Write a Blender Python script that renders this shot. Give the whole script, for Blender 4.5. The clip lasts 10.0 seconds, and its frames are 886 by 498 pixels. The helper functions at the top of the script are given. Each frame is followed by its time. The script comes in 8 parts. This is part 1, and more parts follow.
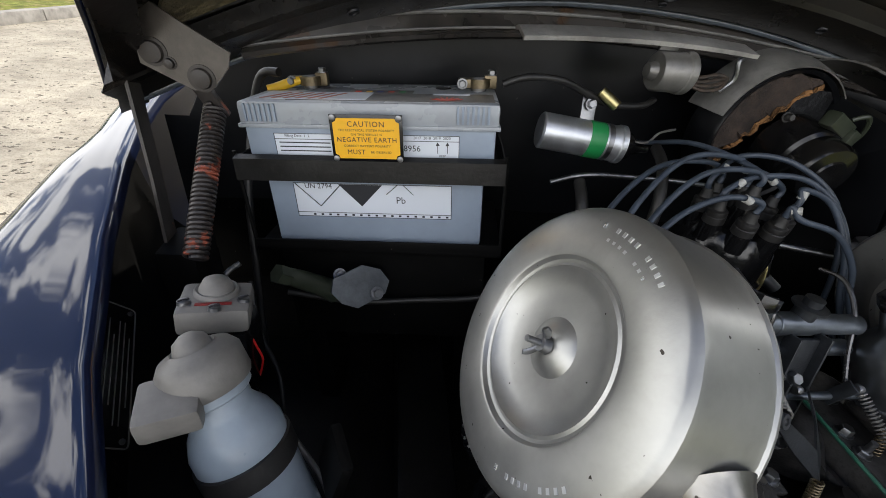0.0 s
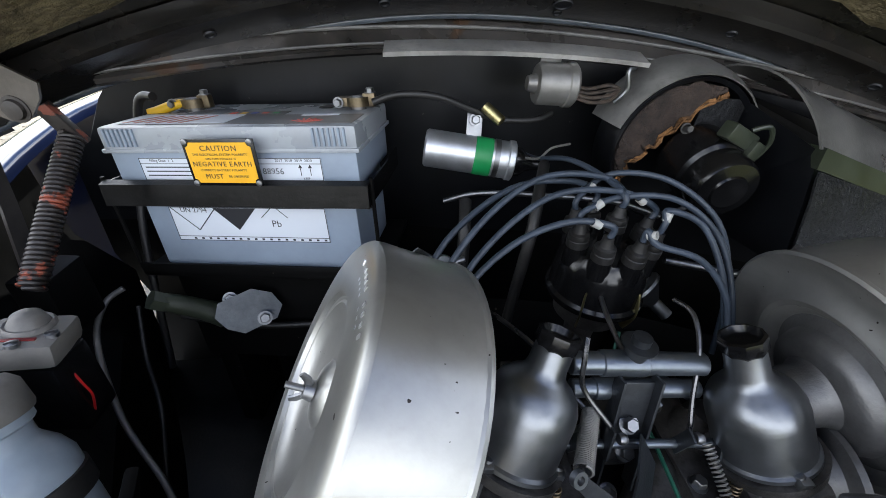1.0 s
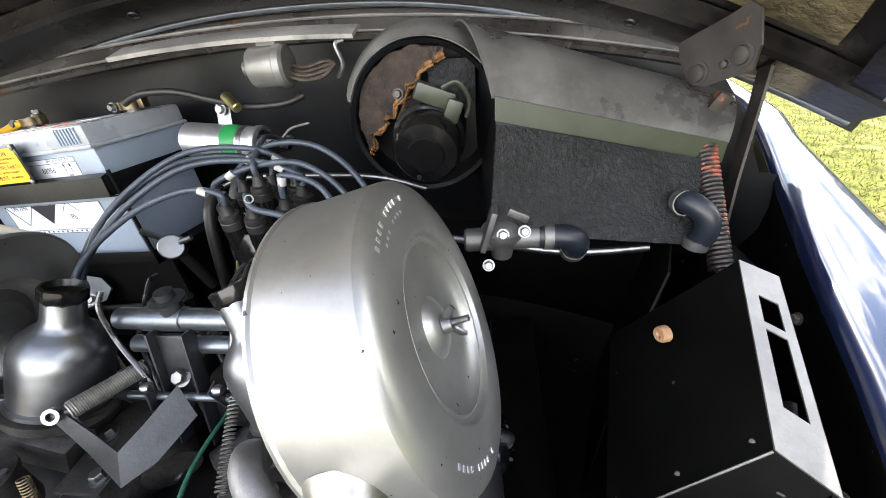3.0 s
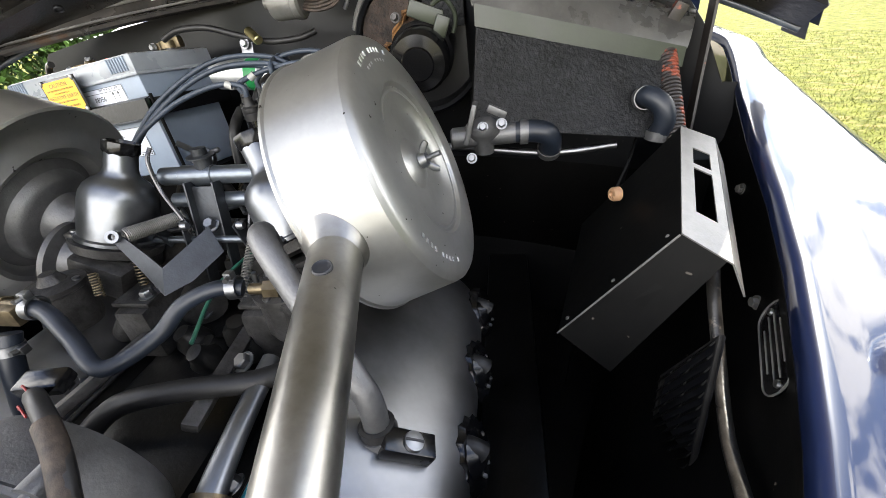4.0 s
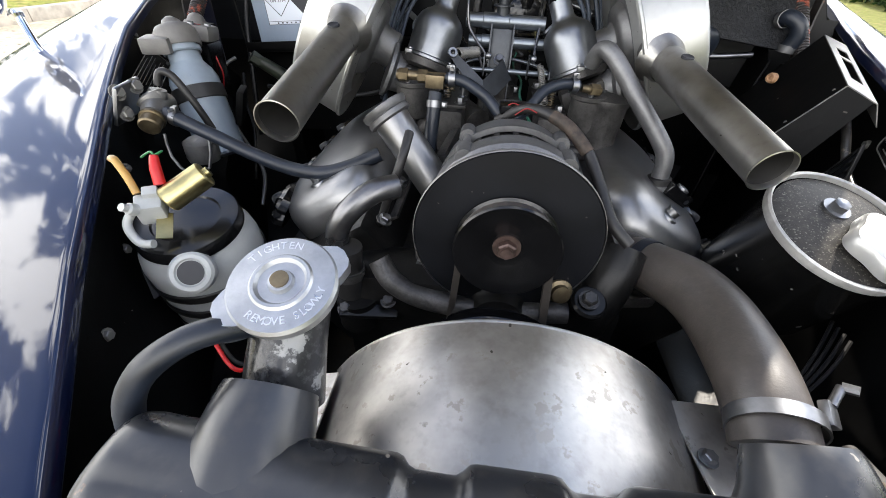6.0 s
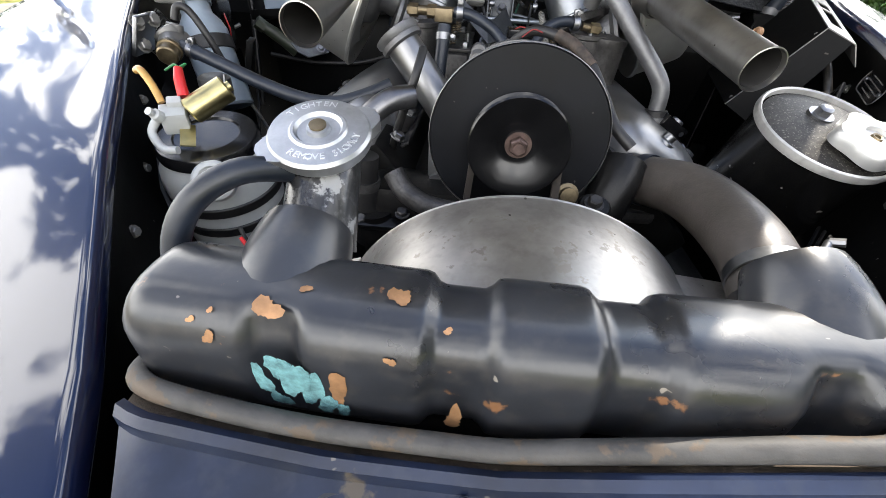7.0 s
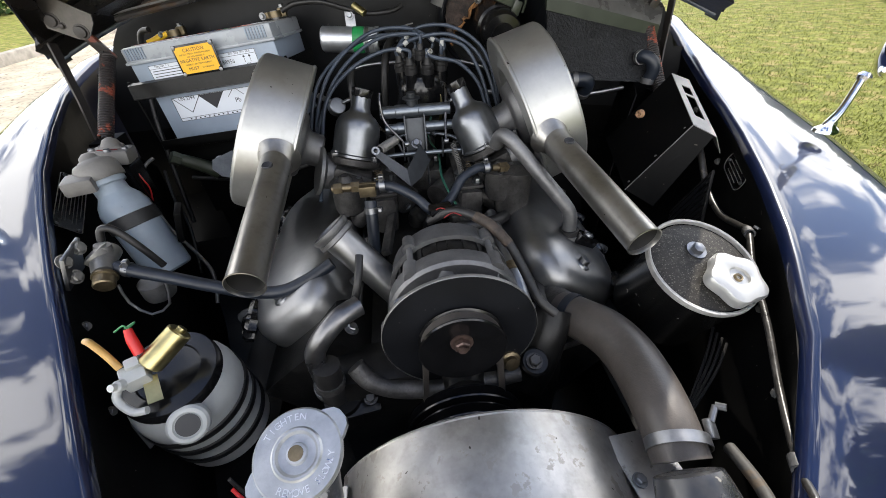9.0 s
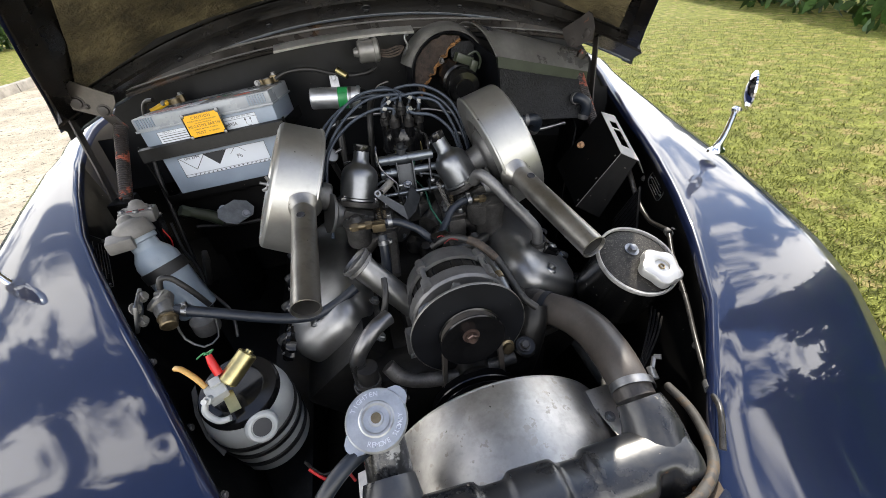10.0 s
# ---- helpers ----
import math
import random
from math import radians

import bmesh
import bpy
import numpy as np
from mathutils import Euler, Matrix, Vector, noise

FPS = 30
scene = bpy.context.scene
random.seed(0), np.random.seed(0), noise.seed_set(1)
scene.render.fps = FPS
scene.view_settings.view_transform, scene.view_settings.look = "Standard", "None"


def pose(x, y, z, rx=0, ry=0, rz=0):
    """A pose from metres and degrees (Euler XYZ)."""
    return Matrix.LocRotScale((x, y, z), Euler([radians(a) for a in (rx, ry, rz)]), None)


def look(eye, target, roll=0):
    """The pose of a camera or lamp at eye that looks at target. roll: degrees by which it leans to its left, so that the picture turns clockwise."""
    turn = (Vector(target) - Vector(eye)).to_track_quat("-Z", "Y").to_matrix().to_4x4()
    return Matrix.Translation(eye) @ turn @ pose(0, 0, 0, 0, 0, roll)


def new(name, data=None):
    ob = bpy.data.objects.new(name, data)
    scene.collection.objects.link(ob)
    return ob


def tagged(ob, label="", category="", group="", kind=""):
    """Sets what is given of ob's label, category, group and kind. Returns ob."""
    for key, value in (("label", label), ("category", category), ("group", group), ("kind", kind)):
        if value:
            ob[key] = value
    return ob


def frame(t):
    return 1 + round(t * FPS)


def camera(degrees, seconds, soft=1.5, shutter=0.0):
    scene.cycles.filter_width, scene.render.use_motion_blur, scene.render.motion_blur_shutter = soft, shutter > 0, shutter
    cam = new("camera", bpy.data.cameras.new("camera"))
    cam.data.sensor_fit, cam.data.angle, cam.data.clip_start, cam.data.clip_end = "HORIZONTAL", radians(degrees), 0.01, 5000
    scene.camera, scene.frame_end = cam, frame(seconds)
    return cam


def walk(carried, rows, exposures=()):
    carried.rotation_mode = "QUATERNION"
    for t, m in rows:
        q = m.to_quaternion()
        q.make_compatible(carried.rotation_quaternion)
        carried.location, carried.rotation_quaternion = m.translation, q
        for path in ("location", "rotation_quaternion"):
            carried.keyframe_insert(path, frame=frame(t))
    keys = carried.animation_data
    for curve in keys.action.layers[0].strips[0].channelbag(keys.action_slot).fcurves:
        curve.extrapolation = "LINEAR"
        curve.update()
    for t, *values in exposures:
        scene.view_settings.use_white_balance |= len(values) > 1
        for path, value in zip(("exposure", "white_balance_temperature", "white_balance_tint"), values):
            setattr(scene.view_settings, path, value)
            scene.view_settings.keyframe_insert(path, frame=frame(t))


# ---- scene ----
cam = camera(96.0, 10.0, soft=0.9)
PATH = [
    (0, (-0.4421, 0.0490, 1.1122), (-0.1614, 1.6909, 0.0052), 7.77),
    (0.5, (-0.3540, 0.0586, 1.1252), (-0.1206, 1.7183, 0.0339), 6.69),
    (1, (-0.2251, 0.0691, 1.1386), (-0.0460, 1.7384, 0.0517), 5.31),
    (1.5, (-0.0996, 0.0859, 1.1682), (0.0216, 1.7399, 0.0503), 3.27),
    (2, (0.0864, 0.1146, 1.1857), (0.0403, 1.7504, 0.0359), -0.29),
    (2.5, (0.2286, 0.1051, 1.1549), (0.0674, 1.7663, 0.0530), -2.89),
    (2.7, (0.2574, 0.0849, 1.1402), (0.0892, 1.7529, 0.0496), -3.35),
    (3.8, (0.3684, -0.0813, 1.0246), (0.0250, 1.6016, 0.0000), -6.44),
    (4, (0.3503, -0.1071, 1.0109), (0.0470, 1.5688, -0.0376), -5.86),
    (4.5, (0.2799, -0.1961, 0.9903), (0.0181, 1.4728, -0.0803), -4.55),
    (5, (0.1347, -0.3247, 0.9835), (-0.0567, 1.3172, -0.1424), -1.71),
    (5.5, (0.0455, -0.4015, 0.9752), (-0.1073, 1.2132, -0.1950), 0.94),
    (6, (-0.0236, -0.4567, 0.9525), (-0.1534, 1.1322, -0.2553), 3.32),
    (6.2, (-0.0735, -0.4893, 0.9338), (-0.1755, 1.0991, -0.2773), 4.68),
    (7.3, (-0.0192, -0.5482, 0.8646), (-0.0957, 1.0716, -0.3060), 3.36),
    (7.5, (-0.0089, -0.5428, 0.8812), (-0.0880, 1.0769, -0.2894), 2.36),
    (8, (0.0408, -0.4617, 0.9863), (-0.0464, 1.1103, -0.2470), -0.28),
    (8.5, (0.0139, -0.4289, 1.0505), (0.0317, 1.1547, -0.1710), -1.77),
    (9, (-0.0301, -0.4445, 1.1052), (0.1052, 1.1373, -0.1112), -3.15),
    (9.5, (-0.0712, -0.4850, 1.1622), (0.1517, 1.1050, -0.0304), -4.16),
    (10, (-0.1111, -0.5641, 1.2061), (0.2194, 1.0429, 0.0623), -4.76),
]
LIGHT = [(0.0, 0.25, 6700), (0.5, 0.4, 6500), (1.0, 0.7, 6200), (2.0, 1.5, 6200), (2.5, 1.75, 6600), (4.0, 1.5, 7000), (5.0, 0.95, 6800), (5.5, 1.0, 6800), (7.5, 1.25, 6800), (9.0, 0.75, 6800), (10.0, 0.7, 6900)]
walk(cam, [(t, look(eye, target, roll)) for t, eye, target, roll in PATH], [(t, stops, kelvin, 10) for t, stops, kelvin in LIGHT])

# ---- world, sun, exposure ----
world = bpy.data.worlds.new("world")
scene.world = world
world.use_nodes = True
wn = world.node_tree.nodes
wl = world.node_tree.links
sky = wn.new("ShaderNodeTexSky")
sky.sky_type = "NISHITA"
sky.sun_disc = False
sky.dust_density = 2.5
SUN_WAY = Vector((0.50, 0.72, 1.0)).normalized()
sky.sun_elevation = math.asin(SUN_WAY.z)
sky.sun_rotation = math.atan2(SUN_WAY.x, SUN_WAY.y)
wn["Background"].inputs["Strength"].default_value = 0.15
# broken cloud over the blue
wco = wn.new("ShaderNodeTexCoord")
wno = wn.new("ShaderNodeTexNoise")
wno.inputs["Scale"].default_value = 5.0
wno.inputs["Detail"].default_value = 10
wno.inputs["Roughness"].default_value = 0.62
wno.inputs["Distortion"].default_value = 0.9
wl.new(wco.outputs["Generated"], wno.inputs["Vector"])
wra = wn.new("ShaderNodeValToRGB")
wra.color_ramp.elements[0].position = 0.49
wra.color_ramp.elements[1].position = 0.57
# cloud and haze thicken towards the horizon
wsep = wn.new("ShaderNodeSeparateXYZ")
wl.new(wco.outputs["Generated"], wsep.inputs["Vector"])
wlow = wn.new("ShaderNodeMapRange")
wlow.inputs["From Min"].default_value = 0.2
wlow.inputs["From Max"].default_value = 0.7
wlow.inputs["To Min"].default_value = 0.12
wlow.inputs["To Max"].default_value = -0.055
wl.new(wsep.outputs["Z"], wlow.inputs["Value"])
wadd = wn.new("ShaderNodeMath")
wl.new(wno.outputs["Fac"], wadd.inputs[0])
wl.new(wlow.outputs["Result"], wadd.inputs[1])
wl.new(wadd.outputs["Value"], wra.inputs["Fac"])
wmix = wn.new("ShaderNodeMix")
wmix.data_type = "RGBA"
wl.new(wra.outputs["Color"], wmix.inputs["Factor"])
wdim = wn.new("ShaderNodeVectorMath")
wdim.operation = "MULTIPLY"
wdim.inputs[1].default_value = (0.42, 0.60, 0.88)
wl.new(sky.outputs["Color"], wdim.inputs[0])
wl.new(wdim.outputs["Vector"], wmix.inputs["A"])
wmix.inputs["B"].default_value = (19.0, 19.3, 19.8, 1)
wl.new(wmix.outputs["Result"], wn["Background"].inputs["Color"])

sun_data = bpy.data.lights.new("sun", "SUN")
sun_data.energy = 4.2
sun_data.angle = radians(0.55)
sun_data.color = (1.0, 0.95, 0.87)
sun_lamp = new("sun", sun_data)
sun_lamp.matrix_world = look(tuple(SUN_WAY * 20), (0, 0, 0))


# ---- materials ----
def material(name, base, rough=0.5, metal=0.0, vary=0.25, scale=30.0, bump=0.1, bscale=200.0, dark=None, amount=0.5,
             wear=None, wear_scale=25.0, wear_at=0.62, coat=0.0, rvary=0.15, spec=0.5, island=0.0, stretch=None, specks=None, bdist=0.001):
    """Principled surface with tone variation at two scales, optional patches of a second colour (wear) and fine relief."""
    m = bpy.data.materials.new(name)
    m.use_nodes = True
    n, l = m.node_tree.nodes, m.node_tree.links
    p = n["Principled BSDF"]
    tc = n.new("ShaderNodeTexCoord")
    src = tc.outputs["Object"]
    if stretch:
        mp = n.new("ShaderNodeMapping")
        mp.inputs["Scale"].default_value = stretch
        l.new(src, mp.inputs["Vector"])
        src = mp.outputs["Vector"]

    def noise_node(s, detail=5.0, r=0.6):
        t = n.new("ShaderNodeTexNoise")
        t.inputs["Scale"].default_value = s
        t.inputs["Detail"].default_value = detail
        t.inputs["Roughness"].default_value = r
        l.new(src, t.inputs["Vector"])
        return t

    def ramp(node, a, b):
        r = n.new("ShaderNodeMapRange")
        r.inputs["From Min"].default_value = a
        r.inputs["From Max"].default_value = b
        l.new(node.outputs["Fac"], r.inputs["Value"])
        return r.outputs["Result"]

    def mix(fac, a, b):
        x = n.new("ShaderNodeMix")
        x.data_type = "RGBA"
        if hasattr(fac, "links"):
            l.new(fac, x.inputs["Factor"])
        else:
            x.inputs["Factor"].default_value = fac
        for sock, v in (("A", a), ("B", b)):
            if hasattr(v, "links"):
                l.new(v, x.inputs[sock])
            else:
                x.inputs[sock].default_value = (*v, 1)
        return x.outputs["Result"]

    low = tuple(c * (1 - vary) for c in base)
    high = tuple(min(1, c * (1 + vary)) for c in base)
    big, fine = noise_node(scale), noise_node(scale * 7, 3.0)
    colour = mix(ramp(big, 0.35, 0.65), low, high)
    if dark:
        colour = mix(ramp(fine, 0.5, 0.5 + 0.4 / max(amount, 0.05)), colour, dark)
    if wear:
        colour = mix(ramp(noise_node(wear_scale, 6.0), wear_at, wear_at + 0.035), colour, wear)
    if specks:
        tint, s_scale, s_at = specks
        colour = mix(ramp(noise_node(s_scale, 2.0, 0.5), s_at, s_at + 0.02), colour, tint)
    if island:
        g = n.new("ShaderNodeNewGeometry")
        r = n.new("ShaderNodeMapRange")
        r.inputs["To Min"].default_value = 1 - island
        r.inputs["To Max"].default_value = 1 + island
        l.new(g.outputs["Random Per Island"], r.inputs["Value"])
        h = n.new("ShaderNodeHueSaturation")
        l.new(r.outputs["Result"], h.inputs["Value"])
        l.new(colour, h.inputs["Color"])
        colour = h.outputs["Color"]
    l.new(colour, p.inputs["Base Color"])
    rr = n.new("ShaderNodeMapRange")
    rr.inputs["To Min"].default_value = max(0.02, rough - rvary)
    rr.inputs["To Max"].default_value = min(1, rough + rvary)
    l.new(big.outputs["Fac"], rr.inputs["Value"])
    l.new(rr.outputs["Result"], p.inputs["Roughness"])
    p.inputs["Metallic"].default_value = metal
    p.inputs["Specular IOR Level"].default_value = spec
    p.inputs["Coat Weight"].default_value = coat
    p.inputs["Coat Roughness"].default_value = 0.04
    if bump:
        b = n.new("ShaderNodeBump")
        b.inputs["Strength"].default_value = bump
        b.inputs["Distance"].default_value = bdist
        l.new(noise_node(bscale, 4.0).outputs["Fac"], b.inputs["Height"])
        l.new(b.outputs["Normal"], p.inputs["Normal"])
    return m


def plain(name, base, rough=0.4, metal=0.0):
    m = bpy.data.materials.new(name)
    m.use_nodes = True
    p = m.node_tree.nodes["Principled BSDF"]
    p.inputs["Base Color"].default_value = (*base, 1)
    p.inputs["Roughness"].default_value = rough
    p.inputs["Metallic"].default_value = metal
    return m


NAVY = material("navy_paint", (0.005, 0.009, 0.030), 0.30, vary=0.2, scale=3, bump=0.03, bscale=9, spec=0.12, coat=1.0, rvary=0.04)
NAVY.node_tree.nodes["Principled BSDF"].inputs["Coat IOR"].default_value = 1.6
DULL_NAVY = material("dull_worn_navy", (0.010, 0.016, 0.036), 0.36, vary=0.5, scale=9, bump=0.15, bscale=60, spec=0.35, dark=(0.05, 0.055, 0.062), amount=0.45, wear=(0.07, 0.058, 0.045), wear_scale=14, wear_at=0.63, specks=((0.12, 0.11, 0.10), 80, 0.74))
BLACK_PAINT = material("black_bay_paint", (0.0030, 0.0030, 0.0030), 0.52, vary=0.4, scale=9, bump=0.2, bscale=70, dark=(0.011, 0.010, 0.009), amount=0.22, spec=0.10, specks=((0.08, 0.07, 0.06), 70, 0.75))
SCUTTLE = material("worn_scuttle_paint", (0.045, 0.041, 0.038), 0.28, vary=0.5, scale=5, bump=0.3, bscale=60, dark=(0.10, 0.08, 0.065), amount=0.4, wear=(0.07, 0.042, 0.026), wear_scale=9, wear_at=0.62, spec=0.7)
DUSTY_LIT = material("dusty_lit_steel", (0.085, 0.083, 0.080), 0.30, vary=0.5, scale=8, bump=0.25, bscale=260, dark=(0.20, 0.195, 0.185), amount=0.4, spec=0.8)
BONNET_UNDER = material("bonnet_underside", (0.010, 0.009, 0.008), 0.27, vary=0.6, scale=5, bump=0.5, bscale=90, dark=(0.05, 0.036, 0.025), amount=0.4, spec=0.7)
BULK = material("bulkhead_paint", (0.0045, 0.005, 0.0062), 0.34, vary=0.5, scale=5, bump=0.25, bscale=45, spec=0.3, dark=(0.014, 0.014, 0.015), amount=0.3, specks=((0.06, 0.055, 0.05), 70, 0.745))
SILVER = material("hammered_silver_paint", (0.40, 0.40, 0.385), 0.36, metal=0.8, vary=0.14, scale=9, bump=0.10, bscale=220, dark=(0.22, 0.20, 0.18), amount=0.22, wear=(0.17, 0.15, 0.13), wear_scale=34, wear_at=0.735, rvary=0.12, specks=((0.035, 0.03, 0.026), 120, 0.735))
# paler than the metal around it: raised letters carry their highlight as colour
LETTER_M = material("letter_highlight_zinc", (0.72, 0.73, 0.74), 0.3, metal=0.8, vary=0.05, scale=60, bump=0)
GREYCAST = material("dull_grey_aluminium", (0.17, 0.17, 0.172), 0.5, metal=0.75, vary=0.2, scale=25, bump=0.35, bscale=380, dark=(0.09, 0.085, 0.08), amount=0.35)
CASTDARK = material("grimy_cast_metal", (0.075, 0.072, 0.07), 0.5, metal=0.6, vary=0.45, scale=30, bump=0.5, bscale=300, dark=(0.02, 0.018, 0.016), amount=0.8)
STEEL = material("polished_aluminium", (0.20, 0.21, 0.225), 0.34, metal=0.95, vary=0.15, scale=22, bump=0.08, bscale=260, dark=(0.25, 0.24, 0.22), amount=0.25)
ROCKER = material("worn_silver_rocker_cover", (0.25, 0.25, 0.252), 0.37, metal=0.95, vary=0.22, scale=8, bump=0.08, bscale=150, dark=(0.2, 0.19, 0.17), amount=0.3, wear=(0.2, 0.185, 0.17), wear_scale=18, wear_at=0.67)
ZINC = material("bright_zinc_plate", (0.25, 0.255, 0.265), 0.38, metal=1.0, vary=0.14, scale=60, bump=0.06)
CAPZINC = material("grey_zinc_cap", (0.44, 0.45, 0.46), 0.40, metal=0.9, vary=0.15, scale=40, bump=0.15, bscale=300, dark=(0.25, 0.24, 0.23), amount=0.2)
GLOSS_BLACK = material("chipped_gloss_black", (0.005, 0.005, 0.005), 0.22, vary=0.4, scale=12, bump=0.25, bscale=60, spec=0.45, specks=((0.16, 0.15, 0.14), 60, 0.70))
DARKPIPE = material("dark_satin_pipe", (0.14, 0.14, 0.145), 0.30, metal=0.9, vary=0.3, scale=20, bump=0.1, bscale=200, dark=(0.05, 0.048, 0.045), amount=0.3)
CAPSILVER = material("pale_silver_cap", (0.46, 0.46, 0.45), 0.36, metal=0.6, vary=0.08, scale=20, bump=0.08, bscale=200, dark=(0.4, 0.39, 0.37), amount=0.15)
COILCAN = material("brushed_aluminium_can", (0.55, 0.57, 0.60), 0.40, metal=0.9, vary=0.12, scale=30, bump=0.06, bscale=300, dark=(0.35, 0.35, 0.35), amount=0.2)
BORE_M = plain("shaded_bore", (0.02, 0.019, 0.018), 0.6)
CHROME = plain("chrome", (0.8, 0.81, 0.83), 0.05, 1.0)
ALU_SHEET = material("scuffed_aluminium_sheet", (0.44, 0.42, 0.39), 0.40, metal=0.85, vary=0.3, scale=11, bump=0.12, bscale=220, dark=(0.16, 0.14, 0.12), amount=0.5, wear=(0.33, 0.305, 0.27), wear_scale=45, wear_at=0.60, specks=((0.09, 0.08, 0.07), 130, 0.745))
TANK = material("black_painted_tank", (0.017, 0.0185, 0.022), 0.29, vary=0.4, scale=9, bump=0.16, bscale=60, dark=(0.09, 0.08, 0.065), amount=0.4, spec=0.65, wear=(0.17, 0.085, 0.042), wear_scale=24, wear_at=0.665, specks=((0.20, 0.18, 0.15), 90, 0.73))
COPPER = material("bared_copper", (0.34, 0.185, 0.09), 0.55, metal=0.5, vary=0.3, scale=60, bump=0.3)
VERDIGRIS = material("verdigris", (0.11, 0.25, 0.26), 0.9, vary=0.35, scale=120, bump=0.8, bscale=400)
RUBBER = material("black_rubber", (0.012, 0.0115, 0.0115), 0.48, vary=0.3, scale=30, bump=0.12, bscale=300, dark=(0.05, 0.045, 0.04), amount=0.25)
HOSE_DUSTY = material("dusty_rubber_hose", (0.060, 0.052, 0.046), 0.42, vary=0.22, scale=22, bump=0.2, bscale=420, dark=(0.13, 0.11, 0.09), amount=0.3)
SEAL_M = material("blue_grey_seal_strip", (0.085, 0.100, 0.122), 0.22, vary=0.3, scale=12, bump=0.1, spec=0.7)
BLUE_HOSE = material("blue_black_hose", (0.010, 0.014, 0.022), 0.42, vary=0.3, scale=40, bump=0.1)
LEAD = material("blue_grey_ignition_lead", (0.036, 0.048, 0.068), 0.45, vary=0.2, scale=30, bump=0.05)
BAKELITE = material("black_bakelite", (0.005, 0.005, 0.0055), 0.20, vary=0.2, scale=30, bump=0.05)
BATGREY = material("grey_battery_case", (0.24, 0.29, 0.36), 0.42, vary=0.08, scale=10, bump=0.1, bscale=500, dark=(0.16, 0.18, 0.21), amount=0.15)
BATTOP = material("battery_lid_grey", (0.31, 0.335, 0.365), 0.28, vary=0.1, scale=12, bump=0.05, dark=(0.24, 0.23, 0.21), amount=0.2)
LABEL_WHITE = plain("label_white", (0.62, 0.66, 0.72), 0.4)
TAG_M = plain("grubby_white_tag", (0.36, 0.36, 0.34), 0.5)
INK = plain("label_ink", (0.015, 0.016, 0.02), 0.5)
LABEL_DARK = plain("label_dark_grey", (0.06, 0.055, 0.05), 0.35)
RED = plain("label_red", (0.62, 0.06, 0.03), 0.4)
YELLOW = material("yellow_plate", (0.80, 0.42, 0.012), 0.4, vary=0.06, scale=20, bump=0.03)
YELLOW_LEVER = plain("yellow_plastic", (0.75, 0.45, 0.02), 0.4)
GREEN_BAND = plain("green_band", (0.01, 0.22, 0.06), 0.45)
OLIVE = material("olive_plastic", (0.028, 0.034, 0.023), 0.36, vary=0.2, scale=25)
BLUE_MILK = material("bluish_milky_plastic", (0.26, 0.31, 0.36), 0.32, vary=0.12, scale=10, bump=0.05, dark=(0.20, 0.21, 0.22), amount=0.25)
MILKY = material("milky_plastic", (0.40, 0.41, 0.40), 0.38, vary=0.1, scale=14, bump=0.05, dark=(0.34, 0.33, 0.30), amount=0.25)
GREYPLASTIC = material("grey_plastic_cap", (0.15, 0.143, 0.132), 0.5, vary=0.15, scale=40, bump=0.15, bscale=400, dark=(0.10, 0.09, 0.08), amount=0.2)
SNORKEL_M = material("dull_brownish_silver", (0.33, 0.32, 0.30), 0.34, metal=0.95, vary=0.2, scale=12, bump=0.12, bscale=200, dark=(0.12, 0.11, 0.10), amount=0.35, specks=((0.04, 0.035, 0.03), 110, 0.74))
BRASS = material("tarnished_brass", (0.17, 0.135, 0.085), 0.42, metal=0.9, vary=0.3, scale=70, bump=0.2)
GOLD = material("gold_passivated_zinc", (0.46, 0.40, 0.20), 0.34, metal=1.0, vary=0.2, scale=30, bump=0.05)
REDPLASTIC = plain("red_plastic", (0.55, 0.015, 0.015), 0.35)
FELT = material("black_sound_felt", (0.008, 0.0085, 0.0095), 0.55, vary=0.4, scale=16, bump=1.0, bscale=140, bdist=0.004, dark=(0.05, 0.052, 0.057), amount=0.6, spec=0.25)
DULL_RED = plain("faded_red_wire", (0.20, 0.012, 0.012), 0.5)
FOAM_DARK = material("dirty_foam", (0.026, 0.018, 0.014), 0.9, vary=0.7, scale=40, bump=1.0, bscale=110, bdist=0.004, dark=(0.07, 0.034, 0.017), amount=0.5)
FOAM = material("torn_brown_foam", (0.17, 0.08, 0.026), 0.95, vary=0.6, scale=45, bump=1.0, bscale=120, bdist=0.004, dark=(0.05, 0.03, 0.018), amount=0.9)
SHIELD_M = material("scratched_pale_steel", (0.46, 0.45, 0.43), 0.38, metal=0.5, vary=0.25, scale=16, bump=0.15, bscale=250, dark=(0.16, 0.15, 0.14), amount=0.5)
BAND_M = material("dusty_grey_band", (0.13, 0.127, 0.12), 0.35, vary=0.4, scale=14, bump=0.3, bscale=300, dark=(0.05, 0.048, 0.045), amount=0.6, spec=0.7)
BRACKET_M = material("blue_grey_bracket", (0.042, 0.046, 0.052), 0.38, metal=0.6, vary=0.3, scale=30, bump=0.25, bscale=300, dark=(0.03, 0.03, 0.03), amount=0.4)
DUSTY_METAL = material("dusty_grey_metal", (0.21, 0.205, 0.195), 0.45, metal=0.6, vary=0.2, scale=18, bump=0.2, bscale=300, dark=(0.12, 0.11, 0.1), amount=0.35)
LINK_M = material("worn_lit_link_steel", (0.060, 0.052, 0.045), 0.34, vary=0.5, scale=16, bump=0.3, bscale=220, dark=(0.12, 0.10, 0.085), amount=0.5, spec=0.7, wear=(0.11, 0.06, 0.035), wear_scale=30, wear_at=0.64)
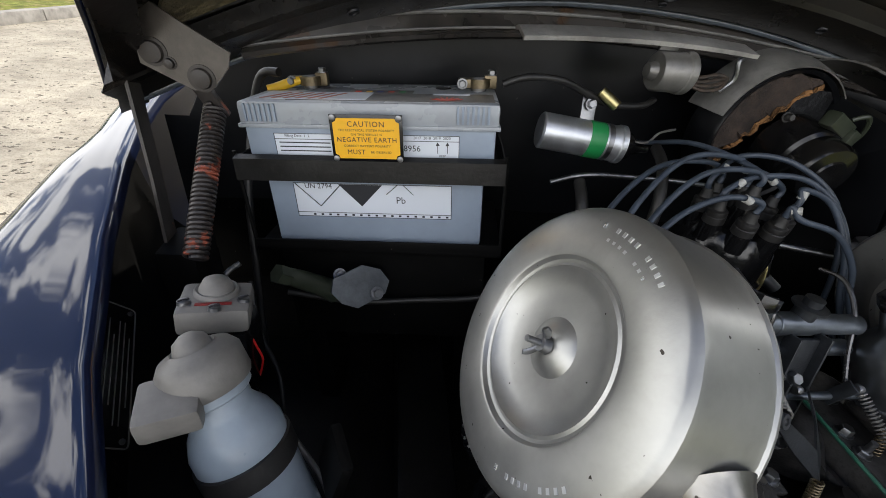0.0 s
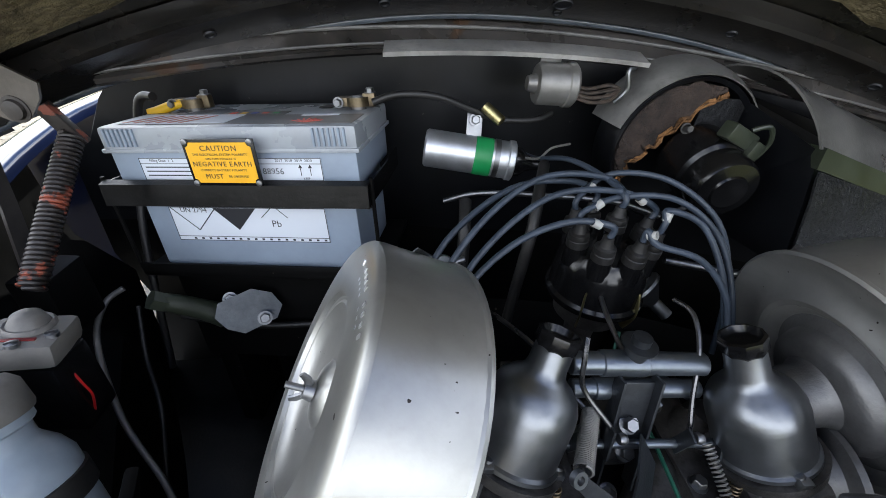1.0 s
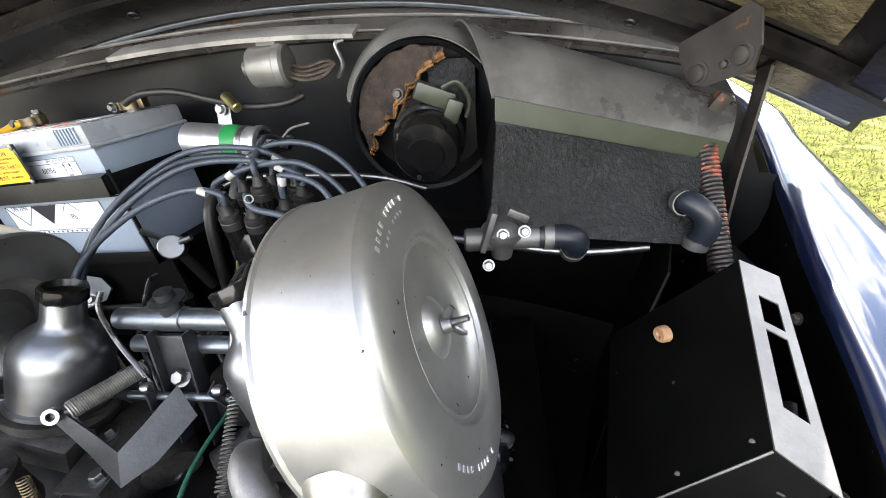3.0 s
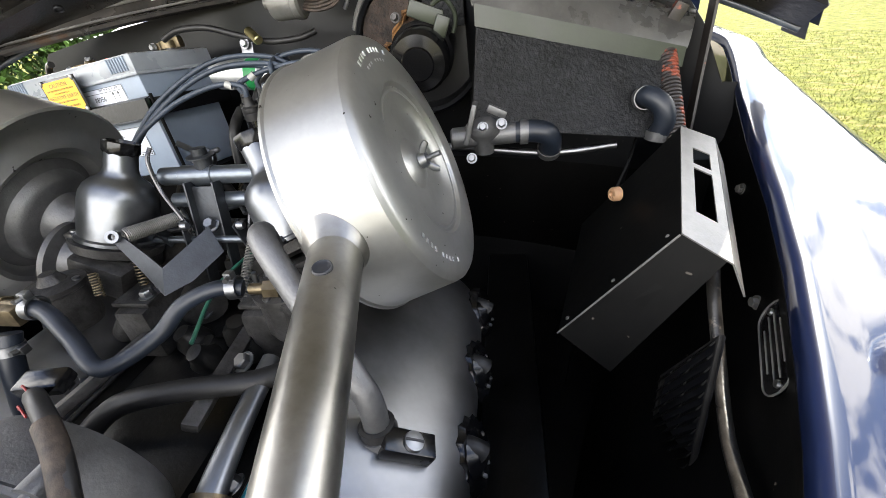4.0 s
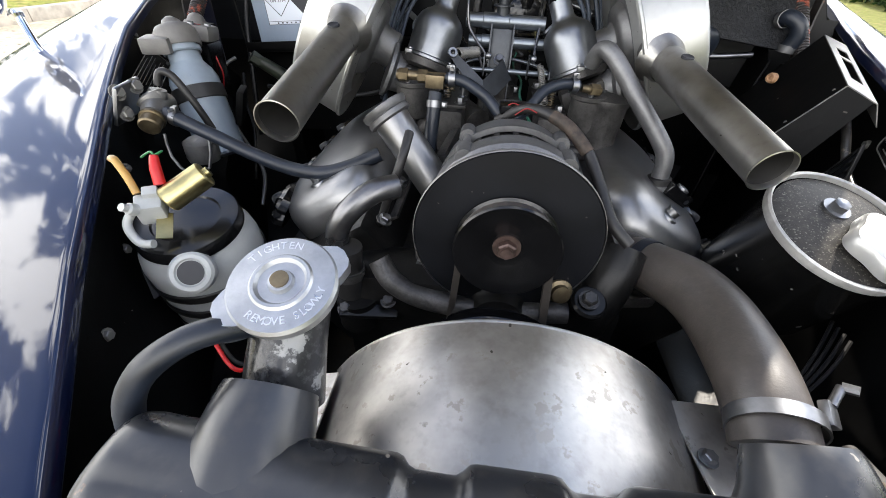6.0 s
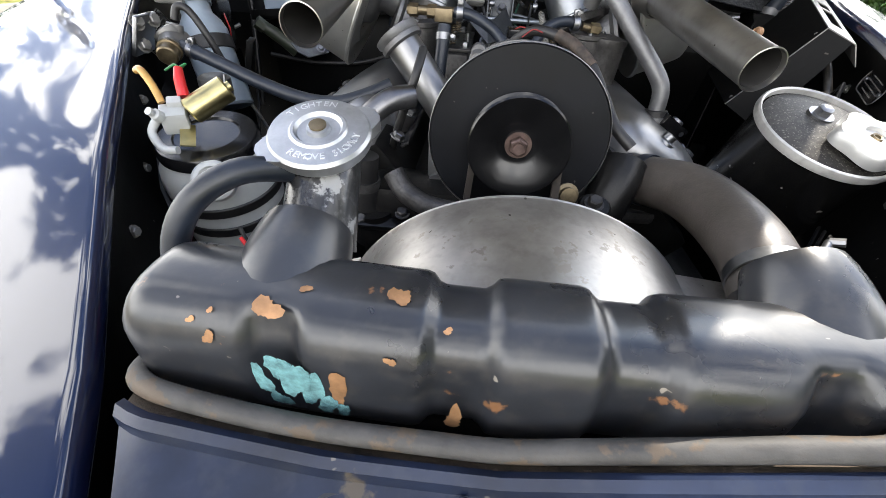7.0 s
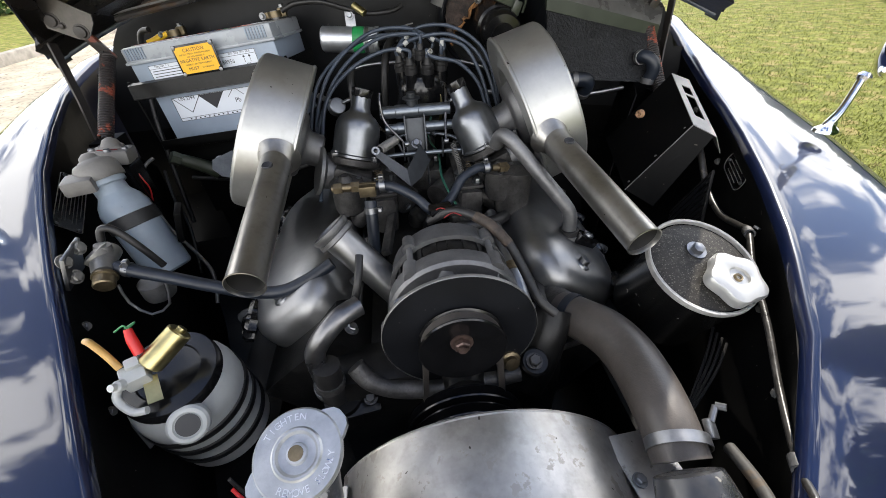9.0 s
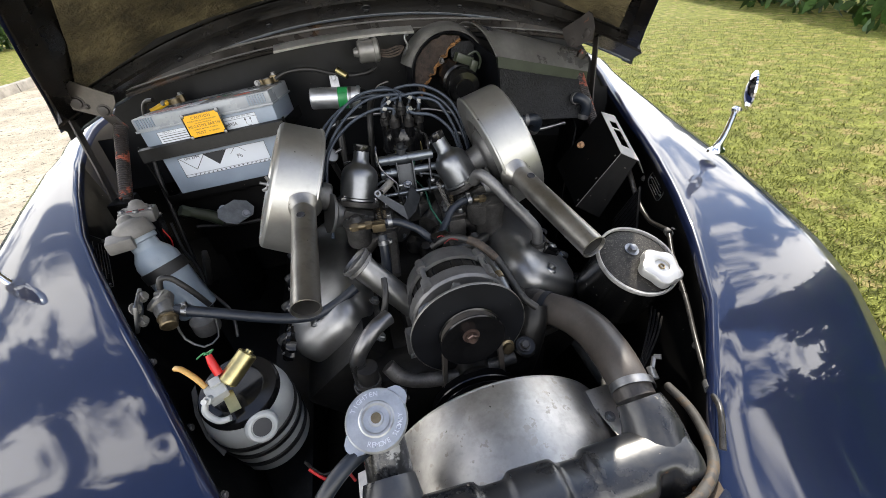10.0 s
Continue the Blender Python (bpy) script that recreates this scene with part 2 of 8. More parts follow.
RUSTY = material("rusty_black_steel", (0.028, 0.024, 0.022), 0.48, vary=0.4, scale=25, bump=0.3, bscale=200, wear=(0.13, 0.045, 0.022), wear_scale=40, wear_at=0.65)
SPRING = material("worn_spring_paint", (0.022, 0.018, 0.017), 0.42, vary=0.4, scale=60, wear=(0.24, 0.06, 0.035), wear_scale=26, wear_at=0.56)
ENGINE_BLACK = material("oily_black_engine", (0.006, 0.0058, 0.0056), 0.34, spec=0.3, vary=0.5, scale=20, bump=0.4, bscale=160, dark=(0.03, 0.027, 0.025), amount=0.3)
TAPE = material("brown_wiring_tape", (0.042, 0.030, 0.022), 0.7, vary=0.6, scale=80, bump=0.5)
INSULATION = material("brown_bonnet_felt", (0.13, 0.105, 0.055), 0.95, vary=0.6, scale=9, bump=1.0, bscale=45, bdist=0.01, dark=(0.05, 0.035, 0.02), amount=0.6)
BLUELINE = plain("blue_gasket", (0.02, 0.28, 0.36), 0.5)
GLASS_MIRROR = plain("mirror_glass", (0.9, 0.9, 0.9), 0.01, 1.0)


# ---- mesh helpers ----
def vec(p):
    return Vector(p)


def frame_of(axis, hint=(0, 0, 1)):
    """Two unit vectors square to the axis."""
    a = vec(axis).normalized()
    h = vec(hint)
    if abs(a.dot(h.normalized())) > 0.95:
        h = Vector((1, 0, 0))
    u = (h - a * h.dot(a)).normalized()
    return a, u, a.cross(u)


def pillow(m, sx, sy, sz, n=28, k=40):
    """Rows of a long rounded cover: soft-cornered section, ends rounded off."""
    rows = []
    for i in range(n + 1):
        v = -1 + 2 * i / n
        v = math.copysign(1 - (1 - abs(v)) ** 1.8, v)
        e = max(0.0, 1 - abs(v) ** 5) ** 0.45
        row = []
        for j in range(k):
            th = 2 * math.pi * j / k
            c, q = math.cos(th), math.sin(th)
            row.append(m @ Vector((math.copysign(abs(c) ** 0.55, c) * sx / 2 * (0.25 + 0.75 * e), v * sy / 2, math.copysign(abs(q) ** 0.62, q) * sz / 2 * (0.12 + 0.88 * e))))
        rows.append(row)
    return rows


class Geo:
    """Collects faces for one mesh."""

    def __init__(self):
        self.v, self.f = [], []

    def add(self, verts, faces):
        o = len(self.v)
        self.v += [tuple(p) for p in verts]
        self.f += [tuple(i + o for i in f) for f in faces]
        return self

    def box(self, centre, size, rot=(0, 0, 0), bevel=0.0, m=None):
        b = bmesh.new()
        bmesh.ops.create_cube(b, size=1)
        for q in b.verts:
            q.co = Vector((q.co.x * size[0], q.co.y * size[1], q.co.z * size[2]))
        if bevel:
            bmesh.ops.bevel(b, geom=b.edges[:], offset=bevel, segments=2, profile=0.6, affect="EDGES")
        mm = (m or Matrix()) @ pose(*centre, *rot)
        b.verts.index_update()
        self.add([mm @ q.co for q in b.verts], [[q.index for q in f.verts] for f in b.faces])
        b.free()
        return self

    def lathe(self, origin, axis, profile, seg=32, hint=(0, 0, 1), squash=1.0, closed=False):
        """profile: (radius, height along axis) pairs."""
        a, u, w = frame_of(axis, hint)
        o = vec(origin)
        verts, faces, rings = [], [], []
        for r, h in profile:
            if r < 1e-6:
                rings.append([len(verts)])
                verts.append(o + a * h)
            else:
                rings.append(list(range(len(verts), len(verts) + seg)))
                verts += [o + a * h + u * (r * math.cos(2 * math.pi * k / seg)) + w * (r * squash * math.sin(2 * math.pi * k / seg)) for k in range(seg)]
        pairs = list(zip(rings, rings[1:])) + ([(rings[-1], rings[0])] if closed else [])
        for p, q in pairs:
            for k in range(seg):
                k2 = (k + 1) % seg
                if len(p) == 1 and len(q) == 1:
                    continue
                if len(p) == 1:
                    faces.append((p[0], q[k2], q[k]))
                elif len(q) == 1:
                    faces.append((p[k], p[k2], q[0]))
                else:
                    faces.append((p[k], p[k2], q[k2], q[k]))
        return self.add(verts, faces)

    def cyl(self, p0, p1, r0, r1=None, seg=20, chamfer=0.0):
        r1 = r0 if r1 is None else r1
        d = (vec(p1) - vec(p0)).length
        c = chamfer
        prof = [(0, 0), (r0 - c, 0), (r0, c), (r1, d - c), (r1 - c, d), (0, d)] if c else [(0, 0), (r0, 0), (r1, d), (0, d)]
        return self.lathe(p0, vec(p1) - vec(p0), prof, seg)

    def tube(self, pts, r, seg=12, smooth=6, caps=True, inner=0.0, squash=1.0):
        """A swept pipe through the points, rounded between them. r: one radius, or one for each point."""
        pts = [vec(p) for p in pts]
        rs = list(r) if isinstance(r, (list, tuple)) else [r] * len(pts)
        if smooth > 1 and len(pts) > 2:
            out, ro = [], []
            for i in range(len(pts) - 1):
                p0, p1, p2, p3 = pts[max(i - 1, 0)], pts[i], pts[i + 1], pts[min(i + 2, len(pts) - 1)]
                for k in range(smooth):
                    t = k / smooth
                    out.append(0.5 * (2 * p1 + (p2 - p0) * t + (2 * p0 - 5 * p1 + 4 * p2 - p3) * t * t + (3 * p1 - p0 - 3 * p2 + p3) * t ** 3))
                    ro.append(rs[i] + (rs[i + 1] - rs[i]) * t)
            pts, rs = out + [pts[-1]], ro + [rs[-1]]
        n = len(pts)
        verts, faces = [], []
        t0 = (pts[1] - pts[0]).normalized()
        _, u, _ = frame_of(t0)
        for i, p in enumerate(pts):
            t = (pts[min(i + 1, n - 1)] - pts[max(i - 1, 0)]).normalized()
            u = (u - t * u.dot(t)).normalized()
            w = t.cross(u)
            verts += [p + u * (rs[i] * math.cos(2 * math.pi * k / seg)) + w * (rs[i] * squash * math.sin(2 * math.pi * k / seg)) for k in range(seg)]
        for i in range(n - 1):
            for k in range(seg):
                k2 = (k + 1) % seg
                faces.append((i * seg + k, i * seg + k2, (i + 1) * seg + k2, (i + 1) * seg + k))
        if caps:
            faces += [tuple(reversed(range(seg))), tuple(range((n - 1) * seg, n * seg))]
        return self.add(verts, faces)

    def coil(self, p0, p1, radius, wire, turns, seg=8, per=14):
        a, u, w = frame_of(vec(p1) - vec(p0))
        d = (vec(p1) - vec(p0)).length
        n = int(turns * per)
        pts = [vec(p0) + a * (d * i / n) + u * (radius * math.cos(2 * math.pi * i / per)) + w * (radius * math.sin(2 * math.pi * i / per)) for i in range(n + 1)]
        return self.tube(pts, wire, seg, smooth=1)

    def hexbolt(self, p, axis, r=0.008, h=0.006, washer=1.35):
        a, u, w = frame_of(axis)
        if washer:
            self.lathe(p, axis, [(0, 0), (r * washer, 0), (r * washer, 0.0015), (0, 0.0015)], 16)
        self.lathe(vec(p) + a * 0.0015, axis, [(0, 0), (r, 0), (r, h * 0.8), (r * 0.82, h), (0, h)], 6)
        return self

    def grid(self, rows, closed=False):
        """Rows of points, all of one length, joined into a sheet."""
        k = len(rows[0])
        verts = [p for row in rows for p in row]
        faces = []
        for i in range(len(rows) - 1):
            for j in range(k - (0 if closed else 1)):
                j2 = (j + 1) % k
                faces.append((i * k + j, i * k + j2, (i + 1) * k + j2, (i + 1) * k + j))
        return self.add(verts, faces)

    def slab(self, rows, thick, way=None):
        """A sheet with thickness, laid off along way or along the vertex normals."""
        k, n = len(rows[0]), len(rows)
        top = [[vec(p) for p in row] for row in rows]
        low = []
        for i in range(n):
            r = []
            for j in range(k):
                if way is None:
                    du = top[min(i + 1, n - 1)][j] - top[max(i - 1, 0)][j]
                    dv = top[i][min(j + 1, k - 1)] - top[i][max(j - 1, 0)]
                    q = du.cross(dv)
                    q = q.normalized() if q.length > 1e-12 else Vector((0, 0, 1))
                else:
                    q = vec(way).normalized()
                r.append(top[i][j] + q * thick)
            low.append(r)
        verts = [p for row in top for p in row] + [p for row in low for p in row]
        o, faces = n * k, []
        for i in range(n - 1):
            for j in range(k - 1):
                a, b, c, d = i * k + j, i * k + j + 1, (i + 1) * k + j + 1, (i + 1) * k + j
                faces += [(a, b, c, d), (o + d, o + c, o + b, o + a)]
        rim = [j for j in range(k)] + [i * k + k - 1 for i in range(1, n)] + [(n - 1) * k + j for j in range(k - 2, -1, -1)] + [i * k for i in range(n - 2, 0, -1)]
        for a, b in zip(rim, rim[1:] + rim[:1]):
            faces.append((b, a, o + a, o + b))
        return self.add(verts, faces)

    def prism(self, outline, m, depth):
        """A flat outline (x, y) in the plane of m, given depth along its z."""
        n = len(outline)
        verts = [m @ Vector((x, y, 0)) for x, y in outline] + [m @ Vector((x, y, depth)) for x, y in outline]
        faces = [tuple(reversed(range(n))), tuple(range(n, 2 * n))] + [(i, (i + 1) % n, n + (i + 1) % n, n + i) for i in range(n)]
        return self.add(verts, faces)


def mesh_of(name, geo, mat, base=(0, 0, 0), sharp=38):
    me = bpy.data.meshes.new(name)
    bx, by, bz = base
    me.from_pydata([(x - bx, y - by, z - bz) for x, y, z in geo.v], [], geo.f)
    me.materials.append(mat)
    me.validate()
    b = bmesh.new()
    b.from_mesh(me)
    bmesh.ops.recalc_face_normals(b, faces=b.faces)
    b.to_mesh(me)
    b.free()
    me.polygons.foreach_set("use_smooth", [True] * len(me.polygons))
    me.set_sharp_from_angle(angle=radians(sharp))
    return me


def thing(name, base, label, category, group="", kind=""):
    ob = new(name)
    ob.empty_display_size = 0.02
    ob.location = base
    tagged(ob, label, category, group, kind)
    return ob


def origin_of(ob):
    p = Vector(ob.location)
    while ob.parent:
        ob = ob.parent
        p += Vector(ob.location)
    return p


def part(name, geo, mat, parent, label="", sharp=38):
    """One mesh under a thing or a part; the geometry is given in the world's metres."""
    ob = new(name, mesh_of(name, geo, mat, origin_of(parent), sharp))
    ob.parent = parent
    if label:
        ob["label"] = label
    return ob


def single(name, geo, mat, base, label, category, group="", kind="", sharp=38):
    ob = new(name, mesh_of(name, geo, mat, base, sharp))
    ob.location = base
    return tagged(ob, label, category, group, kind)


def words(name, text, m, size, mat, parent, extrude=0.0002, align="CENTER", space=1.0):
    """Raised lettering, turned into a mesh, under parent."""
    c = bpy.data.curves.new(name, "FONT")
    c.body, c.size, c.align_x, c.align_y, c.extrude, c.resolution_u = text, size, align, "CENTER", extrude, 2
    c.space_character = space
    t = bpy.data.objects.new(name, c)
    scene.collection.objects.link(t)
    bpy.context.view_layer.update()
    me = bpy.data.meshes.new_from_object(t)
    bpy.data.objects.remove(t)
    me.transform(Matrix.Translation(-origin_of(parent)) @ m)
    me.materials.clear()
    me.materials.append(mat)
    ob = new(name, me)
    ob.parent = parent
    return ob


def lerp(table, y):
    """Straight interpolation in a short table of (key, value)."""
    return float(np.interp(y, [a for a, _ in table], [b for _, b in table]))


DULL_TUBE = material("dull_blue_silver", (0.17, 0.19, 0.215), 0.34, metal=0.85, vary=0.15, scale=25, bump=0.1, bscale=260, dark=(0.10, 0.10, 0.10), amount=0.3)


# ---- ground and surroundings ----
GRASS_M = material("lawn", (0.165, 0.175, 0.042), 0.9, vary=0.45, scale=7, bump=1.0, bscale=26, bdist=0.03, dark=(0.05, 0.07, 0.014), amount=1.0, wear=(0.26, 0.215, 0.085), wear_scale=5, wear_at=0.56, spec=0.1)
GRAVEL_M = material("pale_gravel", (0.36, 0.32, 0.25), 0.9, vary=0.25, scale=2.0, bump=1.0, bscale=50, bdist=0.015, dark=(0.16, 0.135, 0.10), amount=0.9, spec=0.2, specks=((0.10, 0.085, 0.065), 26, 0.64))
KERB_M = material("stone_kerb", (0.26, 0.24, 0.21), 0.9, vary=0.3, scale=6, bump=0.6, bscale=50)
LEAF_M = material("hedge_leaf", (0.035, 0.075, 0.015), 0.6, vary=0.4, scale=3, bump=0, island=0.5, spec=0.3)
BLADE_M = material("grass_blade", (0.19, 0.205, 0.048), 0.7, vary=0.35, scale=3, bump=0, island=0.55, spec=0.2, wear=(0.34, 0.28, 0.12), wear_scale=4, wear_at=0.57)


def build_ground():
    g = Geo()
    n = 40
    xs = [-400 * (1 - i / 20) ** 3 if i < 20 else 400 * ((i - 20) / 20) ** 3 for i in range(n + 1)]
    g.grid([[(x, y, 0.0) for x in xs] for y in xs])
    single("ground", g, GRASS_M, (0, 0, 0), "sunlit mown lawn with dry yellowish patches", "lawn", kind="structure")
    d = Geo()
    rows = []
    for i in range(31):
        y = -30 + i * 2.2
        rows.append([(-5.6 + 0.03 * y, y, 0.012), (-2.5 + 0.02 * y, y, 0.02), (1.05 + 0.010 * y, y, 0.012)])
    d.grid(rows)
    single("drive", d, GRAVEL_M, (0, 0, 0), "pale sunlit gravel drive under the car", "drive", kind="structure")
    rng = random.Random(4)
    k = Geo()
    y = -8.0
    kerb = thing("kerb", (-5.7, 10, 0), "row of weathered stone kerb blocks along the drive", "kerb", kind="structure")
    me = None
    while y < 34:
        x = -5.65 + 0.03 * y
        if me is None:
            me = mesh_of("kerb_stone", Geo().box((0, 0, 0.06), (0.14, 0.9, 0.2), bevel=0.015), KERB_M)
        ob = new("kerb_stone", me)
        ob.parent = kerb
        ob.location = Vector((x + rng.uniform(-0.01, 0.01), y, rng.uniform(-0.015, 0.005))) - Vector(kerb.location)
        ob.rotation_euler = (0, 0, rng.uniform(-0.02, 0.02) - 0.03)
        y += 0.915


def build_grass():
    """Short mown blades over the stretch of lawn beside the car."""
    rng = np.random.default_rng(31)
    n = 150000
    r = 1.0 + 9.0 * rng.random(n) ** 1.5
    th = rng.uniform(-0.75, 1.75, n)
    p = np.stack([0.3 + r * np.cos(th), 0.4 + r * np.sin(th), np.zeros(n)], 1)
    p = p[p[:, 0] > 1.06 + 0.01 * p[:, 1]]
    m = len(p)
    lean = rng.normal(0, 0.016, (m, 3)) * (1, 1, 0)
    high = rng.uniform(0.010, 0.030, m)
    way = rng.uniform(0, math.pi, m)
    wide = np.stack([np.cos(way), np.sin(way), np.zeros(m)], 1) * rng.uniform(0.0025, 0.005, m)[:, None]
    tip = p + lean + np.stack([np.zeros(m), np.zeros(m), high], 1)
    verts = np.stack([p - wide, p + wide, tip], 1).reshape(-1, 3)
    g = Geo()
    g.add([tuple(v) for v in verts.tolist()], [(3 * i, 3 * i + 1, 3 * i + 2) for i in range(m)])
    single("grass", g, BLADE_M, (2, 1, 0), "short sunlit lawn grass, green with straw-coloured blades", "grass", kind="stuff")


def leaf_mass(name, label, box, count, size, seed, top=lambda u: 1.0):
    """A ragged bank of small leaf blades filling a long box, thicker near its face."""
    rng = random.Random(seed)
    (x0, y0), (x1, y1), depth, height = box
    along = Vector((x1 - x0, y1 - y0, 0))
    side = Vector((-along.y, along.x, 0)).normalized()
    g = Geo()
    for _ in range(count):
        u = rng.random()
        h = height * top(u)
        bulge = 0.75 + 0.25 * math.sin(u * 47) * math.sin(u * 19 + 2)
        z = h * rng.random() ** 0.8 * bulge
        d = (rng.random() - 0.5) * depth * (1.1 - 0.4 * z / height) + 0.25 * math.sin(u * 61 + z * 3)
        p = Vector((x0, y0, 0)) + along * u + side * d + Vector((0, 0, z))
        a, b, c = frame_of((rng.gauss(0, 1), rng.gauss(0, 1), rng.gauss(0.6, 0.8)), (rng.gauss(0, 1), 0.3, rng.gauss(0, 1)))
        s = size * rng.uniform(0.6, 1.4)
        g.add([p - b * s, p + c * s * 0.45, p + b * s, p - c * s * 0.45], [(0, 1, 2, 3)])
    return single(name, g, LEAF_M, (x0, y0, 0), label, "hedge", kind="stuff")


build_ground()
build_grass()


leaf_mass("hedge", "dense dark green hedge beyond the lawn", ((8.6, 3.0), (22.0, 38.0), 2.2, 3.6), 30000, 0.15, 3, lambda u: 0.8 + 0.3 * math.sin(u * 9) ** 2)
leaf_mass("hedge", "bright green clipped hedge beyond the gravel drive", ((-13.5, 6.0), (-8.8, 26.0), 1.6, 2.2), 14000, 0.12, 5)
leaf_mass("hedge", "dark wooded edge across the lawn", ((9.5, 1.0), (14.0, -16.0), 3.0, 9.5), 24000, 0.26, 9, lambda u: 0.35 + 0.65 * math.sin(u * 13) ** 2)
leaf_mass("hedge", "far dark treeline beyond the drive", ((-30.0, 46.0), (24.0, 44.0), 3.0, 5.0), 9000, 0.42, 11, lambda u: 0.7 + 0.5 * math.sin(u * 11) ** 2)


# ---- the car's body ----
HALF_L = [(-0.75, 0.13), (-0.55, 0.197), (-0.40, 0.281), (-0.30, 0.343), (-0.20, 0.403), (-0.07, 0.477), (0.07, 0.563), (0.2, 0.637), (0.3, 0.690), (0.45, 0.749), (0.6, 0.798), (0.72, 0.835), (0.87, 0.865), (1.4, 0.88)]
HALF_R = [(-0.75, 0.14), (-0.55, 0.165), (-0.40, 0.245), (-0.30, 0.319), (-0.20, 0.395), (-0.07, 0.468), (0.07, 0.536), (0.2, 0.589), (0.3, 0.623), (0.45, 0.668), (0.6, 0.715), (0.72, 0.755), (0.87, 0.80), (1.4, 0.86)]
LIP_L = [(-0.75, 0.57), (-0.55, 0.595), (-0.40, 0.628), (-0.30, 0.657), (-0.20, 0.690), (-0.07, 0.724), (0.07, 0.756), (0.2, 0.784), (0.3, 0.806), (0.45, 0.836), (0.6, 0.863), (0.87, 0.886), (1.4, 0.91)]
LIP_R = [(-0.75, 0.57), (-0.55, 0.610), (-0.40, 0.660), (-0.30, 0.706), (-0.20, 0.740), (-0.07, 0.768), (0.07, 0.786), (0.2, 0.802), (0.3, 0.815), (0.45, 0.834), (0.6, 0.859), (0.72, 0.88), (0.87, 0.900), (1.4, 0.92)]
OUTER = [(-0.75, 0.62), (-0.5, 0.75), (-0.2, 0.85), (0.2, 0.92), (0.9, 0.96), (1.4, 0.97)]


def half(y, s):
    """Half the bonnet opening at y, on side s."""
    return lerp(HALF_L if s < 0 else HALF_R, y)


def lip_z(y, s):
    return lerp(LIP_L if s < 0 else LIP_R, y)


def bulk_y(x):
    return 0.83 - 0.40 * x * x


def wing_section(y, s):
    """Points across a front wing at y, from the bonnet gutter outwards and down; s: the side."""
    w, z = half(y, s), lip_z(y, s)
    o = max(lerp(OUTER, y) - (0.06 if s < 0 else 0.13), w + 0.06)
    fall = 0.07 if s < 0 else 0.11
    drop = 0.16 * max(0.0, -0.1 - y) ** 1.3
    pts = [(w - 0.003, z - 0.014), (w - 0.002, z - 0.002), (w, z), (w + 0.003, z + 0.0015), (w + 0.006, z + 0.002), (w + 0.012, z + 0.002)]
    for k in range(1, 9):
        u = k / 8
        x = w + 0.012 + (o - w - 0.012) * u
        pts.append((x, z + 0.002 - fall * (x - w) - (0.01 + drop) * u ** 3))
    zz = pts[-1][1]
    for dx, dz in ((0.018, -0.03), (0.03, -0.08), (0.035, -0.2), (0.03, -0.40)):
        pts.append((o + dx, zz + dz))
    return [(s * x, y, zq) for x, zq in pts]


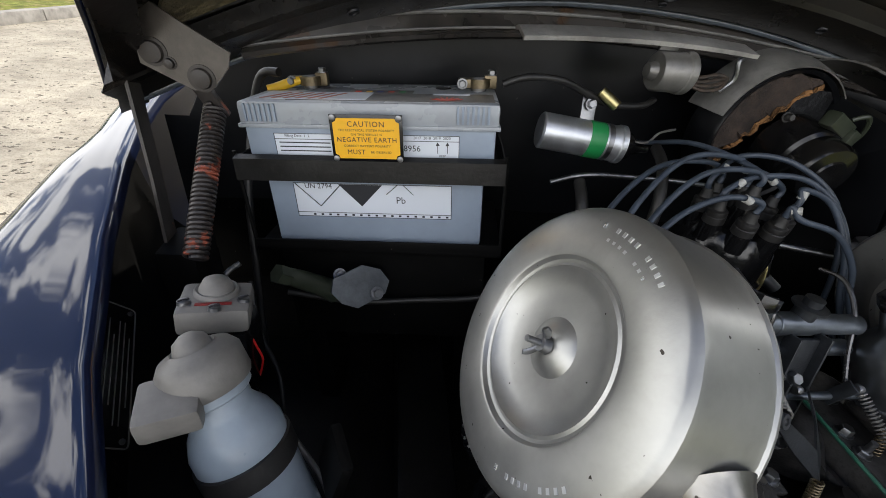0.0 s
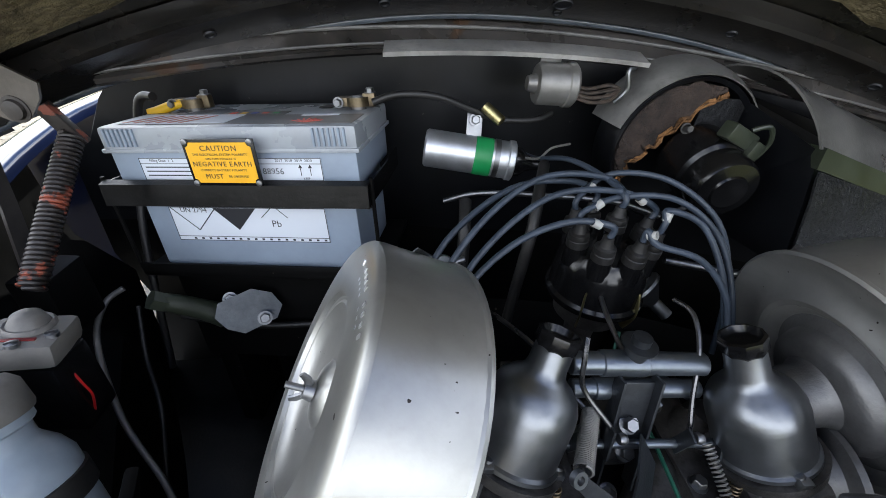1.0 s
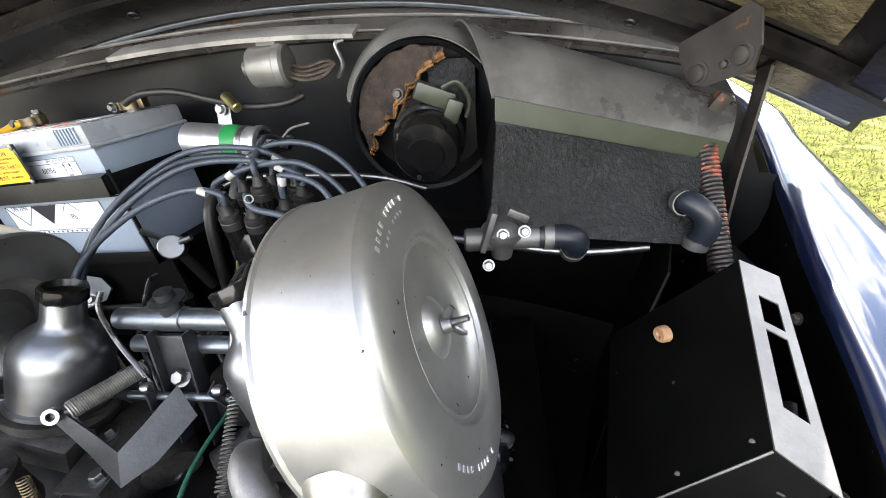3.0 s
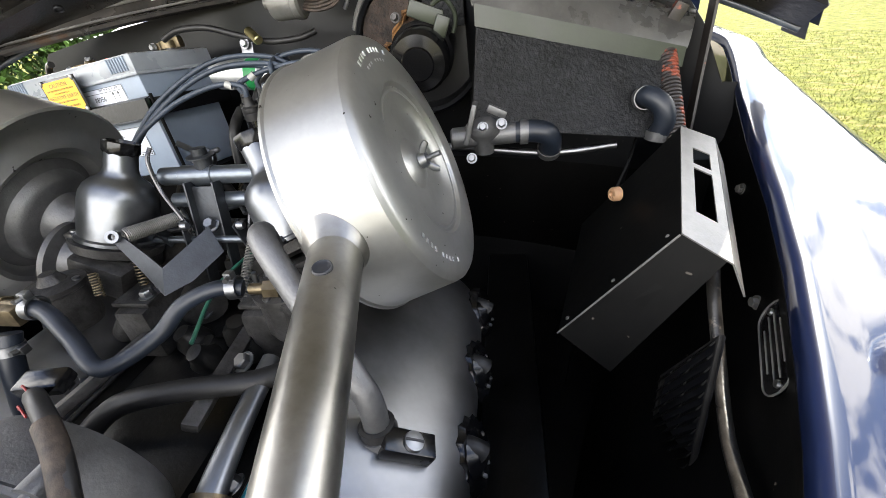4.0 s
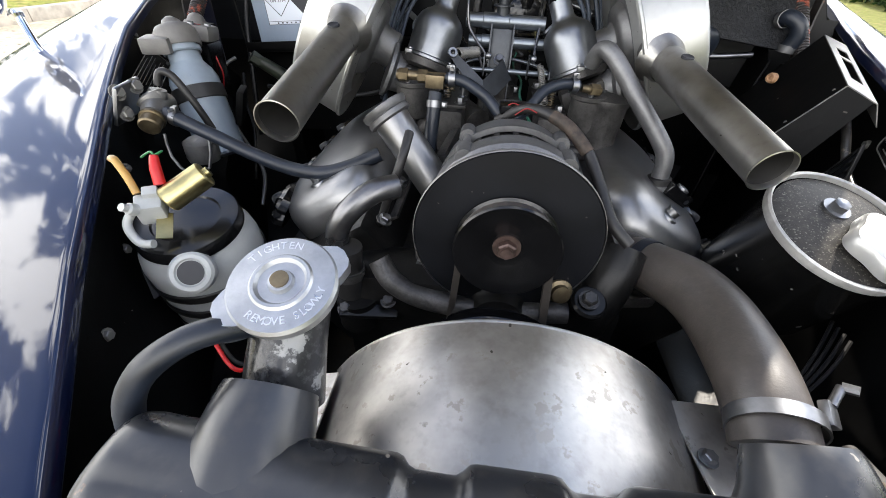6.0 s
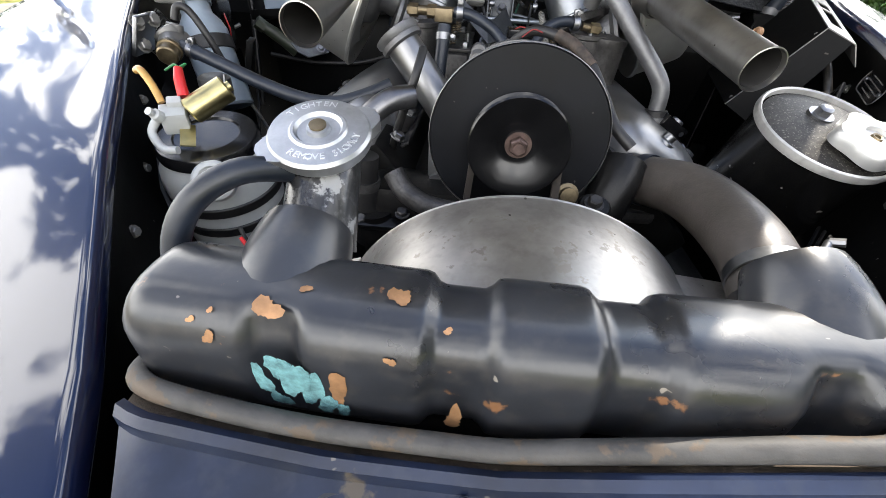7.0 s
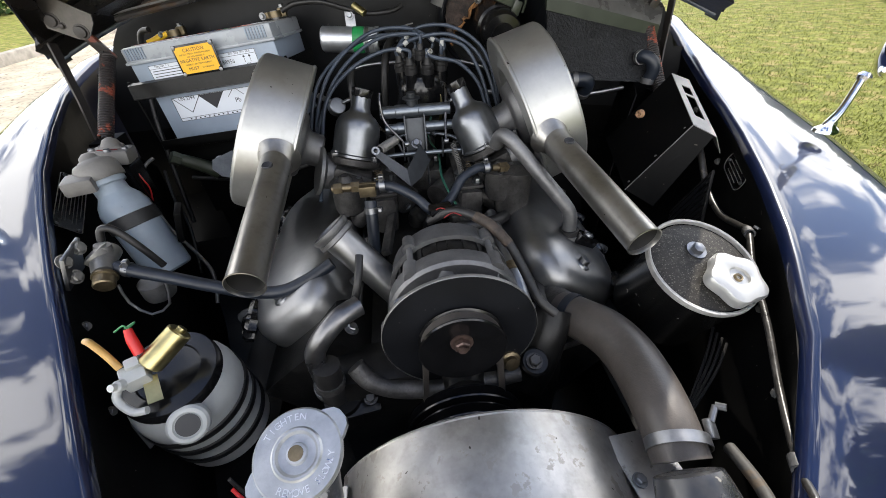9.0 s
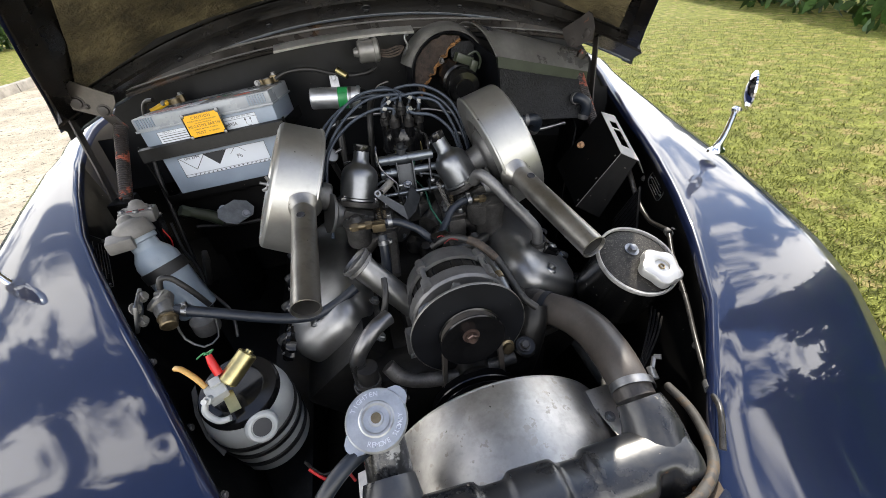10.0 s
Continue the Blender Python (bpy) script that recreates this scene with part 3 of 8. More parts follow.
def build_body():
    body = thing("car_body", (0, 0.6, 0.2), "navy blue saloon car with its bonnet open, black engine bay", "car")
    for s in (-1, 1):
        g = Geo()
        ys = [-0.75 + 0.05 * i for i in range(44)]
        g.slab([wing_section(y, s) for y in ys], -0.002 * s)
        part("front_wing", g, NAVY, body, "glossy navy blue front wing", 50)
        # inner wing: gutter, ledge and the black wall below
        g = Geo()
        rows = []
        for y in [-0.62 + 0.04 * i for i in range(36)]:
            w, z = half(y, s), lip_z(y, s)
            arch = max(0.0, 1 - ((y - 0.30) / 0.42) ** 2)
            e = 0.05 * (s < 0) * max(0.0, min(1.0, (y - 0.05) / 0.2))
            row = [(w - 0.004, z - 0.013), (w - 0.001 + 0.4 * e, z - 0.022), (w + 0.003 + e, z - 0.05), (w + e, z - 0.09), (w - 0.016 + 1.2 * e, z - 0.13), (w - 0.045 + 1.5 * e, z - 0.20), (w - 0.055 - 0.05 * arch, z - 0.28), (w - 0.055 - 0.10 * arch, 0.26)]
            rows.append([(s * x, y, q) for x, q in row])
        g.slab(rows, 0.0015 * s)
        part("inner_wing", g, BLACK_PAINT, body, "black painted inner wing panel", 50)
    # bulkhead wall with its curved plan, and the flanges above it
    g = Geo()
    xs = [-0.84 + 0.0395 * i for i in range(41)]

    def wall_y(x):
        """The wall stands further back behind the battery."""
        k = max(0.0, min(1.0, (-0.12 - x) / 0.14))
        return bulk_y(x) * (1 - k) + (0.850 - 0.06 * x * x) * k

    g.slab([[(x, wall_y(x) + (0.06 if q < 0.62 else 0) - (0.10 if q < 0.45 else 0), q) for x in xs] for q in (0.25, 0.45, 0.62, 0.70)], 0.003)
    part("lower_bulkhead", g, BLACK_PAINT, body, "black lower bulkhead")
    g = Geo()
    g.slab([[(x, wall_y(x), q) for x in xs] for q in (0.70, 0.75, 0.86)] + [[(x, wall_y(x), 0.86 + (0.20 - 0.14 * x * x) * k * max(0.0, min(1.0, ((0.80 if x < 0 else 0.70) - abs(x)) / 0.06))) for x in xs] for k in (0.5, 1.0)], 0.003)
    part("bulkhead", g, BULK, body, "dark painted bulkhead")
    g = Geo()

    def flange(rows):
        return [[(x, bulk_y(x) + dy, q - 0.14 * x * x) for x in xs if abs(x) < 0.68] for dy, q in rows]

    g.slab(flange([(0.0, 1.052), (-0.010, 1.056), (-0.012, 1.062), (-0.004, 1.066), (0.012, 1.098), (0.016, 1.102), (0.030, 1.102), (0.042, 1.118), (0.075, 1.128), (0.2, 1.128)]), 0.002)
    part("scuttle_flange", g, SCUTTLE, body, "worn dark scuttle flange with gutter")
    g = Geo()
    g.tube([(x, bulk_y(x) + 0.045, 1.118 - 0.14 * x * x) for x in xs[5:-5]], 0.006, 8, smooth=1)
    part("scuttle_seal", g, RUBBER, body, "black rubber bonnet seal")
    # ridges are paler than the flange, so their highlight lines are in the colour
    for dy, q, r in ((-0.006, 1.070, 0.0022), (0.008, 1.092, 0.0030), (0.024, 1.105, 0.0022)):
        part("flange_ridge", Geo().tube([(x, bulk_y(x) + dy - 0.003, q - 0.14 * x * x) for x in xs if abs(x) < 0.67], r, 8, smooth=1), BAND_M, body, "glossy pressed ridge, pale to stand for its highlight")
    # front slam panel: gutter, raised edge and the sloping panel ahead of it
    def sill(x, dy, dz):
        zc = lerp([(-0.30, 0.640), (-0.20, 0.652), (-0.10, 0.641), (0.0, 0.645), (0.10, 0.668), (0.20, 0.690), (0.30, 0.700)], x)
        return (x, -0.429 + 0.10 * x * x + 2.2 * max(0.0, abs(x) - 0.20) ** 1.6 + dy, zc + dz)

    def sill_rows(shape):
        rows = []
        for dy, dz in shape:
            reach = min(half(-0.40 + dy, -1), half(-0.40 + dy, 1)) - 0.010
            rows.append([sill(reach * (i / 20 - 1), dy, dz) for i in range(41)])
        return rows

    part("gutter", Geo().slab(sill_rows(((0.06, -0.075), (0.024, -0.050), (0.010, -0.024), (-0.002, -0.013), (-0.0085, -0.011))), 0.002), material("dirty_gutter", (0.085, 0.062, 0.042), 0.75, vary=0.6, scale=30, bump=0.8, bscale=160, dark=(0.020, 0.017, 0.015), amount=0.8, wear=(0.16, 0.12, 0.085), wear_scale=60, wear_at=0.6), body, "rusty brown dirt in the gutter")
    panel = part("slam_panel", Geo().slab(sill_rows(((-0.0085, -0.016), (-0.0090, -0.004), (-0.0125, -0.0015), (-0.0155, -0.004), (-0.0165, -0.014), (-0.030, -0.022), (-0.075, -0.040), (-0.13, -0.065), (-0.17, -0.12), (-0.18, -0.28))), 0.002), DULL_NAVY, body, "navy slam panel with worn paint")
    for x in (-0.088, 0.130):
        p = Vector(sill(x, -0.038, -0.0235))
        part("hole", Geo().lathe(p, (0, -0.37, 0.93), [(0.019, -0.002), (0.0185, 0.0012), (0.016, 0.0016), (0.0152, -0.0005), (0, -0.0005)], 32), INK, panel, "round hole")
    for x in (-0.022, 0.062):
        part("pressing", Geo().slab([[sill(x, -0.019, -0.0125), sill(x + 0.004, -0.019, -0.0125)], [sill(x, -0.085, -0.0415), sill(x + 0.004, -0.085, -0.0415)]], 0.002), DULL_NAVY, panel)
    g = Geo()
    pts = [(-0.262, -0.290, 0.585), (-0.258, -0.345, 0.607), (-0.246, -0.390, 0.632), (-0.218, -0.416, 0.650)]
    pts += [sill(x, 0.002, 0.001) for x in (-0.17, -0.11, -0.05, 0.0, 0.05, 0.10, 0.15, 0.19)]
    pts += [(0.232, -0.402, 0.690), (0.262, -0.365, 0.678), (0.283, -0.315, 0.665), (0.290, -0.265, 0.650)]
    g.tube(pts, 0.0068, 12)
    part("front_seal", g, material("grey_weathered_rubber", (0.052, 0.049, 0.045), 0.66, wear=(0.082, 0.060, 0.040), wear_scale=30, wear_at=0.53, vary=0.35, scale=40, bump=0.3, bscale=260, dark=(0.06, 0.048, 0.036), amount=0.6), body, "grey weathered rubber seal")
    # floor of the bay: chassis and undertray in the dark
    g = Geo()
    g.box((0, 0.25, 0.29), (1.64, 1.7, 0.02))
    part("undertray", g, ENGINE_BLACK, body)
    for s in (-1, 1):
        part("chassis_rail", Geo().box((s * 0.36, 0.2, 0.36), (0.10, 1.2, 0.14), bevel=0.01), ENGINE_BLACK, body)
        part("wheel", Geo().lathe((s * 0.60, -0.05, 0.32), (s, 0, 0), [(0, 0), (0.30, 0), (0.32, 0.03), (0.32, 0.13), (0.30, 0.15), (0, 0.15)], 32), RUBBER, body)
        part("wheel", Geo().lathe((s * 0.60, 2.20, 0.32), (s, 0, 0), [(0, 0), (0.30, 0), (0.32, 0.03), (0.32, 0.13), (0.30, 0.15), (0, 0.15)], 32), RUBBER, body)
    part("front_crossmember", Geo().box((0, -0.58, 0.42), (1.2, 0.03, 0.36), bevel=0.01), ENGINE_BLACK, body)
    # the rest of the car behind the bulkhead
    g = Geo()
    g.box((0, 1.9, 0.62), (1.66, 1.7, 0.84), bevel=0.08)
    part("cabin_side", g, NAVY, body)
    part("tail_panel", Geo().box((0, 2.72, 0.60), (1.58, 0.20, 0.70), bevel=0.06), NAVY, body)
    return body


def build_bonnet():
    hood = thing("bonnet", (0, 0.9, 1.12), "open bonnet with dark grimy underside and torn felt lining", "bonnet")
    c, q = math.cos(radians(40)), math.sin(radians(40))

    def at(x, d, depth=0.0):
        """x across, d along from the hinge, depth below the skin."""
        wx = min(1.0, abs(x) / 0.8)
        near = min(d, 0.42)
        far = d - near
        y = 0.875 - 0.215 * (x / 0.83) ** 2 - 0.883 * near - 0.60 * far
        z = 1.125 + 0.469 * near + 0.80 * far - (0.195 + 0.22 * min(d, 0.5)) * (abs(x) / 0.83) ** 2.2
        return (x, y - depth * q, z - depth * c)

    def wide(d):
        return lerp([(0.0, 0.83), (0.3, 0.70), (0.6, 0.59), (1.0, 0.43), (1.2, 0.30)], d)

    ds = [0.0, 0.03, 0.06, 0.1, 0.2, 0.35, 0.5, 0.7, 0.9, 1.05, 1.2]
    us = [-1 + i / 12 for i in range(25)]
    g = Geo()
    g.slab([[at(u * wide(d), d) for u in us] for d in ds], 0.0015)
    part("skin", g, NAVY, hood, "navy bonnet skin")
    g = Geo()
    g.slab([[at(u * (wide(d) - 0.012), d + 0.012, 0.006) for u in us] for d in ds[1:-1]], 0.001)
    part("underside", g, BONNET_UNDER, hood, "dark grimy inner panel")
    # folded edges and cross rails
    for s in (-1, 1):
        g = Geo()
        pts = [at(s * (wide(d) - 0.02), d, 0.0) for d in ds]
        low = [at(s * (wide(d) - 0.02), d, 0.035) for d in ds]
        inn = [at(s * (wide(d) - 0.05), d, 0.035) for d in ds]
        g.slab([pts, low, inn], 0.002)
        part("side_rail", g, BONNET_UNDER, hood)
    g = Geo()
    g.slab([[at(u * 0.80, 0.012, 0.006) for u in us], [at(u * 0.80, 0.016, 0.024) for u in us], [at(u * 0.79, 0.035, 0.030) for u in us], [at(u * 0.785, 0.040, 0.038) for u in us], [at(u * 0.77, 0.120, 0.040) for u in us], [at(u * 0.765, 0.128, 0.034) for u in us], [at(u * 0.76, 0.135, 0.008) for u in us]], 0.002)
    rail = part("rear_rail", g, BONNET_UNDER, hood, "black folded rear rail with holes", 40)
    for x, r in ((0.0, 0.012), (0.0, 0.006), (-0.27, 0.007), (0.27, 0.007), (-0.5, 0.007), (0.5, 0.007)):
        p, e1, e2 = Vector(at(x, 0.085 if r > 0.006 else 0.06, 0.0412)), Vector(at(x, 0.09, 0.0412)), Vector(at(x + 0.01, 0.085, 0.0412))
        nn = (e1 - Vector(at(x, 0.085, 0.0412))).cross(e2 - Vector(at(x, 0.085, 0.0412))).normalized()
        nn = -nn if nn.z > 0 else nn
        part("hole", Geo().lathe(p, nn, [(r * 1.25, -0.001), (r * 1.15, 0.0015), (r, 0.0012), (r * 0.96, -0.001), (0, -0.001)], 24), INK, rail)
    g = Geo()
    g.tube([at(u * 0.79, 0.026, 0.034) for u in us], 0.0060, 10, smooth=2)
    part("edge_seal", g, SEAL_M, hood, "blue-grey rubber edge strip")
    rng = random.Random(8)
    g = Geo()
    rows = []
    for i in range(15):
        d = 0.165 + 0.055 * i
        rows.append([at(u * (wide(d) - 0.07 + 0.015 * math.sin(7 * d + u * 5)), d + (0.02 * rng.random() if i == 0 else 0), 0.012 + 0.008 * rng.random()) for u in us])
    g.slab(rows, 0.004)
    part("felt_lining", g, INSULATION, hood, "torn brown felt lining")
    return hood


build_body()
build_bonnet()


# ---- large engine parts ----
def bolt_on(parent, p, axis, r=0.007, h=0.006, mat=None):
    return part("bolt", Geo().hexbolt(p, axis, r, h), mat or ZINC, parent)


def build_engine():
    e = thing("engine", (0, 0.15, 0.30), "black vee engine with silver rocker covers", "engine")
    g = Geo()
    g.box((0, 0.20, 0.46), (0.30, 0.55, 0.30), bevel=0.02)
    part("block", g, ENGINE_BLACK, e, "oily black cylinder block")
    part("valley_cover", Geo().box((0, 0.20, 0.61), (0.16, 0.5, 0.10), bevel=0.02), ENGINE_BLACK, e)
    for s in (-1, 1):
        part("cylinder_head", Geo().box((s * 0.17, 0.19, 0.55), (0.17, 0.50, 0.16), rot=(0, s * 40, 0), bevel=0.015), ENGINE_BLACK, e)
    for s in (-1, 1):
        m = pose(s * 0.218, 0.205, 0.628, 0, s * 32, 0)
        g = Geo()
        rows = pillow(m @ pose(0.008 * (s > 0), 0, 0), 0.182 + 0.018 * (s > 0), 0.42, 0.114)
        g.grid(rows, closed=True)
        g.f += [tuple(reversed(range(40))), tuple(range(len(g.v) - 40, len(g.v)))]
        part("rocker_cover", g, ROCKER, e, "worn silver rocker cover", 60)
        g = Geo()
        g.box((0, 0, -0.038), (0.182, 0.415, 0.005), bevel=0.002, m=m)
        part("cover_gasket", g, CASTDARK, e)
    g = Geo()
    g.box((0.0, -0.075, 0.50), (0.34, 0.08, 0.26), bevel=0.03)
    g.cyl((0.0, -0.16, 0.42), (0.0, -0.11, 0.42), 0.08, seg=28, chamfer=0.006)
    part("timing_cover", g, ENGINE_BLACK, e, "black timing cover")
    # water outlet elbow with its sleeve and two-bolt flange
    part("water_sleeve", Geo().tube([(-0.158, -0.104, 0.664), (-0.160, -0.104, 0.635), (-0.158, -0.102, 0.590)], [0.0175, 0.0180, 0.0195], 18), RUBBER, e, "black rubber sleeve")
    part("sleeve_clip", Geo().lathe((-0.160, -0.104, 0.628), (0.05, 0, 1), [(0.0178, -0.006), (0.0200, -0.006), (0.0200, 0.006), (0.0178, 0.006)], 26, closed=True), CASTDARK, e)
    flange = Geo().box((-0.135, -0.112, 0.585), (0.070, 0.040, 0.010), rot=(20, 8, 14), bevel=0.004)
    flange.cyl((-0.150, -0.105, 0.55), (-0.150, -0.108, 0.595), 0.026, seg=22)
    part("outlet_flange", flange, ENGINE_BLACK, e, "black two-bolt outlet flange")
    for p in ((-0.160, -0.128, 0.587), (-0.110, -0.115, 0.595)):
        bolt_on(e, p, (0, -0.4, 1), 0.0070, 0.006, CASTDARK)
    part("cross_pipe", Geo().tube([(-0.125, -0.092, 0.640), (-0.105, -0.105, 0.618), (-0.06, -0.115, 0.606), (0.02, -0.118, 0.604), (0.10, -0.112, 0.608)], 0.0135, 16), CASTDARK, e, "dark water pipe across the front")
    # thermostat casting under the hose
    part("thermostat_housing", Geo().tube([(0.120, -0.095, 0.560), (0.136, -0.090, 0.600), (0.150, -0.075, 0.640), (0.158, -0.055, 0.662)], [0.030, 0.028, 0.028, 0.030], 22), ENGINE_BLACK, e, "grimy cast thermostat housing")
    part("housing_ear", Geo().lathe((0.120, -0.112, 0.622), (0, -0.4, 1), [(0, 0), (0.018, 0), (0.020, 0.003), (0.020, 0.010), (0.017, 0.013), (0, 0.013)], 20), ENGINE_BLACK, e)
    bolt_on(e, (0.118, -0.118, 0.636), (0, -0.4, 1), 0.0085, 0.008, CASTDARK)
    part("link_bolt", Geo().lathe((0.082, -0.10, 0.640), (0.1, -1, 0.25), [(0, 0), (0.014, 0), (0.014, 0.020), (0.010, 0.022), (0.010, 0.028), (0, 0.029)], 18), BRASS, e, "tarnished adjuster bolt")
    # crankshaft pulley stack
    for y0, r in ((-0.128, 0.082), (-0.150, 0.076), (-0.170, 0.070)):
        part("crank_pulley", Geo().lathe((0.02, y0, 0.535), (0, -1, 0), [(0.03, 0), (r, 0), (r + 0.003, 0.002), (r + 0.003, 0.004), (r - 0.010, 0.009), (r - 0.010, 0.011), (r + 0.003, 0.016), (r + 0.002, 0.018), (0.03, 0.019)], 48), BAKELITE, e, "black crankshaft pulley")
    part("pump_body", Geo().lathe((0.02, -0.06, 0.60), (0, -1, 0), [(0, 0), (0.060, 0), (0.055, 0.03), (0.036, 0.05), (0.030, 0.07), (0, 0.07)], 32), ENGINE_BLACK, e, "black water pump casting")
    return e


build_engine()


def build_air_cleaner(s):
    """Silver drum on a carburettor, with its snorkel. s: the side."""
    a = Vector((0.927, -0.01, 0.37)).normalized() if s > 0 else Vector((-0.898, -0.055, 0.436)).normalized()
    c = Vector((0.267, 0.306, 0.858)) if s > 0 else Vector((-0.286, 0.301, 0.836))
    base = c - a * 0.086
    t = thing("air_cleaner", tuple(base), "silver painted drum air cleaner with long open snorkel", "air cleaner", "air cleaners on the engine")
    g = Geo()
    g.lathe(base, a, [(0.05, 0.012), (0.074, 0.012), (0.080, 0.009), (0.085, 0.003), (0.091, 0.001), (0.097, 0.004), (0.106, 0.010), (0.116, 0.0115), (0.126, 0.008), (0.134, 0.003), (0.139, 0.001), (0.1405, 0.004), (0.1395, 0.012), (0.1345, 0.076), (0.1335, 0.081), (0.1305, 0.0845), (0.1265, 0.0865), (0.119, 0.0878),
                      (0.087, 0.090), (0.084, 0.089), (0.081, 0.085), (0.078, 0.084), (0.075, 0.085), (0.070, 0.080), (0.055, 0.075), (0.028, 0.0745), (0.021, 0.079), (0.009, 0.0815), (0, 0.0815)], 72)
    part("drum", g, SILVER, t, "silver hammered-paint drum", 28)
    g = Geo()
    g.lathe(base, a, [(0.1395, 0.001), (0.1420, 0.003), (0.1420, 0.006), (0.1395, 0.0085)], 64)
    part("seam_ring", g, SILVER, t)
    g = Geo()
    g.lathe(base - a * 0.02, a, [(0, -0.022), (0.026, -0.022), (0.030, -0.018), (0.031, 0.004), (0.036, 0.010), (0.052, 0.012), (0.058, 0.016), (0.062, 0.026), (0.076, 0.033)], 48)
    part("backplate", g, GREYCAST, t, "dull grey back plate")
    # wing nut and stud
    g = Geo()
    p = base + a * 0.0815
    g.cyl(p, p + a * 0.024, 0.003, seg=10)
    part("stud", g, ZINC, t)
    g = Geo()
    _, u, w = frame_of(a)
    g.lathe(p + a * 0.001, a, [(0, 0), (0.009, 0), (0.0075, 0.008), (0, 0.008)], 14)
    for k in (-1, 1):
        g.tube([p + u * k * 0.005 + a * 0.005, p + u * k * 0.013 + a * 0.011, p + u * k * 0.016 + a * 0.016], [0.0035, 0.004, 0.003], 8, squash=0.5)
    part("wing_nut", g, ZINC, t, "zinc wing nut")
    # snorkel
    hole = Vector((s * 0.216 + 0.004, 0.132, 0.838))
    tip = Vector((s * 0.235 + 0.022, -0.066, 0.788))
    way = (tip - hole).normalized()
    root = hole - way * 0.075 - Vector((0, 0, 0.018))
    end = tip - Vector((0, 0, 0.004))
    g = Geo()
    ln = (end - root).length
    g.lathe(root, end - root, [(0.0225, 0.0), (0.0225, ln - 0.003), (0.0235, ln), (0.0222, ln + 0.0005), (0.0212, ln - 0.003), (0.0205, 0.02), (0, 0.019)], 36)
    tube = part("snorkel", g, SNORKEL_M, t, "dull silver snorkel tube")
    # dark liner: the shade inside the open tube is put into its colour
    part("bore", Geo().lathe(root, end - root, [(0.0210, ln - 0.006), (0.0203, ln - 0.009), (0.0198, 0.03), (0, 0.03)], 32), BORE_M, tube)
    g = Geo()
    g.lathe(root + way * 0.038, end - root, [(0.0226, 0.0), (0.034, -0.012), (0.031, -0.008), (0.0245, 0.006), (0.0226, 0.012)], 36)
    part("collar", g, SNORKEL_M, t)
    up = Vector((0, 0, 1)) - way * way.z
    up.normalize()
    axis = (end - root).normalized()
    up = Vector((0, 0, 1)) - axis * axis.z
    up.normalize()
    sp = root + axis * 0.080 + up * 0.0222
    g = Geo()
    g.lathe(sp + up * 0.0005, up, [(0.0, 0.0008), (0.0062, 0.0008), (0.0070, 0.0014), (0.0078, 0.0006), (0.0078, -0.003)], 24)
    part("drain_hole", g, INK, t)
    # pressed lettering, too worn to read: plain bars round the cap
    for row, (r0, first, last) in enumerate(((0.116, -24, 24), (0.105, -14, 16), (0.113, 212, 256))):
        bars = Geo()
        for k in range(first, last, 4):
            if (k // 4) % 5 == 4:
                continue
            th = radians(k) * (1 if s < 0 else -1)
            q = base + a * 0.0882 + u * (r0 * math.cos(th)) + w * (r0 * math.sin(th))
            rad = (u * math.cos(th) + w * math.sin(th)).normalized()
            tan = a.cross(rad)
            mm = Matrix((rad, tan, a)).transposed().to_4x4()
            mm.translation = q
            g = Geo().box((0, 0, 0), (0.0045, 0.0030, 0.0012), m=mm)
            bars.add(g.v, g.f)
        tagged(part("pressed_lettering", bars, LETTER_M, t), kind="stuff")
    return t


for side in (-1, 1):
    build_air_cleaner(side)


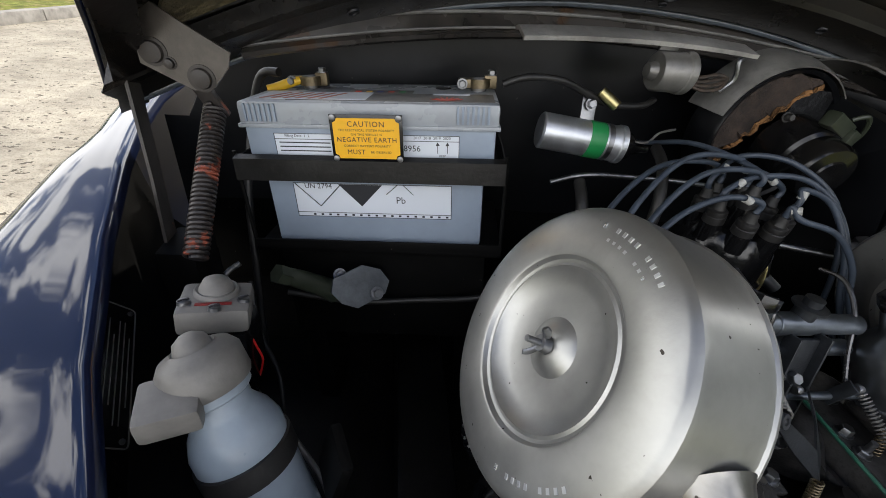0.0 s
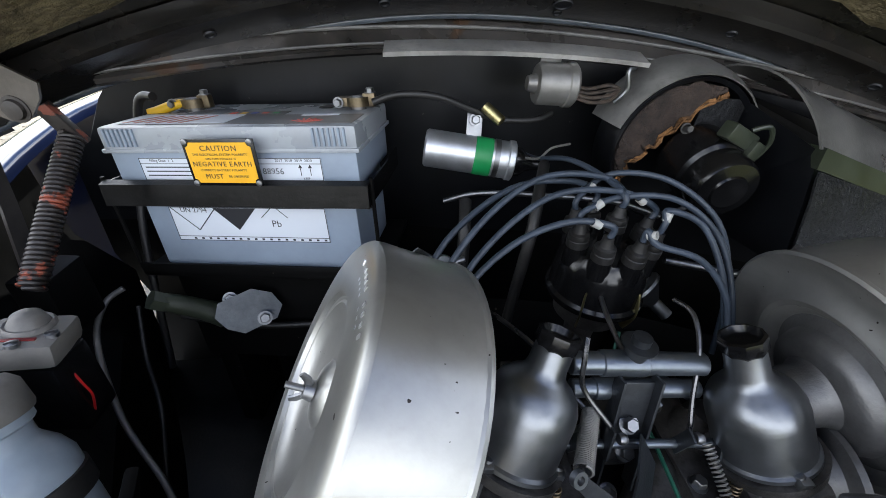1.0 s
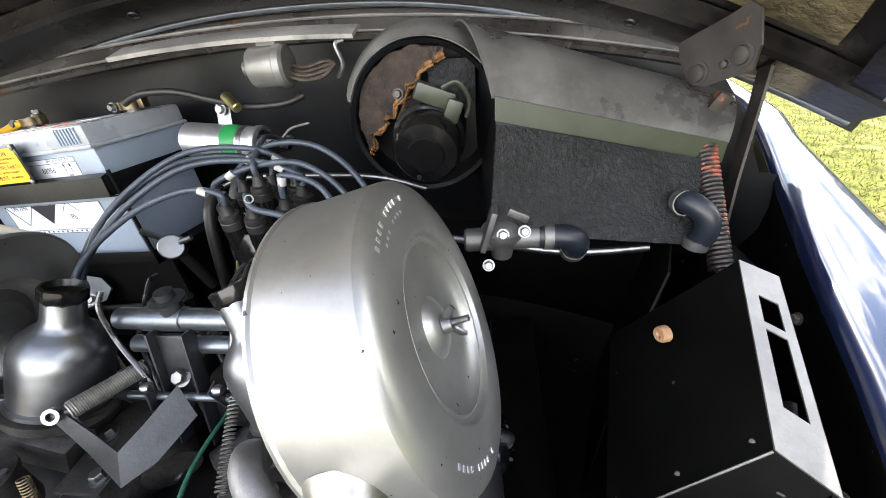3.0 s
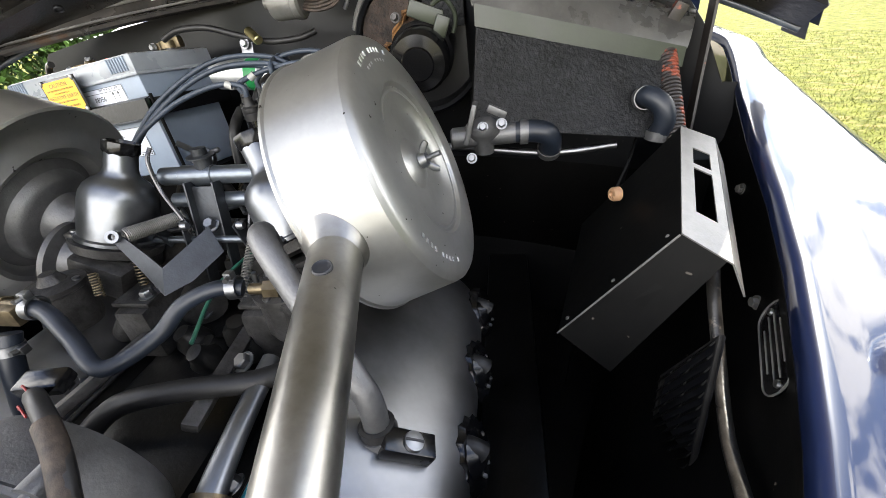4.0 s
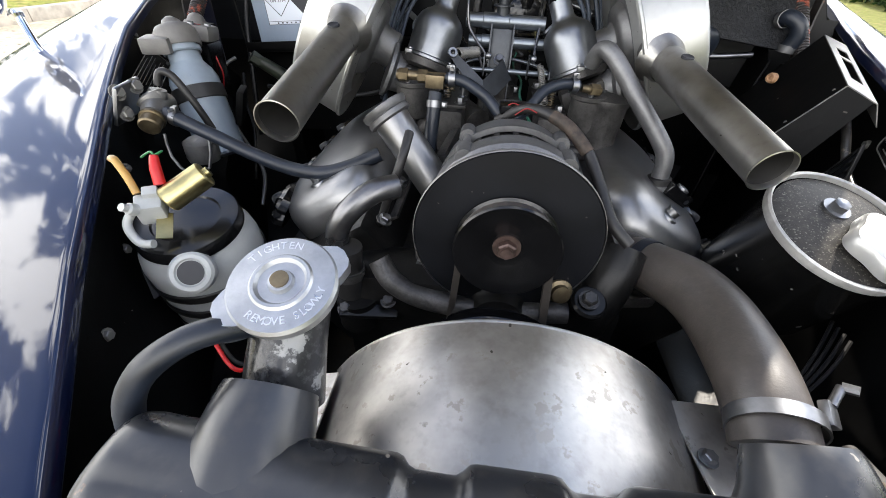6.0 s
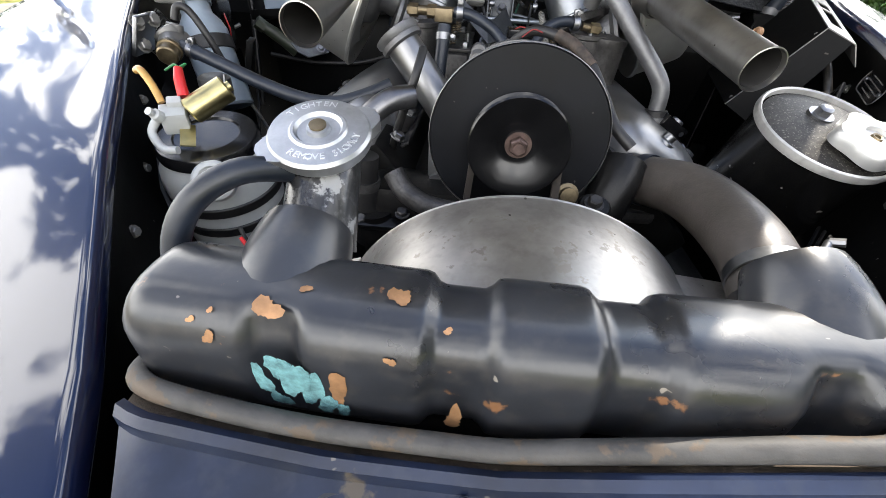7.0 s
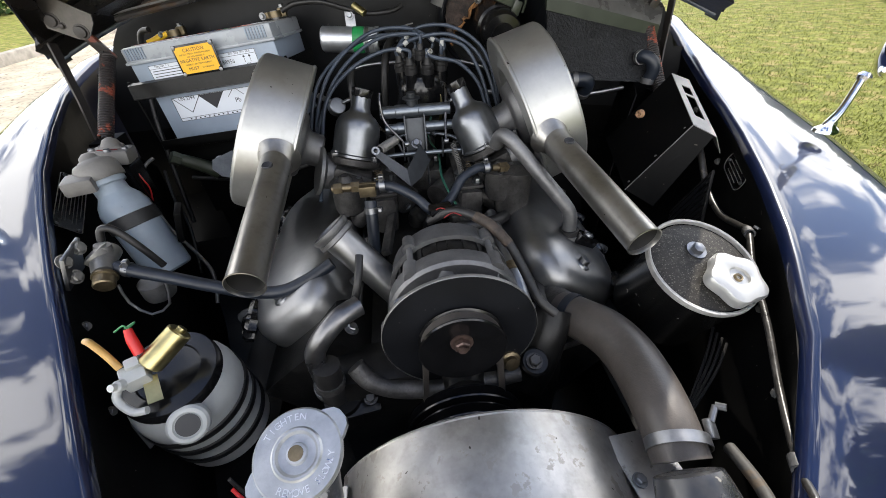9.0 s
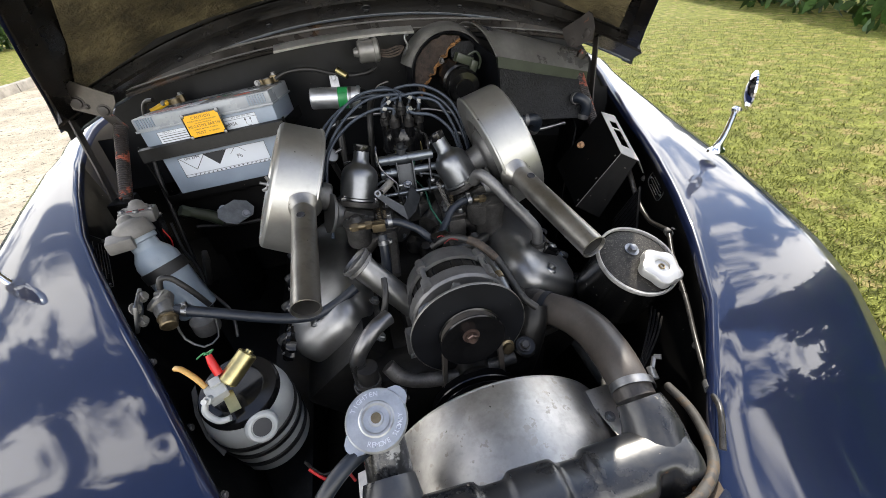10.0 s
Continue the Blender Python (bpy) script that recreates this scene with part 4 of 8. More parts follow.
def build_alternator():
    ax = Vector((0, -1, 0))
    t = thing("alternator", (0.02, 0.0, 0.58), "grey aluminium alternator with black fan and pulley", "alternator")
    o = Vector((0.02, 0.075, 0.678))
    g = Geo()
    g.lathe(o, ax, [(0, 0), (0.050, 0.0), (0.072, 0.006), (0.082, 0.022), (0.084, 0.052), (0.086, 0.054), (0.086, 0.058), (0.080, 0.0585)], 56)
    part("rear_housing", g, GREYCAST, t, "dull grey end housing")
    g = Geo()
    g.lathe(o, ax, [(0.078, 0.055), (0.078, 0.10)], 56)
    teeth = []
    for k in range(24):
        th = radians(15 * k)
        teeth.append(Geo().box((0.02 + 0.0785 * math.cos(th), 0.075 - 0.078, 0.678 + 0.0785 * math.sin(th)), (0.003, 0.04, 0.006), rot=(0, -math.degrees(th), 0)))
    part("stator", g, ENGINE_BLACK, t, "black laminated stator")
    for tooth in teeth:
        part("stator_tooth", tooth, ENGINE_BLACK, t)
    g = Geo()
    g.lathe(o, ax, [(0.078, 0.088), (0.087, 0.089), (0.089, 0.092), (0.089, 0.114), (0.085, 0.118), (0.03, 0.120)], 56)
    part("front_housing", g, GREYCAST, t, "dull grey front housing")
    for k in (52, 128, 205, 335):
        th = radians(k)
        p = o + Vector((0.086 * math.cos(th), 0, 0.086 * math.sin(th)))
        g = Geo()
        g.cyl(p + ax * 0.04, p + ax * 0.108, 0.0045, seg=10)
        g.lathe(p + ax * 0.034, ax, [(0, 0), (0.009, 0.0), (0.0095, 0.022), (0, 0.022)], 14)
        g.lathe(p + ax * 0.088, ax, [(0, 0), (0.010, 0.0), (0.010, 0.026), (0, 0.027)], 14)
        part("through_bolt", g, GREYCAST, t)
    # fan: a disc with blades behind it
    g = Geo()
    g.lathe(o, ax, [(0.03, 0.150), (0.0965, 0.150), (0.0980, 0.1525), (0.0965, 0.155), (0.03, 0.156)], 64)
    part("fan_disc", g, material("matt_fan_black", (0.0045, 0.005, 0.0065), 0.52, vary=0.3, scale=14, bump=0.1, bscale=200, spec=0.2, specks=((0.06, 0.055, 0.05), 90, 0.73)), t, "matt black pressed fan disc")
    part("fan_rim", Geo().lathe(o, ax, [(0.0955, 0.1495), (0.0986, 0.1505), (0.0988, 0.1545), (0.0980, 0.1555)], 64), DUSTY_METAL, t, "worn grey rim")
    for k in range(8):
        th = radians(45 * k + 8)
        rad = Vector((math.cos(th), 0, math.sin(th)))
        tan = Vector((-math.sin(th), 0, math.cos(th)))
        b = o + ax * 0.128
        g = Geo()
        g.slab([[b - ax * 0.004 + rad * 0.060 - tan * 0.012, b - ax * 0.004 + rad * 0.080 - tan * 0.008, b + ax * 0.004 + rad * 0.092 + tan * 0.004],
                [b + ax * 0.023 + rad * 0.055, b + ax * 0.023 + rad * 0.075 + tan * 0.004, b + ax * 0.023 + rad * 0.094 + tan * 0.012]], 0.0018)
        part("fan_blade", g, GREYCAST, t)
    g = Geo()
    g.lathe(o, ax, [(0.02, 0.156), (0.049, 0.156), (0.0535, 0.158), (0.0535, 0.160), (0.043, 0.1655), (0.043, 0.169), (0.0540, 0.1755), (0.0548, 0.1775), (0.0530, 0.1790), (0.042, 0.1755), (0.024, 0.1670), (0.017, 0.1655), (0, 0.1655)], 56)
    part("pulley", g, BAKELITE, t, "black vee pulley")
    g = Geo()
    g.lathe(o + ax * 0.1656, ax, [(0, 0), (0.0145, 0.0), (0.0145, 0.002), (0, 0.002)], 24)
    g.hexbolt(o + ax * 0.1665, ax, 0.0105, 0.008, 0)
    g.cyl(o + ax * 0.173, o + ax * 0.179, 0.006, seg=14)
    part("pulley_nut", g, material("rusty_nut", (0.11, 0.075, 0.065), 0.42, metal=0.7, vary=0.4, scale=90), t, "rusty pulley nut")
    # mounting ears
    for dx in (-0.088, 0.075):
        g = Geo()
        g.box((0.02 + dx, -0.03, 0.625), (0.03, 0.02, 0.07), bevel=0.006)
        g.cyl((0.02 + dx, -0.048, 0.60), (0.02 + dx, -0.01, 0.60), 0.014, seg=18)
        part("mounting_ear", g, GREYCAST, t)
    # belt
    g = Geo()
    y = o.y - 0.1672
    loop = [(0.02 + 0.0505 * math.cos(radians(k)), 0.678 + 0.0505 * math.sin(radians(k))) for k in range(-10, 191, 10)]
    loop = [(0.088, 0.47), (0.080, 0.56)] + loop + [(-0.036, 0.56), (-0.048, 0.47)]
    cxz = [(0.02 + (x - 0.02) * 0.86, z - 0.007 * (z > 0.64)) for x, z in loop]
    g.grid([[(x, y - 0.0075, z) for x, z in loop], [(x, y + 0.0075, z) for x, z in loop], [(x, y + 0.0035, z) for x, z in cxz], [(x, y - 0.0035, z) for x, z in cxz], [(x, y - 0.0075, z) for x, z in loop]])
    single("drive_belt", g, HOSE_DUSTY, (0.02, y, 0.5), "black rubber vee belt round the alternator pulley", "belt")
    return t


build_alternator()


def build_radiator():
    t = thing("radiator", (0.03, -0.34, 0.25), "radiator with dented black header tank, chips show copper", "radiator")
    g = Geo()
    rows = []
    x0, x1 = -0.230, 0.238
    n = 110
    for i in range(n + 1):
        x = x0 + (x1 - x0) * i / n
        e = min(1.0, (x - x0) / 0.026, (x1 - x) / 0.024)
        e = max(0.0, 1 - (1 - e) ** 2.6) ** (1 / 2.6) if e < 1 else 1.0
        e = max(e, 0.30)
        # shallow waist bands and pressed dimples
        band = sum(0.0075 / (1 + (abs(x - b) / 0.0185) ** 12) for b in (-0.022, 0.077))
        row = []
        for k in range(28):
            th = 2 * math.pi * k / 28
            cy, sz = math.cos(th), math.sin(th)
            ry, rz = (0.040 - band) * (0.55 + 0.45 * e), ((0.041 if sz > 0 else 0.060) - band) * e
            pw = 0.75 if sz > 0 else 0.55
            yy = math.copysign(abs(cy) ** pw, cy) * ry
            zz = math.copysign(abs(sz) ** pw, sz) * rz
            if sz > -0.3 and cy < 0.6:
                for bx in (-0.131, 0.182):
                    d = 1 / (1 + (abs(x - bx) / 0.015) ** 8) / (1 + (abs(th - 2.9) / 0.62) ** 8)
                    yy += 0.010 * d
                    zz -= 0.004 * d
            row.append((x, -0.352 + 0.10 * (x - 0.04) ** 2 + yy, 0.650 + 0.02 * (x + 0.2) * 0.3 + zz))
        rows.append(row)
    g.grid(rows, closed=True)
    for end in (0, n):
        g.f.append(tuple(range(end * 28, end * 28 + 28)))
    part("header_tank", g, TANK, t, "dented satin black header tank", 60)
    g = Geo()
    g.box((0.03, -0.345, 0.44), (0.48, 0.05, 0.36), bevel=0.004)
    part("core", g, ENGINE_BLACK, t, "black radiator core")
    # filler neck and hose neck
    cap_c, cap_n = Vector((-0.142, -0.244, 0.742)), Vector((0.015, -0.36, 1)).normalized()
    foot = Vector((-0.140, -0.282, 0.660))
    g = Geo()
    g.tube([foot, foot.lerp(cap_c, 0.4) + Vector((0, 0.010, 0)), cap_c - cap_n * 0.030, cap_c - cap_n * 0.012], [0.030, 0.028, 0.027, 0.029], 28)
    part("filler_neck", g, material("flaking_black_neck", (0.02, 0.02, 0.021), 0.3, vary=0.4, scale=20, bump=0.9, bscale=45, dark=(0.22, 0.22, 0.215), amount=0.6, wear=(0.26, 0.26, 0.25), wear_scale=40, wear_at=0.60, coat=0.2), t, "flaking black filler neck")
    g = Geo()
    g.tube([(-0.14, -0.345, 0.650), (-0.141, -0.318, 0.668), (-0.141, -0.288, 0.682)], [0.044, 0.038, 0.032], 24)
    part("neck_collar", g, TANK, t)
    cap = build_cap(t, cap_c, cap_n)
    g = Geo()
    g.tube([(0.203, -0.335, 0.655), (0.204, -0.312, 0.676), (0.203, -0.285, 0.690)], [0.044, 0.037, 0.030], 24)
    part("outlet_neck", g, TANK, t)
    # overflow pipe from the neck
    g = Geo()
    g.tube([(-0.160, -0.262, 0.717), (-0.190, -0.285, 0.722), (-0.220, -0.305, 0.700), (-0.236, -0.315, 0.65), (-0.240, -0.315, 0.55)], 0.0095, 12)
    part("overflow_hose", g, BLUE_HOSE, t, "blue-black overflow hose")
    # bare copper chips and verdigris on the tank
    rng = random.Random(12)
    for x, th, r, mat in ((-0.133, 2.15, 0.017, COPPER), (-0.176, 2.5, 0.005, COPPER), (-0.165, 2.3, 0.004, COPPER), (-0.165, 2.75, 0.008, COPPER), (-0.022, 3.35, 0.012, COPPER), (-0.060, 2.75, 0.006, COPPER), (-0.030, 2.15, 0.005, COPPER),
                          (-0.092, 3.2, 0.012, COPPER), (-0.118, 3.15, 0.009, VERDIGRIS), (-0.10, 3.4, 0.008, VERDIGRIS), (0.212, 3.1, 0.009, COPPER), (0.16, 3.3, 0.004, COPPER), (-0.06, 1.7, 0.012, COPPER), (-0.115, 1.75, 0.006, COPPER), (0.236, 3.0, 0.006, COPPER), (-0.126, 3.05, 0.008, VERDIGRIS), (-0.108, 3.25, 0.008, VERDIGRIS), (-0.138, 3.2, 0.006, VERDIGRIS), (-0.09, 3.45, 0.006, VERDIGRIS), (-0.13, 3.4, 0.007, VERDIGRIS)):
        g = Geo()
        cz = 0.650 + 0.006 * (x + 0.2)
        cy0 = -0.352 + 0.10 * (x - 0.04) ** 2
        n2 = 30
        lift, grow = 0.0008 * rng.random(), 0.62 if mat is COPPER else 1.05
        pts = []
        for ring in (0.0, 0.6, 1.0):
            for k in range(n2):
                ph = 2 * math.pi * k / n2
                rr = grow * r * ring * (0.72 + 0.22 * math.sin(ph * 2 + x * 90) + 0.09 * math.sin(ph * 3 + x * 40) + 0.20 * rng.random() ** 2)
                xx = x + rr * math.cos(ph)
                tt = th + rr * math.sin(ph) / 0.045
                cc, ss = math.cos(tt), math.sin(tt)
                pts.append((xx, cy0 + math.copysign(abs(cc) ** (0.75 if ss > 0 else 0.55), cc) * (0.0404 + lift), cz + math.copysign(abs(ss) ** (0.75 if ss > 0 else 0.55), ss) * ((0.0414 if ss > 0 else 0.0604) + lift)))
        g.grid([pts[i * n2:(i + 1) * n2] for i in range(3)], closed=True)
        part("paint_chip" if mat is COPPER else "verdigris_patch", g, mat, t, "bare copper patch" if mat is COPPER else "turquoise verdigris crust")
    return t


def arc_words(parent, text, centre, normal, radius, start, step, size, mat, hint=(0, 1, 0)):
    """Letters set round a circle, tops outwards; angles in degrees, clockwise seen from the tip of the normal."""
    a, u, w = frame_of(normal, hint)
    for i, ch in enumerate(text):
        if ch == " ":
            continue
        th = radians(start - step * i)
        rad = w * -math.cos(th) + u * math.sin(th)
        tan = rad.cross(a)
        m = Matrix((tan, rad, a)).transposed().to_4x4()
        m.translation = vec(centre) + rad * radius
        words("letter", ch, m, size, mat, parent, 0.0004)


def build_cap(parent, c, n):
    g = Geo()
    g.lathe(c - n * 0.012, n, [(0.026, 0), (0.032, 0.0), (0.0345, 0.003), (0.0352, 0.010), (0.0335, 0.0125), (0.020, 0.0135), (0.0185, 0.0150), (0.0165, 0.0150), (0.0145, 0.0125), (0.0085, 0.0125), (0.0075, 0.0155), (0.003, 0.0165), (0, 0.0165)], 56, hint=(0, 1, 0))
    a, u, w = frame_of(n, (0, 1, 0))
    for ang in (38, 218):
        rad = w * -math.cos(radians(ang)) + u * math.sin(radians(ang))
        tan = rad.cross(a)
        m = Matrix((rad, tan, a)).transposed().to_4x4()
        m.translation = c - n * 0.010
        out = [(0.026, -0.0165), (0.034, -0.0135), (0.041, -0.009), (0.0435, -0.004), (0.0435, 0.004), (0.041, 0.009), (0.034, 0.0135), (0.026, 0.0165)]
        g.prism(out, m, 0.0085)
    cap = part("radiator_cap", g, CAPZINC, parent, "bright zinc pressure cap with two ears", 30)
    g = Geo().lathe(c + n * 0.004, n, [(0.0058, 0), (0.0058, 0.0015), (0, 0.002)], 20)
    part("rivet", g, BRASS, cap)
    arc_words(cap, "TIGHTEN", c + n * 0.0008, n, 0.0272, 150, 11, 0.0078, LETTER_M)
    # the lower word runs the other way, read from below
    for i, ch in enumerate("REMOVE SLOWLY"):
        if ch == " ":
            continue
        th = radians(245 + 9.2 * i)
        rad = w * -math.cos(th) + u * math.sin(th)
        tan = a.cross(rad)
        m = Matrix((tan, -rad, a)).transposed().to_4x4()
        m.translation = c + n * 0.0008 + rad * 0.0268
        words("letter", ch, m, 0.0074, LETTER_M, cap, 0.0007)
    cap.matrix_basis = Matrix.Translation(c - origin_of(parent)) @ Matrix.Scale(1.10, 4) @ Matrix.Translation(origin_of(parent) - c)
    return cap


build_radiator()


def build_cowl():
    t = thing("fan_cowl", (0.03, -0.26, 0.55), "scuffed bare aluminium fan cowl", "fan cowl")
    g = Geo()
    rows = []
    for i in range(9):
        y = -0.325 + 0.0165 * i
        row = []
        for k in range(41):
            th = radians(-62 + 124 * k / 40)
            r = 0.195 - 0.012 * ((i - 8) / 8) ** 2
            row.append((0.036 + r * math.sin(th), y, 0.486 + r * math.cos(th) * 0.98))
        rows.append(row)
    g.slab(rows, -0.0015)
    part("hood", g, ALU_SHEET, t, "scratched curved aluminium sheet", 40)
    g = Geo()
    g.tube([(x, y - 0.002, z) for x, y, z in rows[-1]], 0.0022, 8, smooth=1)
    part("rolled_edge", g, ALU_SHEET, t)
    part("side_tab", Geo().box((0.215, -0.265, 0.612), (0.07, 0.12, 0.002), rot=(0, 10, 8)), ALU_SHEET, t)
    part("side_tab", Geo().box((-0.160, -0.265, 0.590), (0.07, 0.10, 0.002), rot=(0, -20, 0)), ALU_SHEET, t)
    for x, z in ((0.19, 0.6185), (0.235, 0.6105)):
        part("bolt", Geo().hexbolt((x, -0.26, z), (0.17, 0, 1), 0.006, 0.005), ZINC, t)
    return t


build_cowl()


def build_top_hose():
    t = thing("top_hose", (0.2, -0.17, 0.65), "dusty black moulded radiator top hose with clips", "hose")
    pts = [(0.160, -0.045, 0.668), (0.178, -0.075, 0.677), (0.198, -0.112, 0.686), (0.210, -0.155, 0.688), (0.210, -0.205, 0.690), (0.205, -0.250, 0.690), (0.203, -0.285, 0.678)]
    g = Geo()
    g.tube(pts, [0.031, 0.031, 0.0325, 0.033, 0.0325, 0.031, 0.030], 28)
    part("hose", g, HOSE_DUSTY, t, "dusty black hose")
    for p, d, m in (((0.169, -0.061, 0.673), (0.02, -0.031, 0.008), BLUE_HOSE), ((0.204, -0.272, 0.688), (-0.006, -0.03, -0.006), ZINC)):
        g = Geo().lathe(p, d, [(0.0315, -0.006), (0.0330, -0.006), (0.0330, 0.006), (0.0315, 0.006)], 36, closed=True)
        part("hose_clip", g, m, t, "steel hose clip")
    g = Geo()
    g.box((0.238, -0.268, 0.704), (0.012, 0.02, 0.008), rot=(20, 30, 0), bevel=0.002)
    g.cyl((0.241, -0.262, 0.708), (0.251, -0.250, 0.716), 0.0035, seg=10)
    g.tube([(0.251, -0.25, 0.716), (0.258, -0.256, 0.72)], 0.004, 8, smooth=1)
    part("clip_screw", g, ZINC, t)
    g = Geo()
    g.tube([(0.150, 0.0, 0.63), (0.152, -0.02, 0.655), (0.162, -0.05, 0.670)], [0.036, 0.034, 0.031], 24)
    g.box((0.148, -0.045, 0.628), (0.085, 0.085, 0.018), rot=(0, 10, 20), bevel=0.006)
    part("thermostat_housing", g, CASTDARK, t, "grimy cast thermostat housing")
    bolt_on(t, (0.108, -0.07, 0.640), (0, -0.2, 1), 0.008, 0.007)
    return t


build_top_hose()


def build_ps_reservoir():
    c = Vector((0.365, -0.070, 0.739))
    n = Vector((0.08, -0.365, 1)).normalized()
    t = thing("fluid_reservoir", (0.358, -0.06, 0.60), "round black steel fluid reservoir, speckled dusty lid", "reservoir")
    g = Geo()
    g.lathe(c - n * 0.14, n, [(0, 0), (0.070, 0), (0.076, 0.006), (0.077, 0.128), (0.080, 0.134), (0.080, 0.139)], 56)
    part("body", g, GLOSS_BLACK, t, "gloss black tin body, paint chipped")
    g = Geo()
    lid = material("speckled_lid", (0.026, 0.024, 0.022), 0.50, vary=0.3, scale=15, bump=0.3, bscale=200, dark=(0.13, 0.12, 0.10), amount=0.5, spec=0.15, specks=((0.11, 0.105, 0.09), 420, 0.62))
    g.lathe(c - n * 0.002, n, [(0.0, 0.0055), (0.02, 0.0045), (0.060, 0.001), (0.074, -0.003)], 56)
    part("lid", g, lid, t, "dusty black lid")
    g = Geo()
    g.lathe(c - n * 0.006, n, [(0.0805, -0.004), (0.0820, 0.000), (0.0815, 0.006), (0.0795, 0.0075), (0.0770, 0.006), (0.0762, 0.0)], 64)
    part("rim", g, SHIELD_M, t, "chipped pale rim")
    q = c + Vector((-0.004, 0.020, 0.007))
    g = Geo()
    g.lathe(q + n * 0.002, n, [(0.0145, 0.0), (0.0145, 0.0035), (0, 0.0035)], 28)
    g.lathe(q + n * 0.005, n, [(0.0095, 0.0), (0.009, 0.008), (0.006, 0.010), (0, 0.010)], 6)
    part("lid_bolt", g, ZINC, t, "hexagon lid bolt")
    k = c + Vector((0.018, -0.034, -0.013))
    kn = Vector((0.10, -0.38, 1)).normalized()
    g = Geo()
    prof = [(0.026, 0.0), (0.026, 0.010)]
    g.lathe(k - kn * 0.004, kn, prof, 32)
    part("filler_spout", g, GLOSS_BLACK, t)
    g = Geo()
    a, u, w = frame_of(kn)
    ring = []
    for h, r in ((0.004, 0.034), (0.006, 0.0385), (0.018, 0.0390), (0.0225, 0.0365), (0.0245, 0.030), (0.0250, 0.016), (0.0240, 0.0145), (0.0200, 0.0135), (0.0195, 0.0005)):
        row = []
        for j in range(64):
            th = 2 * math.pi * j / 64
            rr = r * (1 + (0.085 * math.cos(5 * th) if r > 0.028 else 0))
            row.append(k + a * h + u * rr * math.cos(th) + w * rr * math.sin(th))
        ring.append(row)
    g.grid(ring, closed=True)
    cap = part("filler_cap", g, CAPSILVER, t, "pale silver lobed filler cap", 40)
    part("centre_ring", Geo().lathe(k + a * 0.0196, a, [(0.0035, 0), (0.0035, 0.0025), (0.0055, 0.0030), (0.0065, 0.0)], 22), BRASS, cap, "brass ring")
    return t


build_ps_reservoir()


def build_washer_bottle():
    c = Vector((-0.334, -0.073, 0.676))
    t = thing("washer_bottle", (-0.335, -0.07, 0.50), "milky plastic washer bottle with pump, black bands", "bottle")
    n = Vector((0.02, -0.20, 1)).normalized()
    g = Geo()
    g.lathe(c - n * 0.19, n, [(0, 0), (0.064, 0), (0.071, 0.006), (0.071, 0.140), (0.068, 0.155), (0.060, 0.168), (0.057, 0.172), (0.057, 0.185)], 48)
    part("bottle", g, MILKY, t, "milky white bottle")
    g = Geo()
    g.lathe(c - n * 0.018, n, [(0.060, 0.0), (0.062, 0.002), (0.062, 0.012), (0.059, 0.017), (0.040, 0.0185), (0.038, 0.016), (0.0, 0.016)], 48)
    part("lid", g, BAKELITE, t, "black lid")
    for h in (0.035, 0.075, 0.108):
        g = Geo().lathe(c - n * (0.19 - h), n, [(0.0715, 0), (0.0735, 0.002), (0.0735, 0.014), (0.0715, 0.016)], 48)
        part("band", g, RUBBER, t, "black rubber band")
    # moulded filler hole on the shoulder
    p = c + Vector((0.034, -0.058, -0.034))
    d = Vector((0.35, -0.75, 0.6)).normalized()
    g = Geo()
    g.lathe(p, d, [(0.025, -0.004), (0.024, 0.005), (0.021, 0.008), (0.0165, 0.0085), (0.0150, 0.006), (0.0, 0.005)], 32)
    part("filler_boss", g, MILKY, t)
    g = Geo().lathe(p + d * 0.0066, d, [(0.0140, 0), (0, 0.0002)], 28)
    part("filler_hole", g, INK, t)
    # pump on top
    g = Geo()
    m = pose(-0.352, -0.095, 0.70, 20, 0, 30)
    g.box((0, 0, 0), (0.028, 0.024, 0.028), bevel=0.004, m=m)
    g.box((0.004, 0.010, 0.013), (0.016, 0.014, 0.014), bevel=0.003, m=m)
    g.lathe(m @ Vector((-0.012, -0.008, 0.010)), m.to_3x3() @ Vector((-0.5, -0.3, 0.8)), [(0.007, 0), (0.0065, 0.008), (0.0045, 0.010), (0.0045, 0.016), (0, 0.016)], 14)
    pump = part("pump_block", g, MILKY, t, "white plastic pump block")
    g = Geo()
    g.cyl((-0.338, -0.085, 0.706), (-0.302, -0.055, 0.730), 0.0155, seg=28, chamfer=0.002)
    g.cyl((-0.302, -0.055, 0.730), (-0.299, -0.0525, 0.732), 0.006, seg=14)
    part("solenoid", g, GOLD, t, "gold plated solenoid can")
    g = Geo()
    g.box((-0.335, -0.105, 0.685), (0.016, 0.034, 0.002), rot=(25, 10, 30))
    part("bracket", g, GOLD, t)
    g = Geo()
    g.tube([(-0.362, -0.106, 0.706), (-0.368, -0.118, 0.69), (-0.352, -0.128, 0.676), (-0.335, -0.128, 0.676)], 0.0048, 10)
    part("nozzle", g, MILKY, t)
    g = Geo()
    g.tube([(-0.345, -0.078, 0.722), (-0.350, -0.070, 0.738), (-0.353, -0.062, 0.750)], [0.0065, 0.0062, 0.0045], 12)
    part("terminal_boot", g, REDPLASTIC, t, "red terminal boot")
    g = Geo()
    g.tube([(-0.362, -0.095, 0.718), (-0.372, -0.088, 0.735), (-0.388, -0.078, 0.748), (-0.40, -0.07, 0.745)], 0.0042, 10)
    part("supply_tube", g, material("amber_tube", (0.45, 0.26, 0.07), 0.35, vary=0.2, scale=40), t, "amber plastic tube")
    g = Geo()
